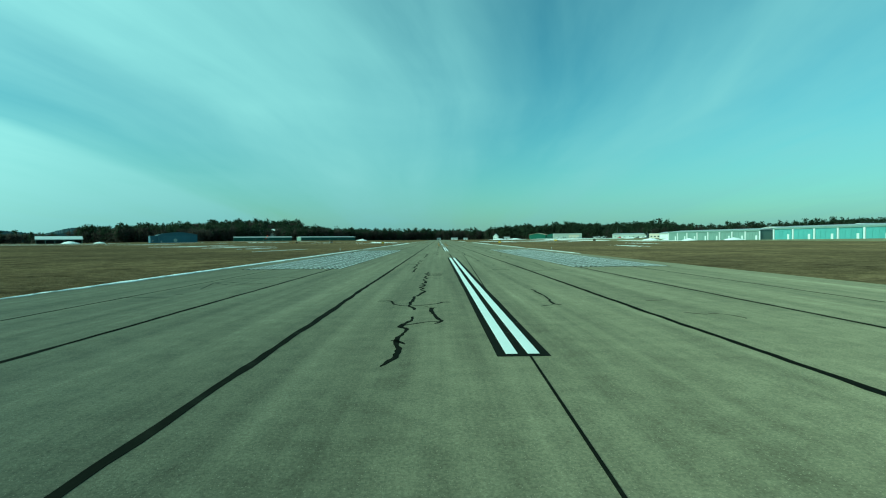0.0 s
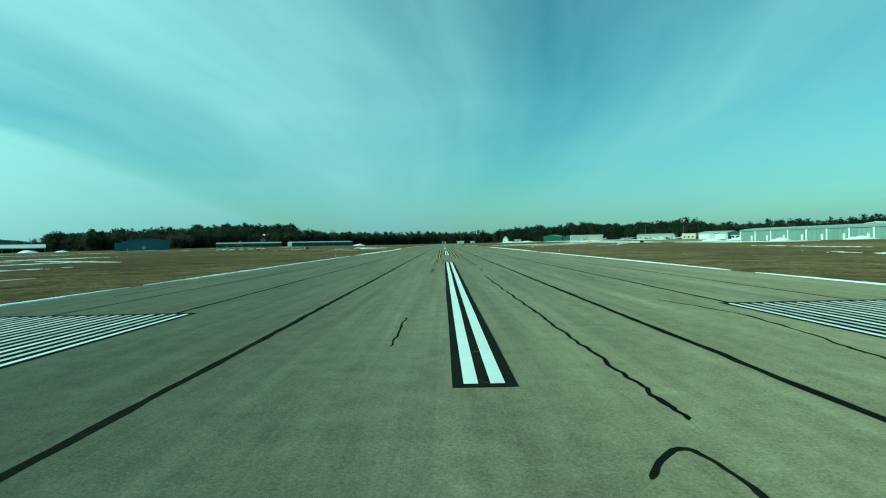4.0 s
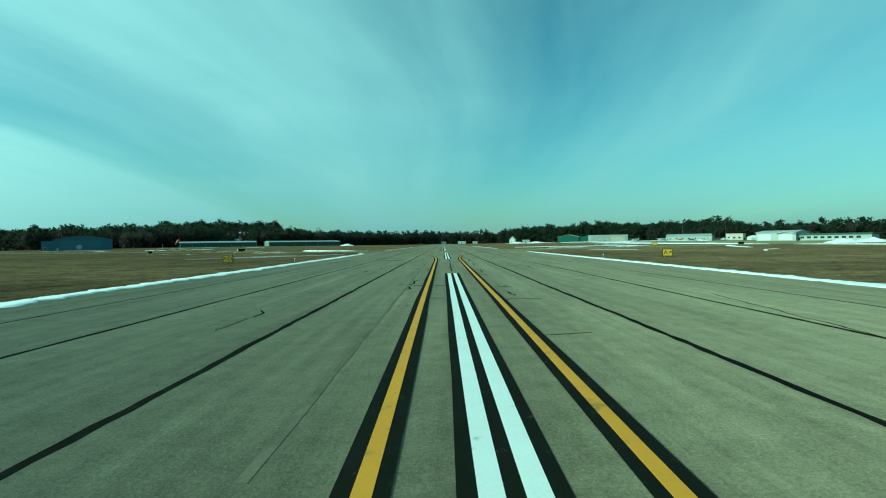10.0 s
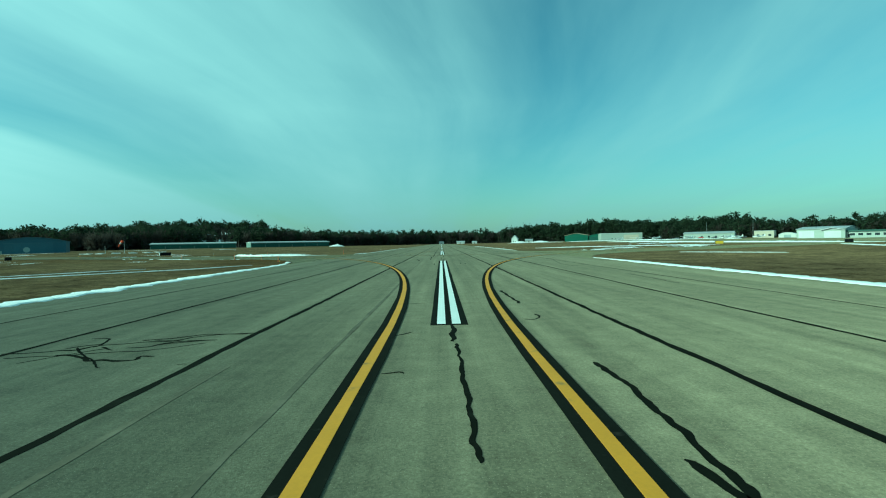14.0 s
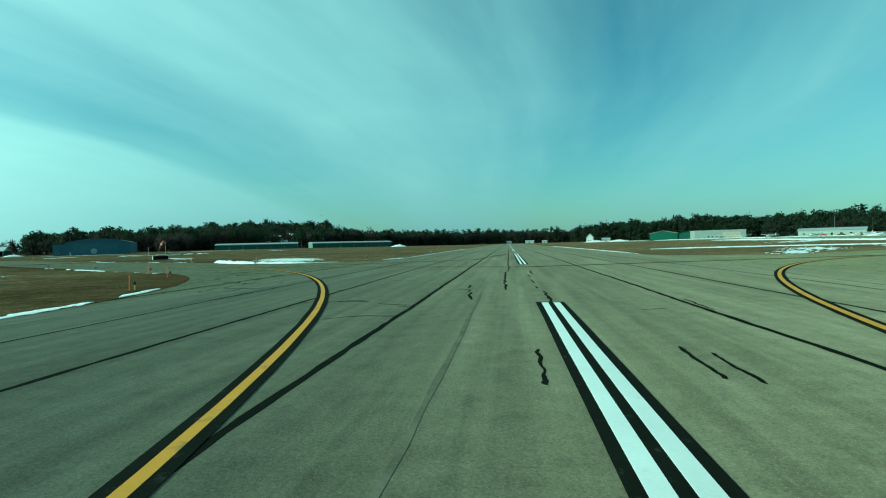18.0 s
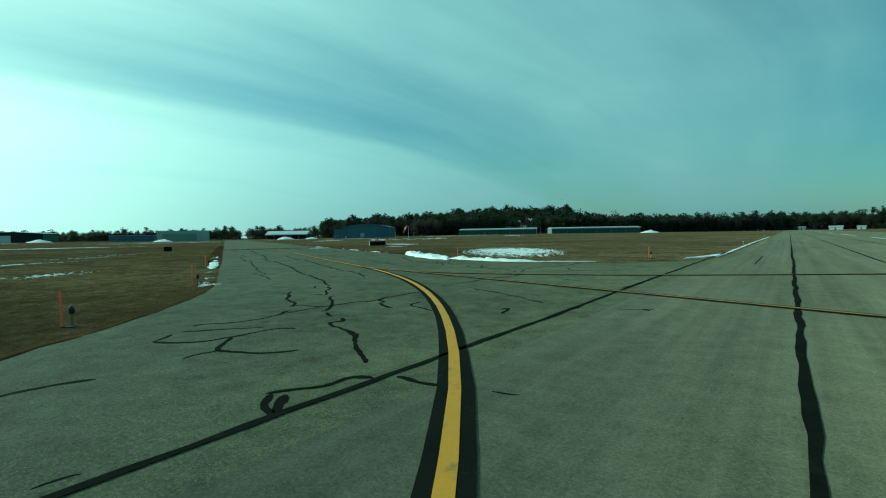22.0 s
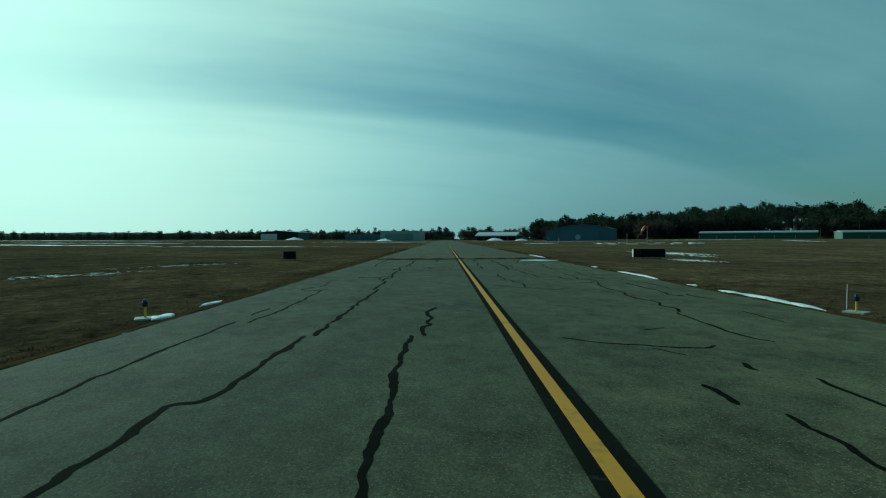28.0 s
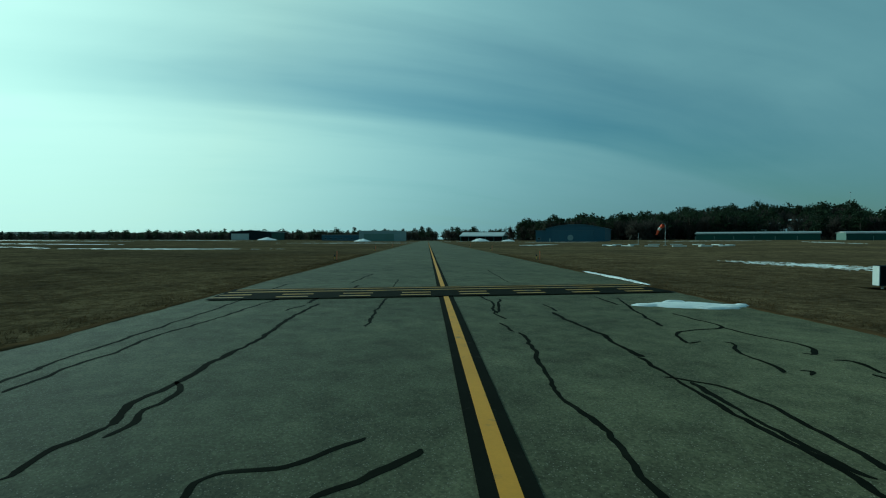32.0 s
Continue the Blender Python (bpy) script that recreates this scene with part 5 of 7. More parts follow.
def car(m, paint, label):
    s = empty("car", m, label, "car", "parked cars")
    prof = [(-2.2, 0.45), (-2.2, 0.95), (-1.9, 1.0), (-1.3, 1.5), (0.4, 1.52), (1.1, 1.02), (2.1, 0.85), (2.2, 0.45)]
    part("body", prism(prof, -0.85, 0.85), paint, s)
    part("window", prism([(-1.55, 1.05), (-1.2, 1.44), (0.35, 1.46), (0.95, 1.05)], -0.86, 0.86), DARK_GLASS, s)
    for x in (-1.35, 1.35):
        for y in (-0.78, 0.78):
            w = lathe([(0.2, -0.1), (0.33, -0.09), (0.33, 0.09), (0.2, 0.1)], 14)
            bmesh.ops.transform(w, matrix=Matrix.Translation((x, y, 0.33)) @ Matrix.Rotation(radians(90), 4, "X"), verts=w.verts)
            part("wheel", w, RUBBER, s)
    return s


car_a = car(facing(232.0, 540.0, 130), CAR_DARK, "dark car parked beside the white buildings")
for x, y, a in ((240, 530, 128), (247, 524, 130), (255, 500, 40), (210, 560, 130)):
    copy_thing(car_a, facing(x, y, a))
car(facing(225.0, 548.0, 130), CAR_RED, "red car parked beside the white buildings")
car(facing(236.0, 535.0, 130), AIRCRAFT_WHITE, "white car parked beside the white buildings")
# ---- old snow ----


def snow_bank(pts, half, height, seed, label="ploughed ridge of old snow along the pavement edge", material=SNOW):
    """A lumpy ridge along a line of places."""
    v, f = [], []
    path = []
    for (x0, y0), (x1, y1) in zip(pts, pts[1:]):
        n = max(2, int(math.hypot(x1 - x0, y1 - y0) / 0.22))
        path += [(x0 + (x1 - x0) * k / n, y0 + (y1 - y0) * k / n) for k in range(n)]
    path.append(pts[-1])
    m = len(path)
    cols = 13
    for i, (x, y) in enumerate(path):
        a, b = path[max(0, i - 1)], path[min(m - 1, i + 1)]
        d = Vector((b[0] - a[0], b[1] - a[1])).normalized()
        s = Vector((-d.y, d.x))
        u = i / (m - 1)
        taper = min(1, 6 * u, 6 * (1 - u)) ** 0.6
        w = half * taper * (0.6 + 0.9 * abs(noise.noise((i * 0.08, seed, 0))) + 0.35 * noise.noise((i * 0.33, seed, 2)) + 0.25 * noise.noise((i * 1.1, seed, 4)))
        x, y = x + s.x * half * 0.4 * noise.noise((i * 0.19, seed, 6)), y + s.y * half * 0.4 * noise.noise((i * 0.19, seed, 6))
        for c in range(cols):
            q = 2 * c / (cols - 1) - 1
            off = s * w * q
            px, py = x + off.x, y + off.y
            hh = height * 0.62 * taper * (1 - q ** 4) * (0.55 + 0.8 * abs(noise.noise((px * 0.9, py * 0.9, seed))) + 0.5 * noise.noise((px * 2.7, py * 2.7, seed)) + 0.4 * noise.noise((px * 6.1, py * 6.1, seed)))
            v.append((px, py, max(ground_z(px, py), 0.0 if abs(px) < EDGE else -9) + 0.02 + max(-0.06 if abs(q) == 1 else 0.0, hh) - (0.08 if abs(q) == 1 else 0)))
    for i in range(m - 1):
        for c in range(cols - 1):
            k = i * cols + c
            f.append((k, k + 1, k + cols + 1, k + cols))
    return tagged(mesh_part("snow_bank" if material == SNOW else "turf_lip", v, f, material, smooth=True), label, *(("snow bank", "snow banks") if material == SNOW else ("turf", "turf lips")))


def snow_patch(cx, cy, rx, ry, deg, count, seed, height=0.04, size=(0.02, 0.13), label="thin broken patch of old snow on dry grass", lift=0.03):
    """Many small flat drifts gathered in an oval."""
    rnd = random.Random(seed)
    v, f = [], []
    ca, sa = math.cos(radians(deg)), math.sin(radians(deg))
    for _ in range(count):
        r, t = rnd.random() ** 0.6, rnd.uniform(0, 6.283)
        ox, oy = rx * r * math.cos(t), ry * r * math.sin(t)
        px, py = cx + ox * ca - oy * sa, cy + ox * sa + oy * ca
        a = rx * rnd.uniform(*size) * (1.15 - r)
        b = ry * rnd.uniform(*size) * (1.15 - r)
        k = len(v)
        z = ground_z(px, py) + lift
        v.append((px, py, z + height))
        ns = 14
        for ring, hh in ((0.6, 0.8), (1.0, 0.0)):
            for j in range(ns):
                g = 6.283 * j / ns
                w = ring * (1 + 0.4 * noise.noise((px + math.cos(g), py + math.sin(g), seed)) + rnd.uniform(-0.16, 0.16))
                lx, ly = a * w * math.cos(g), b * w * math.sin(g)
                v.append((px + lx * ca - ly * sa, py + lx * sa + ly * ca, z + (height * hh if ring < 1 else -0.02)))
        for j in range(ns):
            j2 = (j + 1) % ns
            f.append((k, k + 1 + j, k + 1 + j2))
            f.append((k + 1 + j, k + 1 + ns + j, k + 1 + ns + j2, k + 1 + j2))
    return tagged(mesh_part("snow_patch", v, f, SNOW, smooth=True), label, "snow patch", "snow patches", "stuff")


def snow_pile(cx, cy, r, h, seed):
    v, f = [(cx, cy, ground_z(cx, cy) + h)], []
    ns, nr = 28, 9
    for i in range(1, nr + 1):
        u = i / nr
        for j in range(ns):
            g = 6.283 * j / ns
            rr = r * u * (1 + 0.25 * noise.noise((math.cos(g) * 1.5, math.sin(g) * 1.5, seed)))
            x, y = cx + rr * math.cos(g), cy + rr * math.sin(g)
            z = ground_z(x, y) + h * (1 - u) ** 0.85 * (1 + 0.5 * noise.noise((x * 0.5, y * 0.5, seed))) - (0.15 if i == nr else 0)
            v.append((x, y, z))
    for j in range(ns):
        f.append((0, 1 + j, 1 + (j + 1) % ns))
    for i in range(nr - 1):
        for j in range(ns):
            a = 1 + i * ns
            f.append((a + j, a + ns + j, a + ns + (j + 1) % ns, a + (j + 1) % ns))
    return tagged(mesh_part("snow_mound", v, f, SNOW, smooth=True), "tall mound of ploughed snow at the apron's edge", "snow mound", "snow mounds")


E2 = EDGE + 0.35
snow_bank([(-E2 + 0.3, -30), (-E2 + 0.5, 10), (-E2 + 0.4, 40)], 0.5, 0.04, 1)
snow_bank([(-E2 + 0.4, 41), (-E2 + 0.3, 70), (-E2 + 0.5, 92)], 0.45, 0.05, 2)
snow_bank([(-E2 + 0.5, 94), (-E2 + 0.7, 125), (-E2 + 0.4, 160), (-E2 - 0.1, 184)], 0.95, 0.06, 3)
snow_bank([(E2, 10), (E2, 42)], 0.28, 0.05, 4)
snow_bank([(E2, 44), (E2 + 0.1, 78), (E2, 95)], 0.3, 0.06, 5)
snow_bank([(E2 + 0.2, 97), (E2 + 0.3, 130), (E2 + 0.4, 165), (E2 + 0.5, 186)], 0.58, 0.1, 6)
snow_bank([(E2 + 0.3, 232), (E2 + 0.5, 300), (E2 + 0.4, 360)], 0.3, 0.06, 7)
snow_bank([(-E2 - 0.1, 229), (-E2 - 0.2, 260), (-E2, 330)], 0.18, 0.04, 8)
# the heavy ridge in the corner between taxiway and runway
snow_bank([tuple(taxi(3.9, 7.7)), tuple(taxi(1.2, 8.3)), tuple(taxi(-1.7, 9.1)), tuple(taxi(-3.6, 10.4))], 0.4, 0.3, 29)
snow_bank([tuple(taxi(14.2, 8.35)), tuple(taxi(9.4, 7.5)), tuple(taxi(5.5, 7.1)), tuple(taxi(2.0, 6.8))], 0.72, 0.6, 9, "thick ploughed ridge of snow in the taxiway corner")
snow_bank([(-27.5, 220.6), (-23.5, 220.9), (-20.5, 222.0)], 0.14, 0.05, 10)
snow_bank([(-16.6, 226.3), (-15.5, 229.5), (-15.1, 233.0)], 0.32, 0.12, 17)
snow_bank([(-31, 164), (-26.5, 169.5), (-21.0, 175.5), (-18.2, 182)], 0.3, 0.04, 18, "thin streak of old snow on the grass")
snow_bank([(-36, 160), (-31, 170), (-26.0, 178)], 0.2, 0.03, 19, "thin streak of old snow on the grass")
for s0, s1, w, sd in ((3.3, 12.0, 0.4, 11), (13.2, 14.4, 0.2, 26), (19.4, 20.2, 0.25, 27), (21.4, 22.6, 0.16, 14)):
    snow_bank([tuple(taxi(s0, TW_L - 0.4)), tuple(taxi((s0 + s1) / 2, TW_L - 0.35)), tuple(taxi(s1, TW_L - 0.4))], w, 0.09, sd)
for s0, s1, n, sd in ((-7.9, -6.5, 26, 15), (-6.3, -5.7, 9, 28), (-4.4, -3.5, 9, 16), (0.0, 0.6, 5, 20)):
    p = taxi((s0 + s1) / 2, TW_L - 0.42)
    snow_patch(p.x, p.y, (s1 - s0) / 2, 0.26, math.degrees(HEAD) + 90, n, sd, 0.02, (0.1, 0.32), "small scraps of old snow at the pavement edge", 0.015)
# scraps along the rounded corner
corner = arc_between((-EDGE - 0.3, on_x(TW_L - 0.3, -EDGE - 0.3)), (0, 1), TD, 18.0, 24)
for i0, i1, w, sd in ((0, 5, 0.5, 12), (6, 9, 0.3, 13)):
    snow_bank([tuple(p) for p in corner[i0:i1 + 1]], w, 0.07, sd)
for s0, s1, w, sd in ((29.3, 34.0, 0.13, 21), (26.3, 27.0, 0.12, 23), (20.5, 25.0, 0.22, 22), (52, 60, 0.2, 24), (37.5, 38.6, 0.2, 25)):
    snow_bank([tuple(taxi(s0, TW_R + 0.3)), tuple(taxi((s0 + s1) / 2, TW_R + 0.4)), tuple(taxi(s1, TW_R + 0.3))], w, 0.08, sd)
# wet slab of ice lying on the taxiway
ice = taxi(46.5, 6.2)
snow_patch(ice.x, ice.y, 1.5, 0.8, 61, 14, 31, 0.05, (0.5, 0.8), "flat slab of melting snow lying on the taxiway")
# broken patches on the grass
for x, y, rx, ry, dg, n, sd in ((-33.5, 236, 11.0, 4.2, -57, 190, 41), (-37, 239, 4, 2, -40, 40, 43), (-70, 262, 5, 1.2, -30, 8, 44), (-76, 267, 7, 2.2, -20, 45, 45),
                                (-63, 252, 3, 1.2, -20, 30, 46), (-42, 202, 2.6, 1.3, 120, 12, 47), (-59, 204, 5, 1.5, 115, 12, 49), (-69, 212, 4, 1.2, 115, 9, 50),
                                (-76, 217, 4, 1.0, 115, 9, 51), (-40, 60, 9, 1.6, 80, 40, 58), (-55, 80, 12, 2.2, 80, 50, 59), (-75, 110, 16, 3.0, 80, 60, 60),
                                (-120, 150, 20, 3.5, 80, 60, 61), (-160, 230, 22, 4, 60, 60, 62), (-190, 190, 26, 4, 70, 60, 63), (-230, 200, 30, 5, 75, 60, 64), (-260, 300, 30, 5, 60, 60, 65),
                                (-170, 330, 20, 4, -60, 60, 66), (-130, 420, 30, 4, -55, 60, 69), (-200, 470, 30, 5, 35, 60, 70),
                                (40, 60, 14, 1.8, 85, 40, 72), (60, 100, 16, 2.0, 85, 40, 73), 
                                (60, 250, 20, 5, 60, 90, 76), (40, 240, 12, 4, 60, 80, 77), (30, 226, 8, 2.5, 55, 70, 78), (90, 330, 40, 6, 50, 90, 79), (120, 390, 50, 7, 45, 90, 80), (150, 430, 50, 7, 40, 90, 81),
                                (110, 230, 18, 2.4, 80, 50, 82), (95, 180, 14, 2.0, 85, 40, 83), (-250, 420, 24, 4, 35, 60, 84), (-330, 420, 30, 5, 35, 60, 85), (-330, 330, 40, 5, 60, 60, 86),
                                (-420, 250, 60, 6, 60, 60, 87), (-330, 180, 50, 5, 70, 60, 88), (-480, 150, 60, 7, 70, 60, 89)):
    near = -90 < x < -20 and y > 180
    snow_patch(x, y, rx * (1.15 if near else 1), ry * (1.15 if near else 1), dg, n * 7 if near else n, sd, 0.006 if near else 0.012, (0.008, 0.115) if near else (0.03, 0.24), lift=0.006 if near else 0.03)
for x, y, r, h, sd in ((131, 251, 5.5, 1.5, 1), (-395, 470, 8, 2.6, 2), (-372, 482, 6, 1.6, 3), (-420, 372, 7, 2.0, 4), (-535, 322, 9, 2.6, 5), (-110, 640, 9, 2.2, 6), (150, 262, 6, 1.6, 7), (128, 200, 4, 1.2, 8), (132, 170, 4.5, 1.3, 9), (205, 470, 6, 1.8, 10), (100, 745, 12, 1.8, 11), (125, 740, 12, 1.6, 12)):
    snow_pile(x, y, r, h, sd)
# snow lying on the open slope of the wooded hill
snow_pile(-291, 700, 26, 12.0, 13)
# long ploughed bands along the far apron and across the far taxiway's verge
APRON_BAND = "long white band of ploughed snow along the apron"
for pts, w, h, sd in (([(104, 150), (104, 200), (105, 238)], 1.2, 0.3, 101), ([(104, 246), (104.5, 300), (105, 360), (106, 440)], 2.6, 0.65, 102), ([(132, 470), (170, 476), (205, 478)], 2.5, 0.8, 103),
                      ([(24, 258), (38, 262), (56, 263), (74, 262)], 3.0, 0.2, 104), ([(31, 198), (34.5, 193), (38, 188)], 0.5, 0.06, 105), ([(64, 194), (72, 214), (84, 236)], 1.0, 0.15, 106),
                      ([(120, 590), (150, 560), (190, 540)], 3.0, 0.8, 107), ([(70, 640), (100, 620), (120, 600)], 3.0, 0.5, 108)):
    snow_bank(pts, w, h, sd, APRON_BAND)
snow_bank([(46, 163), (52, 172), (60, 180)], 0.3, 0.06, 109, "thin streak of old snow on the grass")
# streaks on the grass beside the runway
for pts, w, sd in (([(-67, 96), (-56, 90), (-44, 83)], 0.9, 111), ([(-82, 90), (-74, 93), (-68, 95)], 0.8, 112), ([(-30, 30), (-28, 42), (-26.5, 49)], 0.2, 113)):
    snow_bank(pts, w, 0.05, sd, "thin streak of old snow on the grass")
snow_patch(-28.7, 203.5, 0.9, 0.22, 140, 16, 120, 0.02, (0.1, 0.3), "small scraps of old snow at the pavement edge", 0.02)
# ---- sealed cracks ----


def seal(width, *way):
    """A wandering bead of crack sealer through a few waypoints, swelling and thinning, with small forks."""
    seed = int(abs(way[0][0] * 131 + way[0][1] * 37)) % 9973
    pts, run = [], 0.0
    w = [Vector(p) for p in way]
    for i in range(len(w) - 1):
        p0, p1, p2, p3 = w[max(0, i - 1)], w[i], w[i + 1], w[min(len(w) - 1, i + 2)]
        ln = (p2 - p1).length
        side = Vector((p1.y - p2.y, p2.x - p1.x)) / (ln + 1e-6)
        m1, m2 = (p2 - p0) * 0.5, (p3 - p1) * 0.5
        for m in (m1, m2):
            if m.length > ln:
                m *= ln / m.length
        n = max(3, min(160, int(ln / 0.07)))
        for k in range(n):
            u = k / n
            q = p1 * (1 - 3 * u * u + 2 * u ** 3) + m1 * (u - 2 * u * u + u ** 3) + p2 * (3 * u * u - 2 * u ** 3) + m2 * (u ** 3 - u * u)
            r = run + u * ln
            q = q + side * (0.06 * noise.noise((seed, r * 1.9, 0.3)) + 0.032 * noise.noise((seed + 5, r * 4.3, 1.7)) + 0.014 * noise.noise((seed + 9, r * 7.5, 2.7)))
            pts.append((q.x, q.y))
        run += ln
    pts.append(way[-1])

    def half(u):
        r = u * run
        swell = 0.8 + 0.55 * noise.noise((seed + 2, r * 1.3, 4)) + 0.3 * noise.noise((seed + 3, r * 4.2, 8))
        end = min(1, 0.3 + 7 * min(r, run - r))
        return width * 0.64 * max(0.4, swell) * end

    v, f = ribbon(pts, half, 0.003, 0.0035, 0.14, seed)
    mid = way[len(way) // 2]
    mesh_part("sealed_crack", v, f, TAR if width > 0.025 else OLD_TAR, runway if abs(mid[0]) < EDGE else taxiway)


seal(0.086, (-1.83, -29.25), (-1.91, -31.11), (-1.74, -32.04))
seal(0.06, (-2.86, -30.28), (-2.50, -30.30), (-2.32, -30.97), (-1.98, -31.29), (-1.71, -31.30), (-1.28, -31.02), (-0.99, -30.65), (-0.82, -30.66))
seal(0.036, (-1.48, -31.42), (-1.21, -31.71))
seal(0.086, (-1.35, -31.71), (-1.30, -32.44), (-1.11, -33.69), (-1.22, -33.96))
seal(0.06, (-1.11, -33.69), (-1.35, -33.68), (-1.62, -33.89), (-1.92, -34.24))
seal(0.086, (-1.71, -33.04), (-1.72, -33.57), (-1.85, -33.88), (-1.93, -34.30), (-1.78, -34.51), (-1.86, -35.59), (-1.77, -36.56), (-1.84, -36.94), (-1.94, -37.22))
seal(0.06, (-1.96, -35.59), (-1.87, -35.56), (-1.70, -35.85))
seal(0.036, (-9.68, -26.52), (-10.32, -23.71), (-9.02, -24.34), (-8.21, -24.70))
seal(0.036, (-10.21, -24.25), (-9.07, -25.00), (-8.24, -24.41))
seal(0.036, (-11.02, -28.95), (-10.11, -29.01), (-9.20, -29.14))
seal(0.036, (-9.66, -28.30), (-9.42, -28.12))
seal(0.06, (2.02, -27.56), (2.03, -29.95), (1.89, -31.19), (2.06, -31.32))
seal(0.036, (1.47, -31.57), (1.85, -31.30))
seal(0.036, (4.55, -30.68), (5.21, -30.58))
seal(0.036, (4.49, -32.83), (4.85, -33.13))
seal(0.036, (4.94, -33.02), (5.28, -33.15), (5.36, -33.69))
seal(0.086, (-2.61, -10.73), (-2.56, -12.35))
seal(0.086, (-2.54, -13.22), (-2.63, -14.33), (-2.44, -15.57), (-2.50, -16.40), (-2.45, -17.80), (-2.52, -18.28), (-2.51, -18.69))
seal(0.086, (-1.57, -18.80), (-1.68, -18.97), (-1.67, -19.39), (-1.73, -19.61), (-1.84, -19.87), (-1.73, -20.15), (-1.70, -20.39), (-1.60, -20.66), (-1.62, -21.07), (-1.68, -21.24))
seal(0.086, (-1.66, -19.64), (-1.57, -19.88), (-1.59, -20.11), (-1.69, -20.24))
seal(0.036, (-1.60, -19.65), (-1.26, -19.63), (-0.94, -19.56))
seal(0.06, (-1.32, -20.54), (-1.13, -20.52), (-0.90, -20.36))
seal(0.06, (-1.55, -20.76), (-1.34, -20.73), (-1.09, -20.75))
seal(0.06, (-1.51, -21.20), (-1.13, -21.06), (-1.02, -20.83))
seal(0.036, (2.06, -1.72), (2.02, -7.06))
seal(0.036, (1.56, -13.38), (1.95, -13.41), (2.44, -13.09))
seal(0.036, (1.92, -11.49), (2.02, -11.95))
seal(0.06, (1.87, -16.85), (2.03, -17.13), (2.50, -17.08), (2.75, -17.21), (2.72, -17.53))
seal(0.036, (5.69, -7.45), (5.63, -10.08), (5.43, -13.48), (5.28, -14.78), (5.41, -15.60), (5.45, -16.38), (5.33, -17.23), (5.53, -17.83))
seal(0.06, (3.74, -18.20), (4.23, -18.17), (5.11, -17.68), (5.53, -17.77))
seal(0.086, (-2.60, -5.26), (-2.61, -5.88), (-2.45, -6.51), (-2.46, -6.98), (-2.65, -7.31), (-2.68, -7.61), (-2.63, -8.39))
seal(0.086, (-2.54, 2.08), (-2.38, 0.49))
seal(0.086, (-2.92, -4.44), (-2.67, -4.51), (-2.51, -4.65), (-2.34, -4.91), (-2.37, -5.03))
seal(0.086, (-2.60, -5.14), (-2.65, -5.25), (-2.65, -5.38))
seal(0.086, (0.12, 11.91), (0.20, 5.52))
seal(0.086, (0.14, 4.50), (0.18, -0.13))
seal(0.06, (2.03, 13.50), (1.81, 8.71), (1.90, 5.60), (1.92, 3.23), (2.02, 2.15), (1.99, 0.85), (1.91, 0.16), (2.02, -0.51), (1.94, -1.45))
seal(0.036, (1.09, -0.67), (1.34, -0.69), (1.72, -0.53))
seal(0.036, (-127.92, -4296.76), (1.73, 13.55))
seal(0.036, (7.45, 27.49), (6.10, 10.94), (5.27, 5.48), (5.53, 3.92), (5.50, 1.99), (5.34, 0.71), (5.44, -0.12), (5.37, -1.67), (5.28, -2.07))
seal(0.036, (5.38, 2.00), (6.16, 2.44))
seal(0.036, (5.10, 0.92), (5.39, 0.70))
seal(0.036, (3.68, -2.13), (4.16, -2.07), (4.63, -2.13))
seal(0.036, (5.42, -2.17), (5.50, -2.33))
seal(0.06, (-1.17, 19.60), (-1.17, 18.27), (-1.33, 17.68), (-1.15, 17.04))
seal(0.036, (-1.25, 29.70), (-1.29, 26.60))
seal(0.06, (-1.32, 12.97), (-1.18, 12.70), (-1.19, 12.51))
seal(0.06, (-1.97, 12.35), (-1.66, 12.12))
seal(0.06, (-1.76, 12.01), (-1.38, 11.99), (-1.05, 11.87), (-0.40, 11.54))
seal(0.06, (-0.66, 11.64), (-0.77, 11.40), (-0.89, 11.26))
seal(0.086, (-3.74, 11.19), (-3.59, 11.25), (-2.54, 11.09), (-2.45, 11.13), (-2.31, 11.30), (-1.23, 11.67))
seal(0.086, (-2.47, 11.06), (-2.43, 10.75), (-2.45, 10.35), (-2.34, 10.13), (-2.45, 9.98))
seal(0.086, (-1.26, 10.98), (-1.25, 10.70), (-1.16, 10.49), (-1.14, 10.25), (-1.18, 9.97))
seal(0.06, (1.73, 42.87), (1.95, 23.09))
seal(0.06, (1.10, 22.00), (1.67, 22.42), (1.74, 20.71), (1.32, 19.28))
seal(0.086, (2.02, 19.77), (2.20, 19.17), (1.94, 17.32), (1.92, 15.37), (1.85, 14.64))
seal(0.036, (2.10, 18.36), (2.64, 18.29))
seal(0.086, (1.57, 14.67), (1.95, 14.13), (2.26, 14.39))
seal(0.06, (1.86, 14.30), (1.88, 13.83))
seal(0.06, (5.69, 32.14), (6.29, 29.08), (5.47, 23.08), (5.34, 20.61), (5.49, 19.66), (5.43, 17.77), (5.28, 16.59), (5.44, 15.90), (5.22, 14.92), (5.29, 14.35), (5.30, 12.71))
seal(0.036, (6.49, 42.84), (6.38, 39.96))
seal(0.036, (-6.77, 18.73), (-6.03, 18.83))
seal(0.086, (-1.16, 49.92), (-1.06, 49.37), (-1.13, 48.84), (-1.03, 48.09), (-1.15, 47.27), (-0.95, 47.00), (-0.81, 46.69), (-0.88, 46.58))
seal(0.036, (-1.16, 49.92), (-0.83, 49.95))
seal(0.036, (-1.19, 58.66), (-1.02, 56.84))
seal(0.06, (2.10, 49.77), (2.00, 48.91), (2.03, 48.51), (1.98, 47.77), (2.07, 47.61))
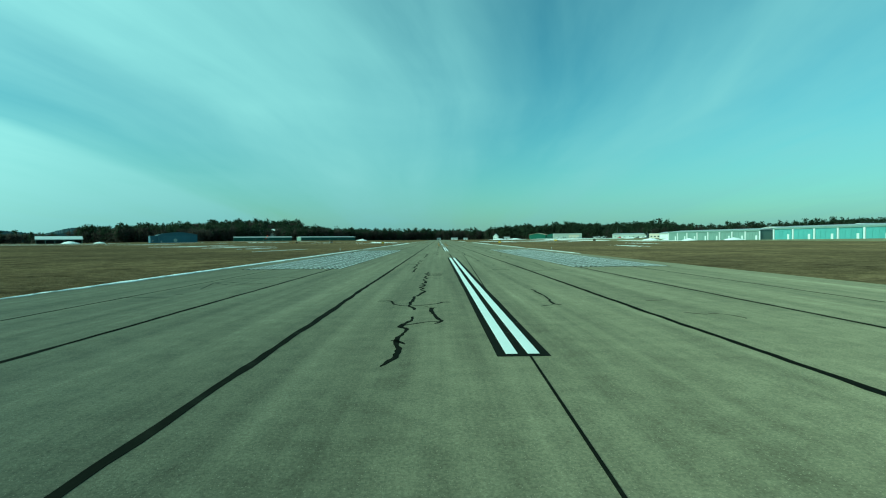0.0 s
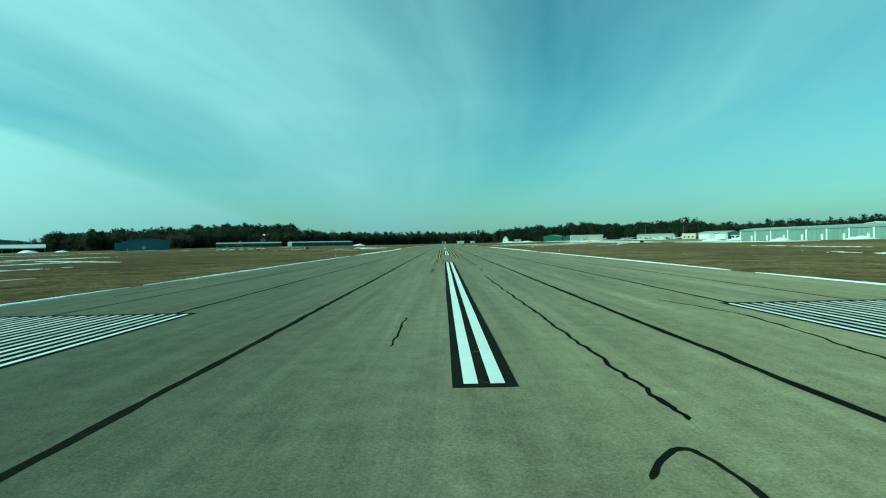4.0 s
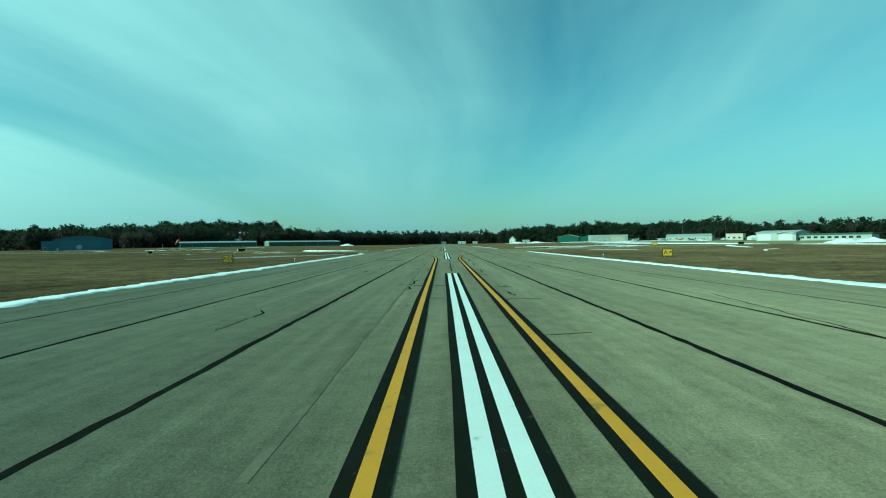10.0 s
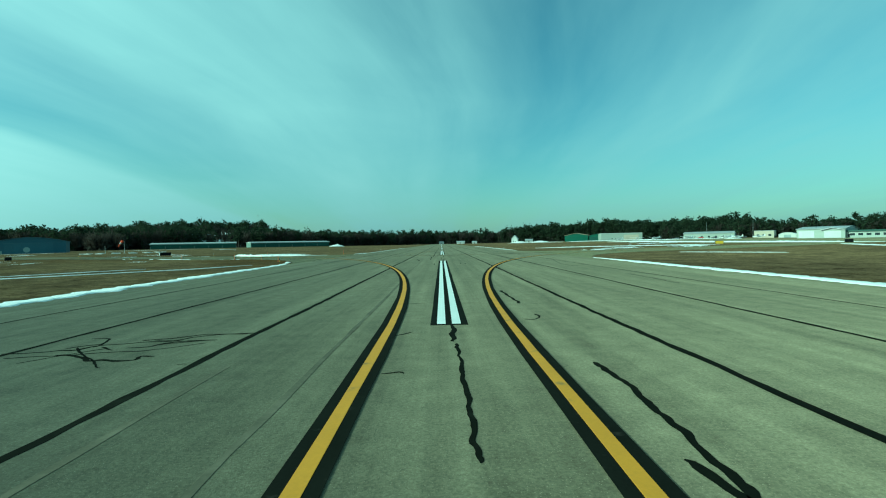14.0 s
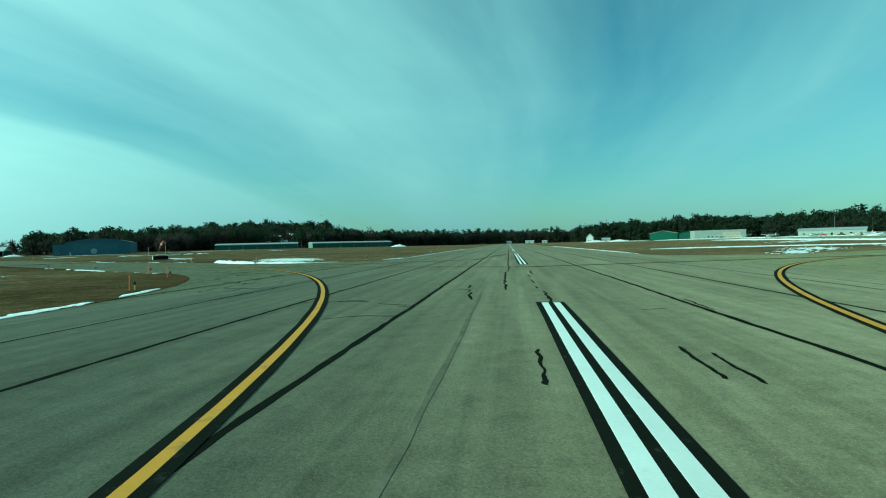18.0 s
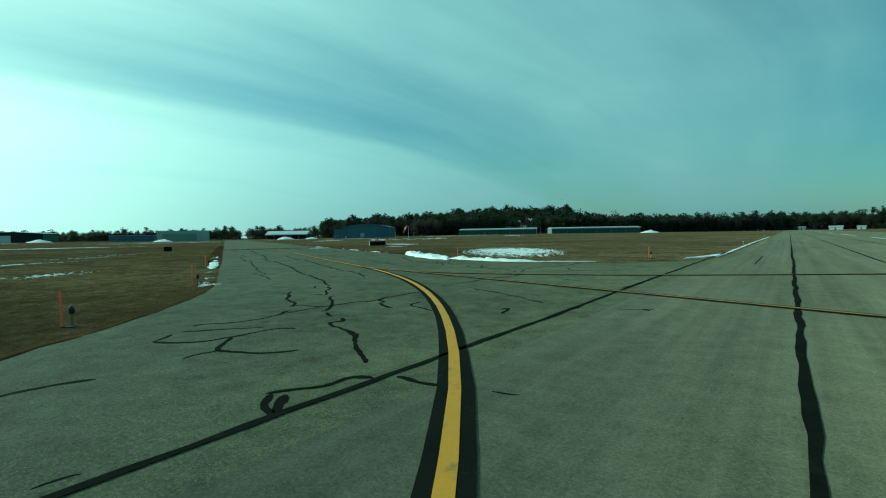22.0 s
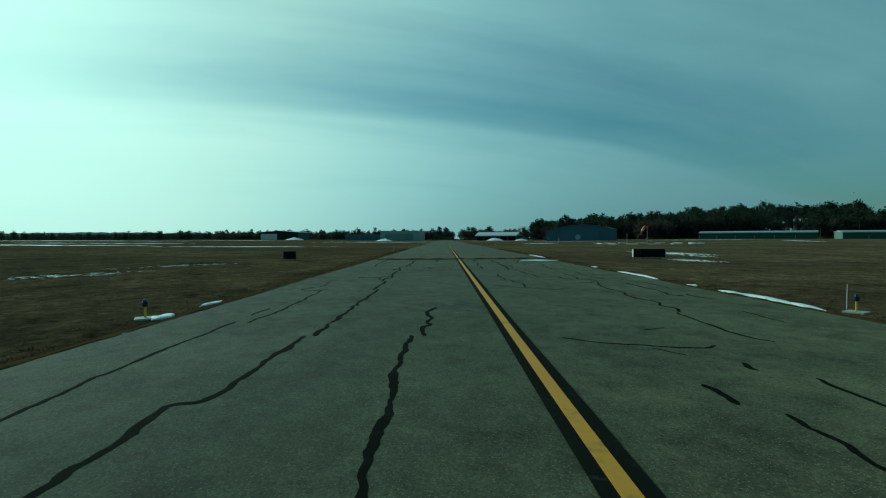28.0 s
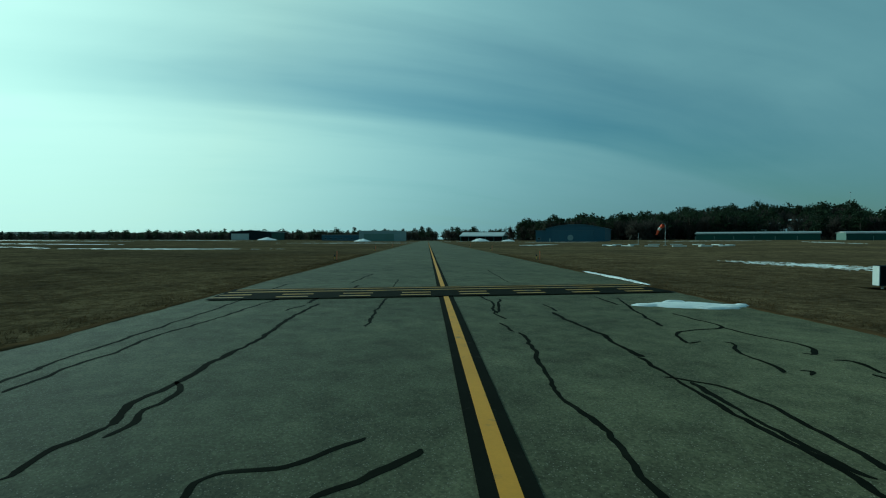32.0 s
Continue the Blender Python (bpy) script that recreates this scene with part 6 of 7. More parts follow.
seal(0.036, (-10.09, 56.28), (-9.21, 56.46), (-8.84, 56.36))
seal(0.036, (-9.14, 51.49), (-8.92, 52.15))
seal(0.036, (4.89, 49.93), (5.12, 48.37))
seal(0.06, (-0.59, 70.76), (-0.96, 68.13))
seal(0.036, (-0.93, 62.91), (-0.31, 62.81))
seal(0.036, (-1.00, 59.14), (-0.28, 58.81))
seal(0.06, (-1.13, 56.63), (-1.12, 56.05), (-0.97, 55.61), (-1.11, 55.06), (-1.15, 54.49), (-1.00, 54.25))
seal(0.06, (2.11, 67.83), (1.93, 63.08), (2.09, 61.61), (1.95, 59.43), (2.09, 55.29))
seal(0.036, (1.16, 62.58), (1.93, 63.08))
seal(0.036, (5.75, 67.25), (5.29, 63.02), (5.39, 61.26), (5.55, 59.76), (5.62, 57.89))
seal(0.036, (3.97, 56.79), (3.87, 54.92), (3.91, 54.50))
seal(0.06, (-8.76, 56.37), (-8.38, 56.53), (-7.56, 56.57))
seal(0.036, (-13.42, 66.14), (-11.73, 66.47))
seal(0.086, (-0.75, 67.85), (-0.90, 67.46), (-0.96, 67.10), (-0.90, 66.89), (-1.03, 66.24), (-1.00, 65.90), (-1.09, 65.16), (-0.89, 64.71), (-1.00, 64.56), (-1.08, 64.34), (-1.00, 63.96))
seal(0.036, (-1.39, 71.61), (-0.87, 71.65), (-0.61, 72.23), (-0.33, 72.48))
seal(0.036, (-0.46, 75.47), (-0.06, 75.72))
seal(0.036, (0.27, 81.32), (0.25, 78.42))
seal(0.06, (2.06, 80.46), (2.03, 77.16), (1.93, 74.10), (1.96, 72.45), (1.93, 69.85), (1.95, 69.05), (2.04, 68.59), (2.03, 68.06))
seal(0.036, (5.87, 79.90), (5.78, 77.60), (5.76, 75.30), (5.52, 72.80), (5.55, 71.84), (5.49, 70.88), (5.60, 70.31), (5.46, 69.33), (5.41, 68.61), (5.63, 67.87), (5.37, 67.48), (5.33, 67.32))
seal(0.036, (5.41, 70.74), (6.42, 70.45))
seal(0.036, (8.83, 78.90), (9.47, 79.29))
seal(0.036, (-6.97, 73.52), (-5.76, 73.40), (-4.73, 73.51), (-3.92, 73.33))
seal(0.036, (-7.46, 70.20), (-7.37, 71.03))
seal(0.036, (-13.31, 74.13), (-12.47, 74.40))
seal(0.086, (-1.81, 78.95), (-1.76, 78.49), (-1.85, 78.36), (-1.69, 78.05), (-1.67, 76.72))
seal(0.06, (-1.87, 77.18), (-1.74, 77.25), (-1.65, 77.41))
seal(0.06, (-1.56, 77.63), (-1.50, 77.65))
seal(0.06, (0.21, 85.05), (0.13, 81.52))
seal(0.06, (1.98, 91.32), (1.99, 85.68), (1.97, 84.05), (1.89, 83.00), (1.98, 82.13), (1.99, 80.69))
seal(0.036, (1.95, 80.80), (2.33, 80.89))
seal(0.036, (8.23, 109.83), (6.82, 99.67))
seal(0.036, (6.72, 98.96), (6.37, 96.45), (6.32, 95.84))
seal(0.036, (6.27, 95.24), (5.90, 90.78), (5.64, 85.76), (5.55, 83.26), (5.57, 82.44), (5.36, 81.43), (5.57, 80.99), (5.52, 80.43), (5.55, 80.03))
seal(0.036, (5.45, 84.01), (5.96, 84.55))
seal(0.036, (3.76, 83.54), (4.34, 83.64), (4.82, 83.46))
seal(0.22, (8.74, 85.05), (9.04, 85.12), (9.09, 84.82))
seal(0.036, (4.86, 80.16), (5.39, 80.13))
seal(0.06, (3.91, 79.10), (4.27, 79.14), (4.67, 79.07))
seal(0.036, (-7.39, 84.02), (-6.73, 84.19), (-5.88, 84.28), (-5.18, 84.46))
seal(0.036, (-2.89, 91.61), (-2.40, 91.70), (-1.85, 91.40))
seal(0.086, (-3.64, 91.22), (-2.62, 91.16), (-2.47, 91.08))
seal(0.086, (-2.00, 91.05), (-1.87, 91.11), (-1.56, 91.11), (-1.30, 91.03))
seal(0.036, (-5.09, 104.36), (-5.05, 105.73), (-5.09, 105.97))
seal(0.036, (-11.78, 101.82), (-11.81, 102.74), (-10.90, 103.50))
seal(0.036, (1.48, 103.40), (2.45, 103.60))
seal(0.036, (5.46, 100.70), (5.36, 98.17), (5.44, 97.30), (5.40, 96.40), (5.55, 95.65), (5.60, 95.14), (5.48, 94.49), (5.51, 94.12))
seal(0.036, (5.54, 95.51), (6.34, 95.59))
seal(0.036, (5.87, 99.34), (7.09, 99.30))
seal(0.06, (-4.99, 106.11), (-4.98, 106.36), (-5.04, 106.73), (-5.14, 107.02), (-5.41, 107.47))
seal(0.06, (-1.38, 108.00), (-1.46, 107.79))
seal(0.036, (-1.70, 107.81), (-1.61, 107.92))
seal(0.036, (-1.83, 111.96), (-0.99, 111.80))
seal(0.036, (-5.72, 111.67), (-5.24, 111.84), (-4.55, 111.70))
seal(0.036, (-4.74, 112.18), (-4.20, 112.13), (-3.86, 112.50))
seal(0.036, (-6.89, 110.55), (-6.29, 110.86))
seal(0.036, (-0.81, 109.62), (-0.21, 109.58))
seal(0.06, (1.74, 113.29), (2.05, 113.05), (2.29, 113.32))
seal(0.036, (1.95, 113.06), (2.20, 113.77))
seal(0.06, (1.91, 111.36), (1.91, 110.67), (1.98, 110.07))
seal(0.06, (1.48, 108.90), (1.80, 109.23), (2.24, 109.10), (2.59, 109.07))
seal(0.036, (1.39, 108.91), (1.45, 108.50))
seal(0.036, (9.52, 118.82), (9.53, 117.30))
seal(0.086, (-1.44, 117.22), (-1.68, 116.81), (-1.67, 115.15), (-1.77, 114.77), (-1.66, 114.45), (-1.46, 114.29), (-1.25, 114.28))
seal(0.06, (-1.77, 114.77), (-2.31, 114.65), (-2.31, 114.53))
seal(0.086, (-1.71, 114.21), (-1.74, 113.75), (-1.71, 113.34), (-1.77, 113.27), (-1.66, 112.99), (-1.66, 112.75), (-1.87, 112.39), (-1.95, 112.36))
seal(0.086, (-1.84, 112.34), (-1.79, 111.97))
seal(0.06, (-1.74, 114.07), (-1.48, 114.08), (-1.25, 114.23))
seal(0.086, (-0.82, 114.30), (-0.58, 114.12), (-0.19, 114.02))
seal(0.06, (-0.76, 113.30), (-0.71, 113.46), (-0.63, 113.49))
seal(0.06, (1.96, 125.06), (1.94, 123.96), (1.98, 122.75))
seal(0.06, (1.56, 122.13), (1.97, 122.48))
seal(0.06, (1.50, 120.98), (1.91, 120.43), (2.01, 119.78))
seal(0.06, (0.21, 133.33), (0.20, 132.13))
seal(0.036, (5.78, 118.51), (6.20, 118.27), (6.84, 118.35), (7.29, 118.05))
seal(0.036, (5.53, 116.09), (6.06, 116.30), (6.89, 116.33))
seal(0.036, (6.95, 119.76), (7.33, 119.46))
seal(0.06, (-5.98, 125.38), (-5.52, 125.32), (-5.26, 125.41))
seal(0.06, (-5.26, 125.38), (-5.30, 124.91), (-5.27, 124.01))
seal(0.06, (-4.77, 127.63), (-4.83, 128.96))
seal(0.036, (-3.46, 128.32), (-2.85, 128.34), (-2.35, 128.59))
seal(0.06, (-2.53, 127.77), (-2.20, 127.56), (-2.02, 127.36))
seal(0.06, (-2.16, 127.37), (-2.03, 127.86))
seal(0.06, (-1.37, 126.92), (-1.38, 125.36), (-1.24, 125.28))
seal(0.036, (-1.69, 127.58), (-1.08, 127.72))
seal(0.086, (0.16, 154.30), (0.16, 150.21))
seal(0.086, (0.16, 149.85), (0.16, 147.56))
seal(0.086, (0.17, 136.35), (0.17, 135.25))
seal(0.086, (0.13, 131.85), (0.15, 123.93))
seal(0.06, (2.04, 135.23), (2.09, 133.07), (2.02, 131.26))
seal(0.086, (1.59, 125.36), (1.88, 125.46), (2.20, 125.80), (2.31, 125.71), (2.00, 125.26))
seal(0.036, (4.38, 130.31), (5.32, 130.11))
seal(0.036, (5.64, 132.33), (5.59, 130.08), (5.69, 128.67), (5.45, 126.27), (5.53, 125.71), (5.52, 125.11))
seal(0.036, (-7.24, 143.86), (-6.18, 144.01), (-4.96, 144.31), (-4.38, 144.75))
seal(0.036, (-6.69, 143.47), (-5.98, 144.48))
seal(0.036, (-6.60, 144.58), (-5.11, 143.08))
seal(0.036, (-9.06, 140.95), (-8.46, 140.67))
seal(0.036, (-11.85, 144.10), (-10.88, 143.65))
seal(0.06, (0.23, 144.29), (0.26, 139.78))
seal(0.06, (0.23, 138.92), (0.23, 137.71))
seal(0.06, (0.21, 136.96), (0.20, 136.55))
seal(0.086, (0.21, 135.07), (0.21, 133.69))
seal(0.086, (2.16, 142.84), (2.14, 140.54), (2.03, 139.12), (1.87, 139.77))
seal(0.06, (1.64, 139.17), (1.59, 138.38), (1.76, 137.68), (1.62, 137.21))
seal(0.06, (2.17, 135.44), (2.51, 135.68), (2.91, 135.77))
seal(0.06, (-0.79, 134.83), (-0.63, 134.82), (-0.54, 135.13))
seal(0.06, (-3.90, 132.37), (-3.95, 132.79), (-3.62, 132.86))
seal(0.06, (-3.80, 134.84), (-3.87, 135.94))
seal(0.036, (4.58, 136.70), (5.07, 136.65))
seal(0.06, (-5.77, 145.16), (-5.39, 145.23), (-4.77, 145.62), (-3.83, 145.63))
seal(0.06, (-5.26, 144.61), (-5.17, 144.82), (-4.96, 144.98), (-4.30, 145.06))
seal(0.036, (-5.51, 145.12), (-4.93, 145.03))
seal(0.06, (-0.93, 145.11), (-0.76, 145.23), (-0.62, 145.44))
seal(0.06, (-0.87, 142.45), (-0.63, 142.52), (-0.56, 142.43))
seal(0.086, (0.16, 146.43), (0.17, 144.46))
seal(0.086, (2.09, 153.14), (2.17, 149.48))
seal(0.06, (1.84, 146.76), (2.00, 146.66), (2.20, 146.99), (2.21, 147.46))
seal(0.036, (9.52, 160.35), (9.26, 154.54))
seal(0.036, (-0.99, 149.88), (-0.54, 149.99))
seal(0.06, (-3.76, 163.52), (-3.35, 163.63))
seal(0.036, (-3.30, 162.51), (-3.26, 162.64))
seal(0.036, (-7.25, 169.63), (-6.56, 169.64))
seal(0.06, (3.83, 170.02), (3.88, 168.74), (3.79, 166.74), (3.86, 165.64))
seal(0.06, (2.98, 165.85), (3.27, 166.11))
seal(0.036, (10.85, 183.78), (9.91, 177.45), (9.15, 172.83), (9.05, 170.50), (9.26, 169.29))
seal(0.036, (8.91, 169.80), (9.43, 169.09))
seal(0.06, (7.11, 172.60), (7.12, 172.30))
seal(0.036, (10.34, 171.23), (10.33, 170.09))
seal(0.086, (-2.66, 188.97), (-2.61, 187.75))
seal(0.06, (-0.59, 176.85), (-0.61, 174.88))
seal(0.086, (0.24, 198.12), (0.23, 195.70))
seal(0.06, (1.61, 177.12), (1.59, 175.24))
seal(0.06, (1.95, 176.69), (1.95, 175.06))
seal(0.06, (3.93, 183.52), (3.86, 181.30))
seal(0.036, (13.76, 203.49), (11.75, 191.18), (11.66, 186.57), (11.46, 183.25))
seal(0.036, (-4.16, 171.14), (-4.04, 171.17))
seal(0.06, (-4.97, 182.94), (-4.01, 182.48))
seal(0.06, (-4.27, 182.34), (-3.85, 182.25))
seal(0.06, (-5.53, 179.94), (-5.17, 180.27), (-4.67, 180.47), (-4.20, 180.47), (-3.82, 180.40))
seal(0.086, (-2.38, 185.92), (-2.37, 185.05), (-2.23, 183.79))
seal(0.086, (0.17, 186.09), (0.17, 183.03))
seal(0.036, (2.22, 181.41), (2.46, 181.43), (2.85, 181.54))
seal(0.06, (-7.64, 183.36), (-7.35, 183.36))
seal(0.086, (-6.80, 183.35), (-6.44, 183.45), (-6.06, 183.49), (-5.72, 183.50), (-5.42, 183.42))
seal(0.06, (-6.46, 183.56), (-6.27, 183.61))
seal(0.06, (-6.30, 183.83), (-5.97, 183.76), (-5.64, 183.75))
seal(0.036, (-5.92, 184.19), (-5.87, 184.20))
seal(0.06, (-3.03, 187.28), (-2.50, 186.87), (-2.55, 186.10))
seal(0.086, (-1.24, 197.68), (-1.23, 190.79), (-1.17, 186.79))
seal(0.06, (-0.06, 191.46), (0.04, 189.66))
seal(0.06, (-0.03, 194.88), (0.02, 193.09))
seal(0.06, (-0.03, 187.97), (0.03, 187.19))
seal(0.06, (-4.08, 186.16), (-3.95, 186.04))
seal(0.06, (-13.66, 187.02), (-13.88, 187.30), (-13.91, 187.51), (-13.83, 187.75), (-14.13, 188.72), (-13.89, 188.95), (-13.89, 189.45), (-13.93, 189.93), (-13.55, 190.22))
seal(0.086, (-13.89, 188.95), (-13.15, 188.66), (-12.59, 188.56), (-12.53, 188.70), (-12.60, 188.23), (-12.57, 187.46), (-12.76, 187.30))
seal(0.086, (-12.52, 188.51), (-11.93, 188.63), (-11.23, 188.83))
seal(0.036, (-15.20, 187.79), (-15.38, 188.25), (-15.06, 188.60))
seal(0.036, (-13.55, 186.98), (-13.32, 187.61))
seal(0.036, (-6.82, 194.60), (-6.15, 194.60))
seal(0.036, (-6.87, 191.79), (-6.24, 192.07))
seal(0.06, (-5.08, 210.78), (-5.07, 209.33))
seal(0.06, (-1.06, 205.75), (-1.02, 201.95), (-1.11, 198.04))
seal(0.086, (-7.83, 187.16), (-7.65, 187.42))
seal(0.086, (-13.63, 190.48), (-13.44, 190.81))
seal(0.06, (-13.29, 190.37), (-13.23, 190.48))
seal(0.086, (-13.91, 190.71), (-13.99, 190.89), (-14.00, 191.12), (-14.16, 191.31), (-14.34, 191.44), (-14.70, 191.50), (-14.88, 191.67), (-14.82, 191.90), (-14.96, 192.14), (-15.25, 192.42))
seal(0.086, (-13.89, 191.10), (-13.78, 191.62), (-13.93, 191.78), (-14.16, 191.78), (-14.30, 191.66), (-14.35, 191.51))
seal(0.036, (-13.90, 191.75), (-13.75, 191.95))
seal(0.06, (-15.73, 191.89), (-15.85, 192.22), (-16.10, 193.34))
seal(0.06, (-15.73, 191.89), (-15.42, 191.90), (-15.36, 192.44))
seal(0.086, (-12.35, 191.17), (-12.39, 191.41), (-12.29, 191.70))
seal(0.036, (-13.28, 190.88), (-13.23, 191.07))
seal(0.06, (-17.34, 194.02), (-17.81, 194.73))
seal(0.06, (-6.69, 202.51), (-6.39, 201.87), (-5.48, 202.13), (-4.95, 202.13))
seal(0.086, (-6.12, 205.25), (-6.29, 203.24))
seal(0.06, (-5.12, 215.15), (-4.92, 211.36))
seal(0.06, (-5.13, 208.66), (-5.12, 207.32))
seal(0.086, (-18.06, 194.64), (-18.06, 194.90), (-18.28, 195.24), (-18.39, 195.59), (-18.33, 195.98), (-18.19, 196.29))
seal(0.06, (-20.35, 198.33), (-19.89, 198.78), (-19.40, 199.40))
seal(0.086, (-15.89, 197.12), (-15.79, 197.42), (-15.59, 197.65), (-15.55, 198.05), (-15.33, 198.18))
seal(0.086, (-15.89, 197.12), (-15.53, 196.88), (-15.28, 196.81), (-15.71, 197.23))
seal(0.086, (-15.15, 198.40), (-14.74, 198.35), (-14.50, 198.42))
seal(0.036, (-13.91, 198.51), (-13.61, 198.59))
seal(0.086, (-15.18, 194.08), (-15.13, 194.19), (-15.18, 194.45), (-15.02, 194.26), (-15.13, 194.13))
seal(0.036, (-15.53, 195.05), (-15.49, 195.33))
seal(0.06, (-19.89, 197.65), (-20.20, 198.10))
seal(0.086, (-19.89, 197.65), (-19.40, 197.84), (-19.18, 198.11), (-19.10, 198.38), (-19.08, 199.17), (-18.99, 199.46), (-18.73, 199.61))
seal(0.086, (-19.06, 198.52), (-18.39, 197.95), (-18.10, 197.96), (-17.73, 198.11), (-17.46, 198.36), (-17.29, 198.60))
seal(0.06, (-18.27, 197.36), (-18.36, 197.54), (-18.33, 197.91))
seal(0.06, (-20.65, 198.69), (-20.73, 198.90), (-20.40, 199.35), (-20.28, 199.75), (-20.28, 200.03), (-20.43, 200.28))
seal(0.06, (-19.68, 201.17), (-19.18, 200.88))
seal(0.086, (-18.86, 200.84), (-18.57, 200.58), (-18.63, 200.36), (-18.37, 200.18), (-18.06, 200.13), (-17.42, 199.81), (-16.45, 199.01), (-15.90, 198.62))
seal(0.06, (-18.95, 203.56), (-18.72, 202.98), (-18.16, 202.68), (-17.76, 202.54))
seal(0.06, (-19.31, 206.66), (-18.04, 206.05), (-16.19, 204.88))
seal(0.086, (-16.52, 203.44), (-16.50, 203.69), (-16.25, 203.01))
seal(0.036, (-15.48, 204.47), (-15.04, 204.58))
seal(0.036, (-14.35, 204.80), (-13.99, 204.87), (-13.69, 205.10))
seal(0.086, (-13.91, 205.05), (-13.74, 204.86))
seal(0.06, (-15.37, 208.97), (-15.30, 210.75), (-15.22, 211.48))
seal(0.036, (-21.81, 217.34), (-21.60, 219.52))
seal(0.06, (-12.70, 230.37), (-12.69, 221.68))
seal(0.086, (-23.90, 203.31), (-23.28, 202.77), (-22.18, 201.97), (-21.76, 201.81), (-21.18, 201.36))
seal(0.086, (-21.18, 201.36), (-21.14, 201.60), (-20.62, 201.68), (-20.47, 201.82), (-20.35, 202.75), (-20.19, 202.98), (-20.13, 203.31), (-20.24, 203.81), (-20.27, 204.83), (-20.20, 205.21))
seal(0.06, (-20.55, 201.70), (-20.53, 201.46), (-20.39, 200.80), (-20.47, 200.67))
seal(0.086, (-20.66, 200.90), (-20.63, 200.73), (-20.48, 200.57), (-20.35, 200.27))
seal(0.086, (-21.85, 203.21), (-21.60, 202.92), (-20.65, 202.17), (-19.95, 201.32), (-20.00, 201.28))
seal(0.06, (-22.92, 203.20), (-22.60, 203.31), (-22.25, 203.30), (-23.23, 204.10))
seal(0.086, (-20.14, 203.23), (-19.79, 203.14), (-19.67, 203.02), (-19.66, 202.83), (-19.10, 202.48), (-18.95, 202.42), (-18.88, 202.47))
seal(0.06, (-20.28, 202.97), (-20.13, 202.84), (-20.11, 203.07))
seal(0.06, (-20.72, 206.86), (-20.56, 208.38), (-20.59, 209.61))
seal(0.06, (-23.15, 214.19), (-22.59, 213.86), (-21.48, 213.38), (-21.08, 212.94))
seal(0.036, (-26.77, 224.05), (-23.57, 219.97))
seal(0.086, (-21.47, 214.53), (-21.47, 214.79), (-21.05, 216.97), (-20.63, 218.48), (-20.84, 220.47))
seal(0.06, (-21.29, 214.14), (-20.87, 213.12))
seal(0.06, (-20.66, 209.74), (-20.28, 210.56), (-20.27, 211.66))
seal(0.06, (-20.09, 216.30), (-19.06, 214.65), (-18.43, 215.18), (-17.58, 215.48), (-16.91, 216.05))
seal(0.036, (-18.09, 210.74), (-17.09, 210.29))
seal(0.086, (-24.51, 204.73), (-24.07, 204.40))
seal(0.086, (-23.93, 204.82), (-23.77, 204.67), (-23.55, 204.60), (-23.22, 204.16))
seal(0.086, (-28.83, 207.83), (-25.99, 206.28), (-24.60, 205.31), (-24.13, 205.07))
seal(0.06, (-31.91, 207.64), (-31.26, 207.31), (-30.72, 206.69), (-29.72, 206.28), (-28.41, 205.62))
seal(0.086, (-28.95, 210.34), (-27.06, 209.27), (-26.17, 208.67), (-25.70, 208.21))
seal(0.06, (-42.90, 223.44), (-41.89, 222.78))
seal(0.06, (-40.88, 222.12), (-36.54, 219.28), (-33.46, 217.39))
seal(0.06, (-32.95, 217.08), (-31.00, 215.82))
seal(0.06, (-28.64, 214.27), (-27.27, 213.41))
seal(0.036, (-38.66, 221.94), (-33.66, 218.88))
seal(0.06, (-25.53, 215.78), (-24.55, 214.75), (-23.91, 214.62), (-23.20, 214.36), (-22.58, 214.49), (-21.98, 214.01), (-21.54, 214.07), (-21.39, 214.45))
seal(0.06, (-24.66, 215.97), (-23.75, 214.47))
seal(0.036, (-26.66, 218.84), (-25.33, 217.73))
seal(0.036, (-27.24, 216.51), (-26.25, 216.36))
seal(0.036, (-25.23, 216.93), (-23.48, 216.98))
seal(0.086, (-41.89, 215.04), (-41.46, 214.78), (-35.23, 211.45), (-33.59, 210.51), (-31.01, 208.95), (-30.60, 208.66), (-29.39, 207.98), (-29.09, 207.87), (-28.89, 207.71))
seal(0.06, (-43.53, 214.19), (-37.03, 210.35), (-35.22, 209.46), (-34.47, 208.83), (-32.16, 207.71), (-31.84, 207.06), (-31.42, 206.90))
seal(0.086, (-40.57, 216.69), (-36.66, 214.47), (-33.83, 212.78), (-32.47, 212.09), (-31.34, 211.43), (-29.05, 210.16))
seal(0.06, (-42.48, 221.82), (-38.55, 219.51), (-35.42, 217.78), (-33.54, 216.87), (-31.76, 215.69), (-30.83, 215.34), (-29.93, 214.83), (-29.32, 214.61), (-28.71, 214.16))
seal(0.06, (-35.23, 221.66), (-32.94, 219.65), (-31.13, 217.87), (-30.57, 217.98), (-29.05, 216.91), (-28.40, 216.76), (-27.95, 216.75), (-27.18, 215.91))
seal(0.06, (-30.01, 217.55), (-29.55, 217.44))
seal(0.06, (-29.14, 218.02), (-28.59, 217.31), (-28.24, 217.79), (-27.67, 217.29), (-27.34, 216.66))
seal(0.06, (-29.80, 220.16), (-29.23, 219.86), (-28.68, 219.65), (-27.91, 218.96))
seal(0.036, (-28.67, 218.68), (-28.46, 219.18))
seal(0.036, (-34.74, 221.41), (-33.56, 221.11))
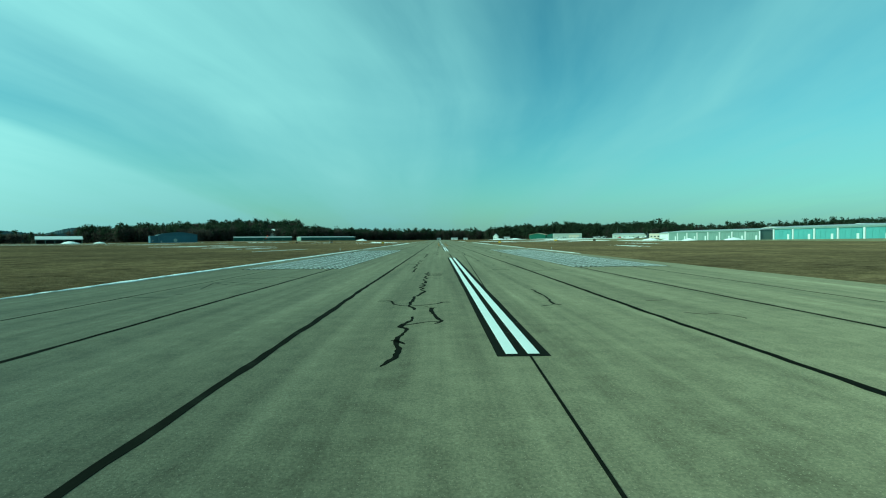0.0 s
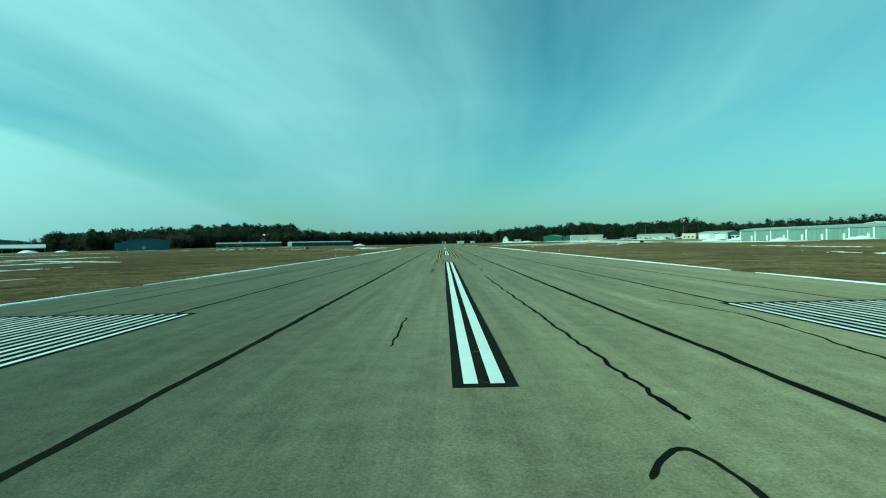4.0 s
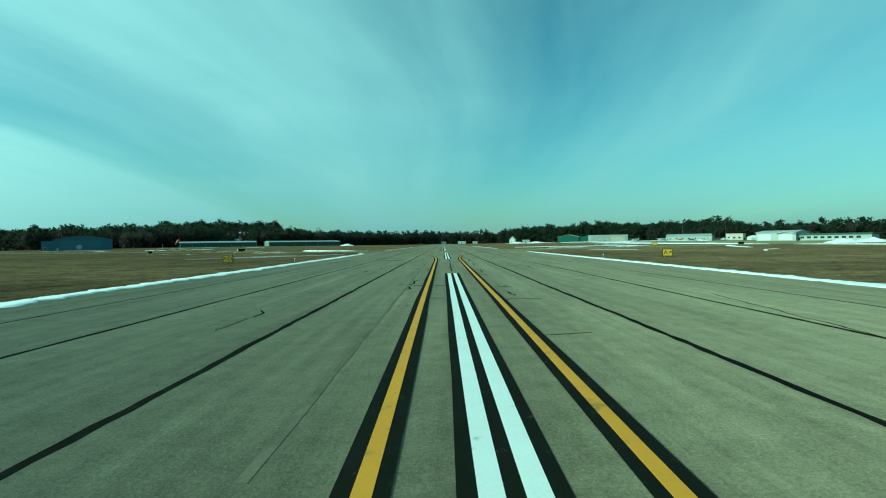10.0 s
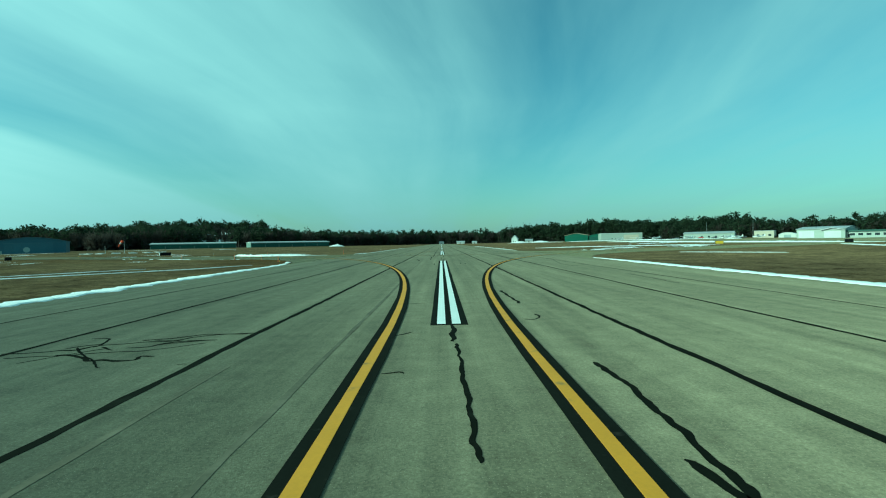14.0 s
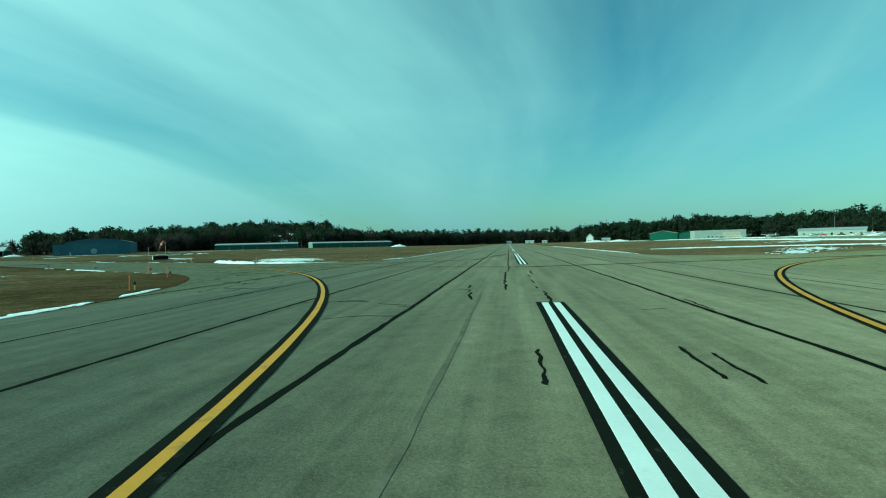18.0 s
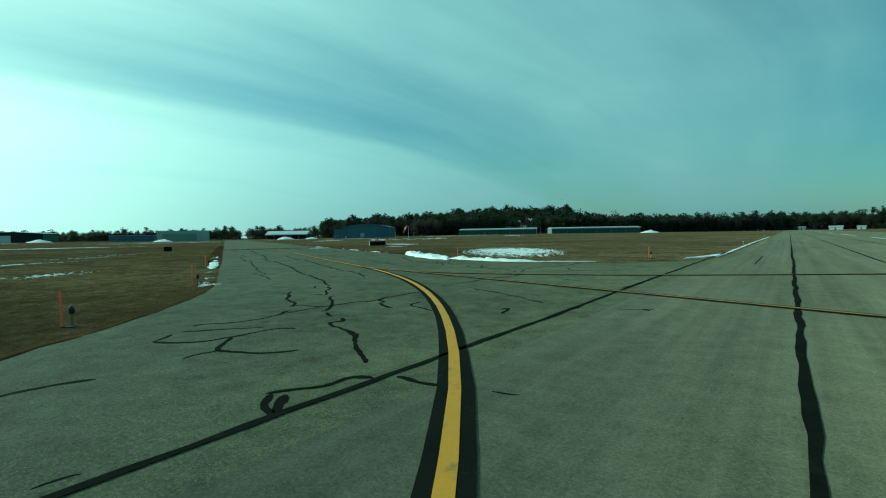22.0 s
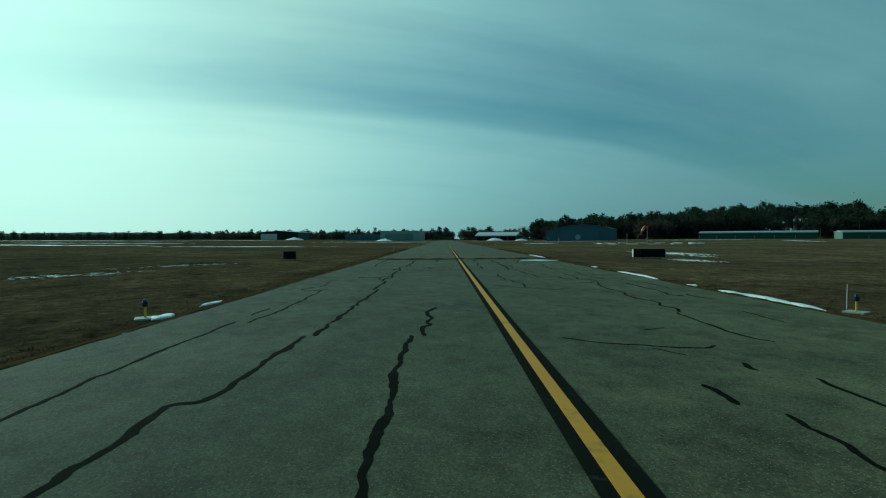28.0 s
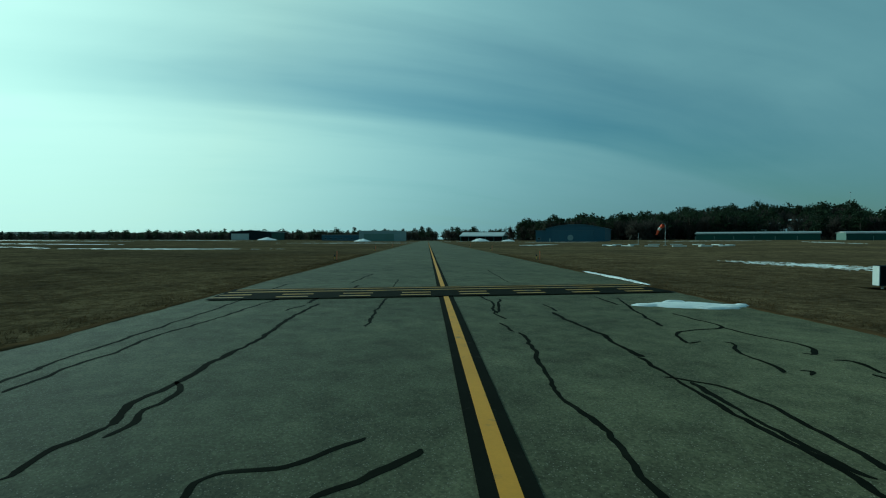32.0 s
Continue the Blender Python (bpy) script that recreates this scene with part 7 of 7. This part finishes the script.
seal(0.086, (-48.56, 218.67), (-46.36, 217.37), (-45.69, 216.94), (-45.67, 216.60), (-44.84, 216.24), (-44.27, 215.90), (-43.86, 215.75), (-43.30, 215.45), (-43.16, 215.25), (-42.82, 215.04), (-42.47, 214.99), (-42.27, 214.86), (-42.03, 214.63))
seal(0.06, (-52.42, 218.69), (-51.47, 218.15))
seal(0.06, (-50.72, 217.74), (-47.29, 215.82), (-46.14, 215.30), (-44.74, 214.45), (-43.77, 213.93))
seal(0.086, (-47.69, 220.29), (-45.62, 219.09), (-44.43, 218.52), (-43.76, 218.04), (-42.96, 217.67), (-42.55, 217.40), (-41.69, 216.98), (-41.33, 216.75), (-40.80, 216.49))
seal(0.06, (-46.22, 222.47), (-45.56, 222.78), (-44.50, 223.83), (-44.55, 224.16))
seal(0.036, (-44.93, 223.13), (-44.37, 223.15))
seal(0.06, (-46.97, 226.72), (-45.75, 225.87), (-44.54, 225.22), (-44.23, 225.26))
seal(0.06, (-45.94, 224.25), (-45.93, 224.80))
seal(0.086, (-43.76, 223.44), (-43.43, 223.23))
seal(0.086, (-43.44, 222.03), (-42.84, 221.69))
seal(0.06, (-42.76, 226.05), (-42.00, 225.59), (-41.47, 225.49), (-40.88, 224.98))
seal(0.06, (-41.82, 222.21), (-41.34, 221.95))
seal(0.036, (-46.37, 228.22), (-45.05, 227.39))
seal(0.06, (-53.76, 219.90), (-52.35, 219.08), (-51.65, 218.75), (-51.30, 218.46), (-50.48, 217.93))
seal(0.086, (-51.85, 220.71), (-50.34, 219.87), (-49.20, 219.18), (-48.47, 218.80))
seal(0.086, (-50.50, 222.33), (-50.18, 222.02), (-49.67, 221.68), (-49.20, 221.49), (-48.73, 221.18), (-48.46, 221.10), (-48.26, 220.86), (-47.84, 220.61), (-47.52, 220.48))
seal(0.06, (-49.69, 222.71), (-49.50, 222.84))
seal(0.06, (-55.99, 228.79), (-55.22, 228.41), (-54.36, 228.17), (-53.26, 227.38), (-53.02, 227.43))
seal(0.036, (-54.20, 226.74), (-53.50, 226.97), (-53.12, 227.25))
seal(0.036, (-52.79, 227.30), (-52.00, 227.99))
seal(0.06, (-53.31, 231.00), (-52.51, 230.22), (-51.57, 229.56), (-50.45, 229.04), (-49.67, 228.31), (-48.95, 228.05), (-48.39, 227.92), (-47.95, 227.44), (-47.49, 227.29), (-46.94, 226.81))
seal(0.06, (-52.56, 231.69), (-51.19, 230.91), (-50.16, 230.38), (-49.31, 229.73), (-48.85, 229.73), (-49.12, 229.83))
seal(0.036, (-53.85, 232.95), (-52.24, 232.45), (-50.42, 231.36))
seal(0.06, (-49.19, 230.31), (-48.47, 229.85), (-47.97, 229.94))
seal(0.086, (-58.06, 224.06), (-57.36, 223.75), (-55.14, 222.46))
seal(0.086, (-57.65, 223.74), (-57.44, 223.85))
seal(0.036, (-59.15, 222.14), (-58.42, 221.84), (-58.22, 221.68))
seal(0.06, (-58.69, 230.17), (-58.16, 229.75), (-56.14, 228.68))
seal(0.06, (-60.98, 232.79), (-59.39, 232.19), (-58.29, 231.51), (-57.85, 231.52), (-56.90, 230.99), (-56.21, 230.82), (-56.15, 231.38))
seal(0.036, (-60.98, 232.79), (-59.82, 232.86), (-58.71, 232.39), (-57.28, 232.03))
seal(0.06, (-59.07, 231.83), (-58.53, 231.88))
seal(0.06, (-56.59, 231.72), (-56.11, 231.65), (-55.45, 231.18), (-54.77, 231.15))
seal(0.06, (-57.20, 232.96), (-55.45, 232.04), (-54.72, 231.37), (-54.39, 231.63), (-54.03, 231.57), (-53.58, 231.27))
seal(0.036, (-58.20, 234.62), (-56.03, 233.19), (-54.37, 232.54))
seal(0.086, (-53.57, 230.29), (-53.39, 230.38), (-53.47, 230.93), (-53.63, 230.93))
seal(0.036, (-59.78, 230.37), (-59.44, 230.43))
seal(0.06, (-80.20, 233.94), (-74.88, 231.11), (-71.49, 229.21), (-69.42, 228.13), (-67.65, 227.43))
seal(0.086, (-76.82, 234.53), (-74.43, 233.14))
seal(0.086, (-66.47, 228.57), (-66.16, 228.37), (-65.01, 227.84))
seal(0.06, (-64.93, 227.56), (-63.73, 226.92))
seal(0.06, (-64.21, 227.00), (-64.93, 227.56), (-64.92, 227.82))
seal(0.086, (-64.92, 227.82), (-63.83, 227.32), (-62.78, 226.58), (-62.23, 226.35), (-61.94, 226.12), (-61.65, 225.99), (-61.47, 226.12), (-61.24, 225.78), (-60.87, 225.56))
seal(0.06, (-64.11, 228.89), (-64.12, 229.44), (-65.00, 229.70), (-65.49, 230.02), (-65.34, 230.50), (-65.54, 231.20))
seal(0.06, (-64.12, 229.44), (-63.67, 230.00), (-63.51, 230.51))
seal(0.06, (-68.44, 235.34), (-67.80, 235.01), (-65.51, 233.47), (-64.54, 233.06), (-62.63, 231.92), (-62.41, 232.02))
seal(0.06, (-71.02, 238.37), (-69.93, 237.84))
seal(0.06, (-66.10, 235.66), (-63.99, 234.36), (-63.31, 234.10), (-61.08, 232.57))
seal(0.06, (-65.31, 235.02), (-64.61, 235.24), (-63.13, 234.40), (-62.72, 234.12))
seal(0.06, (-65.03, 235.11), (-63.61, 234.28), (-62.98, 234.04))
seal(0.06, (-64.03, 237.39), (-62.63, 236.53), (-61.69, 235.87), (-59.58, 234.63))
seal(0.036, (-82.89, 245.41), (-76.56, 241.70))
seal(0.06, (-68.79, 228.18), (-69.15, 228.41), (-69.74, 228.66), (-70.38, 229.12), (-71.31, 229.55), (-72.95, 230.76), (-74.36, 231.67), (-75.92, 232.84))
seal(0.086, (-74.17, 233.39), (-72.79, 232.52), (-71.36, 231.71), (-70.31, 231.20), (-68.91, 230.29), (-68.32, 229.99), (-68.05, 229.80), (-67.75, 229.53), (-67.36, 229.37), (-67.00, 229.28))
seal(0.06, (-66.69, 229.30), (-66.97, 229.46), (-67.33, 229.56), (-67.52, 229.74), (-67.79, 229.90), (-68.26, 229.87))
seal(0.06, (-67.00, 229.28), (-66.78, 229.10), (-66.62, 228.90), (-66.21, 228.71))
seal(0.06, (-73.40, 232.34), (-74.14, 233.01))
seal(0.06, (-74.34, 235.43), (-72.68, 234.44), (-70.45, 233.20))
seal(0.06, (-83.59, 238.90), (-79.29, 236.14))
seal(0.036, (-79.95, 238.52), (-77.24, 236.98))
seal(0.06, (-73.27, 237.98), (-72.07, 237.49), (-70.45, 236.35), (-69.70, 236.08))
seal(0.06, (-72.43, 238.07), (-70.42, 236.41))
seal(0.06, (-69.39, 235.68), (-68.54, 235.35))
seal(0.086, (-69.88, 237.62), (-69.04, 237.17), (-67.39, 236.44), (-66.84, 236.05), (-66.08, 235.73))
seal(0.06, (-70.84, 241.16), (-69.42, 239.79), (-67.43, 238.16))
seal(0.06, (-71.51, 240.86), (-69.90, 239.98))
seal(0.06, (-68.32, 239.85), (-67.28, 239.40), (-66.75, 239.06), (-66.88, 238.51), (-66.87, 237.79), (-66.32, 237.15), (-66.25, 237.44))
seal(0.06, (-66.75, 239.06), (-65.99, 238.74), (-65.51, 238.64), (-65.03, 238.41), (-64.88, 238.03), (-65.00, 237.96))
seal(0.06, (-66.05, 237.76), (-65.88, 237.78), (-65.49, 237.17), (-65.06, 236.92), (-64.64, 236.52))
seal(0.06, (-64.59, 236.85), (-64.46, 236.92), (-64.40, 236.68))
seal(0.06, (-64.59, 237.87), (-64.40, 237.99), (-63.94, 237.58))
seal(0.086, (-64.85, 230.52), (-64.89, 230.95), (-65.10, 231.50))
seal(0.06, (-1.31, 74.81), (-1.23, 74.71), (-1.10, 74.68))
seal(0.036, (-6.80, 78.02), (-6.79, 78.79))
seal(0.086, (-1.68, 76.82), (-1.69, 76.12), (-1.58, 75.95))
seal(0.036, (-3.17, 90.00), (-2.83, 90.21), (-2.36, 90.35))
seal(0.086, (-1.32, 90.96), (-1.22, 90.56))
seal(0.22, (-1.89, 86.68), (-1.64, 86.69))
seal(0.086, (-1.70, -21.31), (-1.76, -22.04), (-1.63, -22.67), (-1.79, -23.18), (-1.64, -24.10), (-1.69, -24.98), (-1.79, -25.23), (-1.64, -25.59), (-1.85, -25.90))
seal(0.086, (-1.64, -25.59), (-1.69, -26.10), (-1.79, -26.54), (-1.67, -26.93), (-1.75, -27.40), (-1.63, -27.84), (-1.66, -28.26), (-1.72, -28.53), (-1.78, -29.29))
seal(0.036, (-1.48, -20.32), (-1.16, -20.08), (-0.61, -19.97))
seal(0.036, (-1.63, -22.39), (-1.20, -22.56), (-0.68, -22.49))
seal(0.036, (-10.50, -22.05), (-9.41, -21.87), (-8.71, -21.65), (-7.63, -21.44))
seal(0.036, (-8.09, -24.70), (-7.61, -24.72))
seal(0.086, (-2.61, -8.30), (-2.55, -8.80), (-2.51, -10.15))
seal(0.06, (-3.22, -11.00), (-2.72, -10.70), (-2.53, -10.42), (-2.42, -10.10), (-2.14, -10.08))
seal(0.086, (-2.50, -12.43), (-2.53, -12.65), (-2.49, -13.02), (-2.61, -13.24))
seal(0.036, (-6.63, -9.00), (-6.34, -8.92), (-6.24, -8.71), (-5.63, -8.88))
seal(0.086, (-2.43, 10.01), (-2.43, 9.50), (-2.26, 8.78), (-2.44, 8.30), (-2.30, 7.80), (-2.50, 7.17), (-2.35, 5.77), (-2.45, 5.48), (-2.34, 5.20), (-2.36, 4.72), (-2.47, 4.51), (-2.39, 3.36), (-2.29, 3.04))
seal(0.086, (-2.29, 3.04), (-2.49, 2.80), (-2.62, 2.71), (-2.82, 2.34))
seal(0.06, (-2.38, 5.88), (-2.20, 5.72))
seal(0.086, (-2.27, 3.54), (-2.34, 3.16))
seal(0.06, (-2.29, 3.04), (-2.35, 2.83), (-2.36, 2.50))
seal(0.086, (-1.15, 9.92), (-1.21, 9.53), (-1.34, 9.54), (-1.23, 9.24), (-1.14, 9.38))
seal(0.086, (-1.04, 64.04), (-1.06, 63.49), (-0.91, 62.19), (-1.09, 61.81))
seal(0.06, (-1.23, 63.22), (-1.06, 63.49))
seal(0.06, (-0.91, 62.13), (-0.62, 61.97))
seal(0.086, (-0.86, 61.71), (-0.96, 61.63), (-0.87, 61.30), (-1.05, 61.02), (-1.02, 60.76))
seal(0.086, (-1.08, 60.05), (-1.10, 59.87), (-0.98, 59.71), (-0.95, 59.51), (-0.99, 59.28), (-1.12, 58.98), (-1.10, 58.84))
seal(0.06, (-1.04, 59.79), (-0.93, 59.94))
seal(0.036, (-11.12, 66.39), (-11.16, 66.87), (-12.43, 67.96))
seal(0.06, (-5.16, 84.62), (-4.97, 84.73), (-4.68, 84.77))
seal(0.06, (-2.87, 83.87), (-2.71, 83.92))
seal(0.06, (-6.11, 121.74), (-4.70, 121.66))
seal(0.06, (-4.97, 121.54), (-4.90, 121.72))
seal(0.06, (-5.46, 119.52), (-5.48, 119.85), (-5.41, 120.07), (-5.30, 120.24), (-5.02, 120.37))
seal(0.086, (-5.41, 120.07), (-5.43, 120.24))
seal(0.086, (-1.79, 117.28), (-1.55, 117.13))
seal(0.086, (-1.41, 117.14), (-1.33, 117.27), (-1.21, 117.33), (-1.04, 117.30))
seal(0.06, (-58.21, 221.81), (-57.97, 221.71), (-57.14, 221.22), (-56.98, 220.89), (-56.68, 220.60), (-56.57, 220.44), (-56.01, 220.56), (-55.87, 220.80))
seal(0.06, (-56.06, 221.16), (-55.83, 220.88), (-55.28, 220.63), (-54.14, 220.02), (-53.76, 219.87))
seal(0.086, (-78.36, 236.12), (-77.52, 235.63))
seal(0.086, (-55.22, 222.63), (-53.35, 221.62), (-52.35, 220.99), (-51.78, 220.71))
seal(0.086, (-60.99, 225.73), (-60.65, 225.50), (-60.23, 225.36), (-60.05, 225.22))
seal(0.086, (-60.05, 225.22), (-60.16, 224.99), (-60.04, 224.75), (-59.95, 224.36), (-60.05, 224.09), (-60.32, 223.76))
seal(0.06, (-60.32, 223.76), (-60.35, 223.90))
seal(0.06, (-60.12, 223.92), (-59.85, 223.60))
seal(0.06, (-59.88, 224.37), (-59.69, 224.53), (-59.30, 224.31), (-58.90, 224.23), (-58.80, 224.11))
seal(0.086, (-60.05, 225.22), (-59.62, 225.04), (-59.23, 224.81), (-58.99, 224.47), (-58.04, 223.91))
seal(0.06, (-60.01, 225.16), (-59.29, 224.62), (-58.82, 224.37))
seal(0.06, (-7.57, 144.15), (-7.16, 144.23), (-6.74, 144.37), (-6.45, 144.38), (-6.26, 144.73), (-5.65, 144.92), (-5.11, 145.07), (-4.89, 145.38), (-4.39, 145.61), (-3.94, 145.62))
seal(0.086, (-6.50, 144.01), (-6.33, 144.04), (-6.00, 143.85), (-5.64, 143.56), (-5.46, 143.61), (-5.17, 143.52), (-4.89, 143.56), (-4.95, 143.80), (-4.72, 143.78))
seal(0.05, (-6.93, 145.42), (-6.59, 145.38), (-6.35, 144.94), (-6.31, 144.60))
seal(0.05, (-6.15, 144.63), (-5.77, 144.32))
seal(0.05, (-5.65, 144.44), (-5.32, 144.55), (-5.07, 144.81), (-4.49, 145.01))
seal(0.05, (-6.77, 144.55), (-6.62, 144.67), (-6.31, 144.89))
seal(0.045, (-4.03, 143.18), (-3.89, 143.20))
seal(0.07, (-1.1, 206.0), (-1.0, 250.0), (-0.9, 313.7))
# ---- dry grass standing along the pavement ----
gr = np.random.default_rng(11)


def tufts(name, places, lo, hi, material, label, blades=4):
    """Clumps of thin leaning blades at the given places, joined."""
    n = len(places)
    xy = np.repeat(places, blades, axis=0) + gr.normal(0, 0.05, (n * blades, 2))
    k = len(xy)
    a, h, w = gr.uniform(0, 6.283, k), gr.uniform(lo, hi, k), gr.uniform(0.004, 0.011, k)
    lean = gr.uniform(0.4, 2.0, k) * h
    b = gr.uniform(0, 6.283, k)
    z = np.array([ground_z(x, y) for x, y in xy]) - 0.01
    v = np.zeros((k, 3, 3))
    v[:, 0, 0], v[:, 0, 1], v[:, 0, 2] = xy[:, 0] - w * np.cos(a), xy[:, 1] - w * np.sin(a), z
    v[:, 1, 0], v[:, 1, 1], v[:, 1, 2] = xy[:, 0] + w * np.cos(a), xy[:, 1] + w * np.sin(a), z
    v[:, 2, 0], v[:, 2, 1], v[:, 2, 2] = xy[:, 0] + lean * np.cos(b), xy[:, 1] + lean * np.sin(b), z + h
    me = bpy.data.meshes.new(name)
    me.from_pydata(v.reshape(-1, 3).tolist(), [], np.arange(k * 3).reshape(-1, 3).tolist())
    me.materials.append(material)
    return tagged(new(name, me), label, "grass", kind="stuff")


def strip(p, q, inner, outer, count, side):
    """Random places beside the line p-q, thicker near it."""
    p, q = Vector(p), Vector(q)
    d = (q - p).normalized()
    s = Vector((-d.y, d.x)) * side
    u, o = gr.random(count), inner + (outer - inner) * gr.random(count) ** 1.8
    return np.stack([p.x + (q.x - p.x) * u + s.x * o, p.y + (q.y - p.y) * u + s.y * o], 1)


TURF = "uneven lip of dead brown turf at the pavement edge"
fil = arc_between((-EDGE, on_x(TW_L, -EDGE)), (0, 1), TD, 18.0, 10)
snow_bank([tuple(p) for p in fil], 0.17, 0.05, 201, TURF, WEEDS)
for s0, s1, sd in ((6.0, 30.0, 202), (30.5, 55.0, 204), (55.5, 80.0, 206)):
    for o, k in ((TW_L - 0.03, 0), (TW_R + 0.03, 1)):
        snow_bank([tuple(taxi(s0, o)), tuple(taxi(s1, o))], 0.17, 0.06, sd + k, TURF, WEEDS)
places = [strip((-EDGE, -40), (-EDGE, 172), 0.1, 9, 9000, 1), strip((EDGE, -40), (EDGE, 172), 0.1, 9, 7000, -1),
          strip(taxi(4, TW_L), taxi(90, TW_L), 0.05, 14, 24000, 1), strip(taxi(2, TW_R), taxi(90, TW_R), 0.05, 14, 24000, -1)]
for a, b in zip(fil, fil[1:]):
    places.append(strip(a, b, 0.05, 8, 1500, 1))
tufts("dry_grass", np.concatenate(places), 0.015, 0.055, DRY_BLADES, "short dry tan grass blades along the pavement")
weeds = [strip((-EDGE, -40), (-EDGE, 172), 0.0, 0.8, 1500, 1), strip(taxi(4, TW_L), taxi(90, TW_L), 0.0, 1.2, 2600, 1), strip(taxi(2, TW_R), taxi(90, TW_R), 0.0, 1.2, 2600, -1)]
tufts("dead_weeds", np.concatenate(weeds), 0.02, 0.09, WEEDS, "dark dead weeds along the pavement edge", 6)
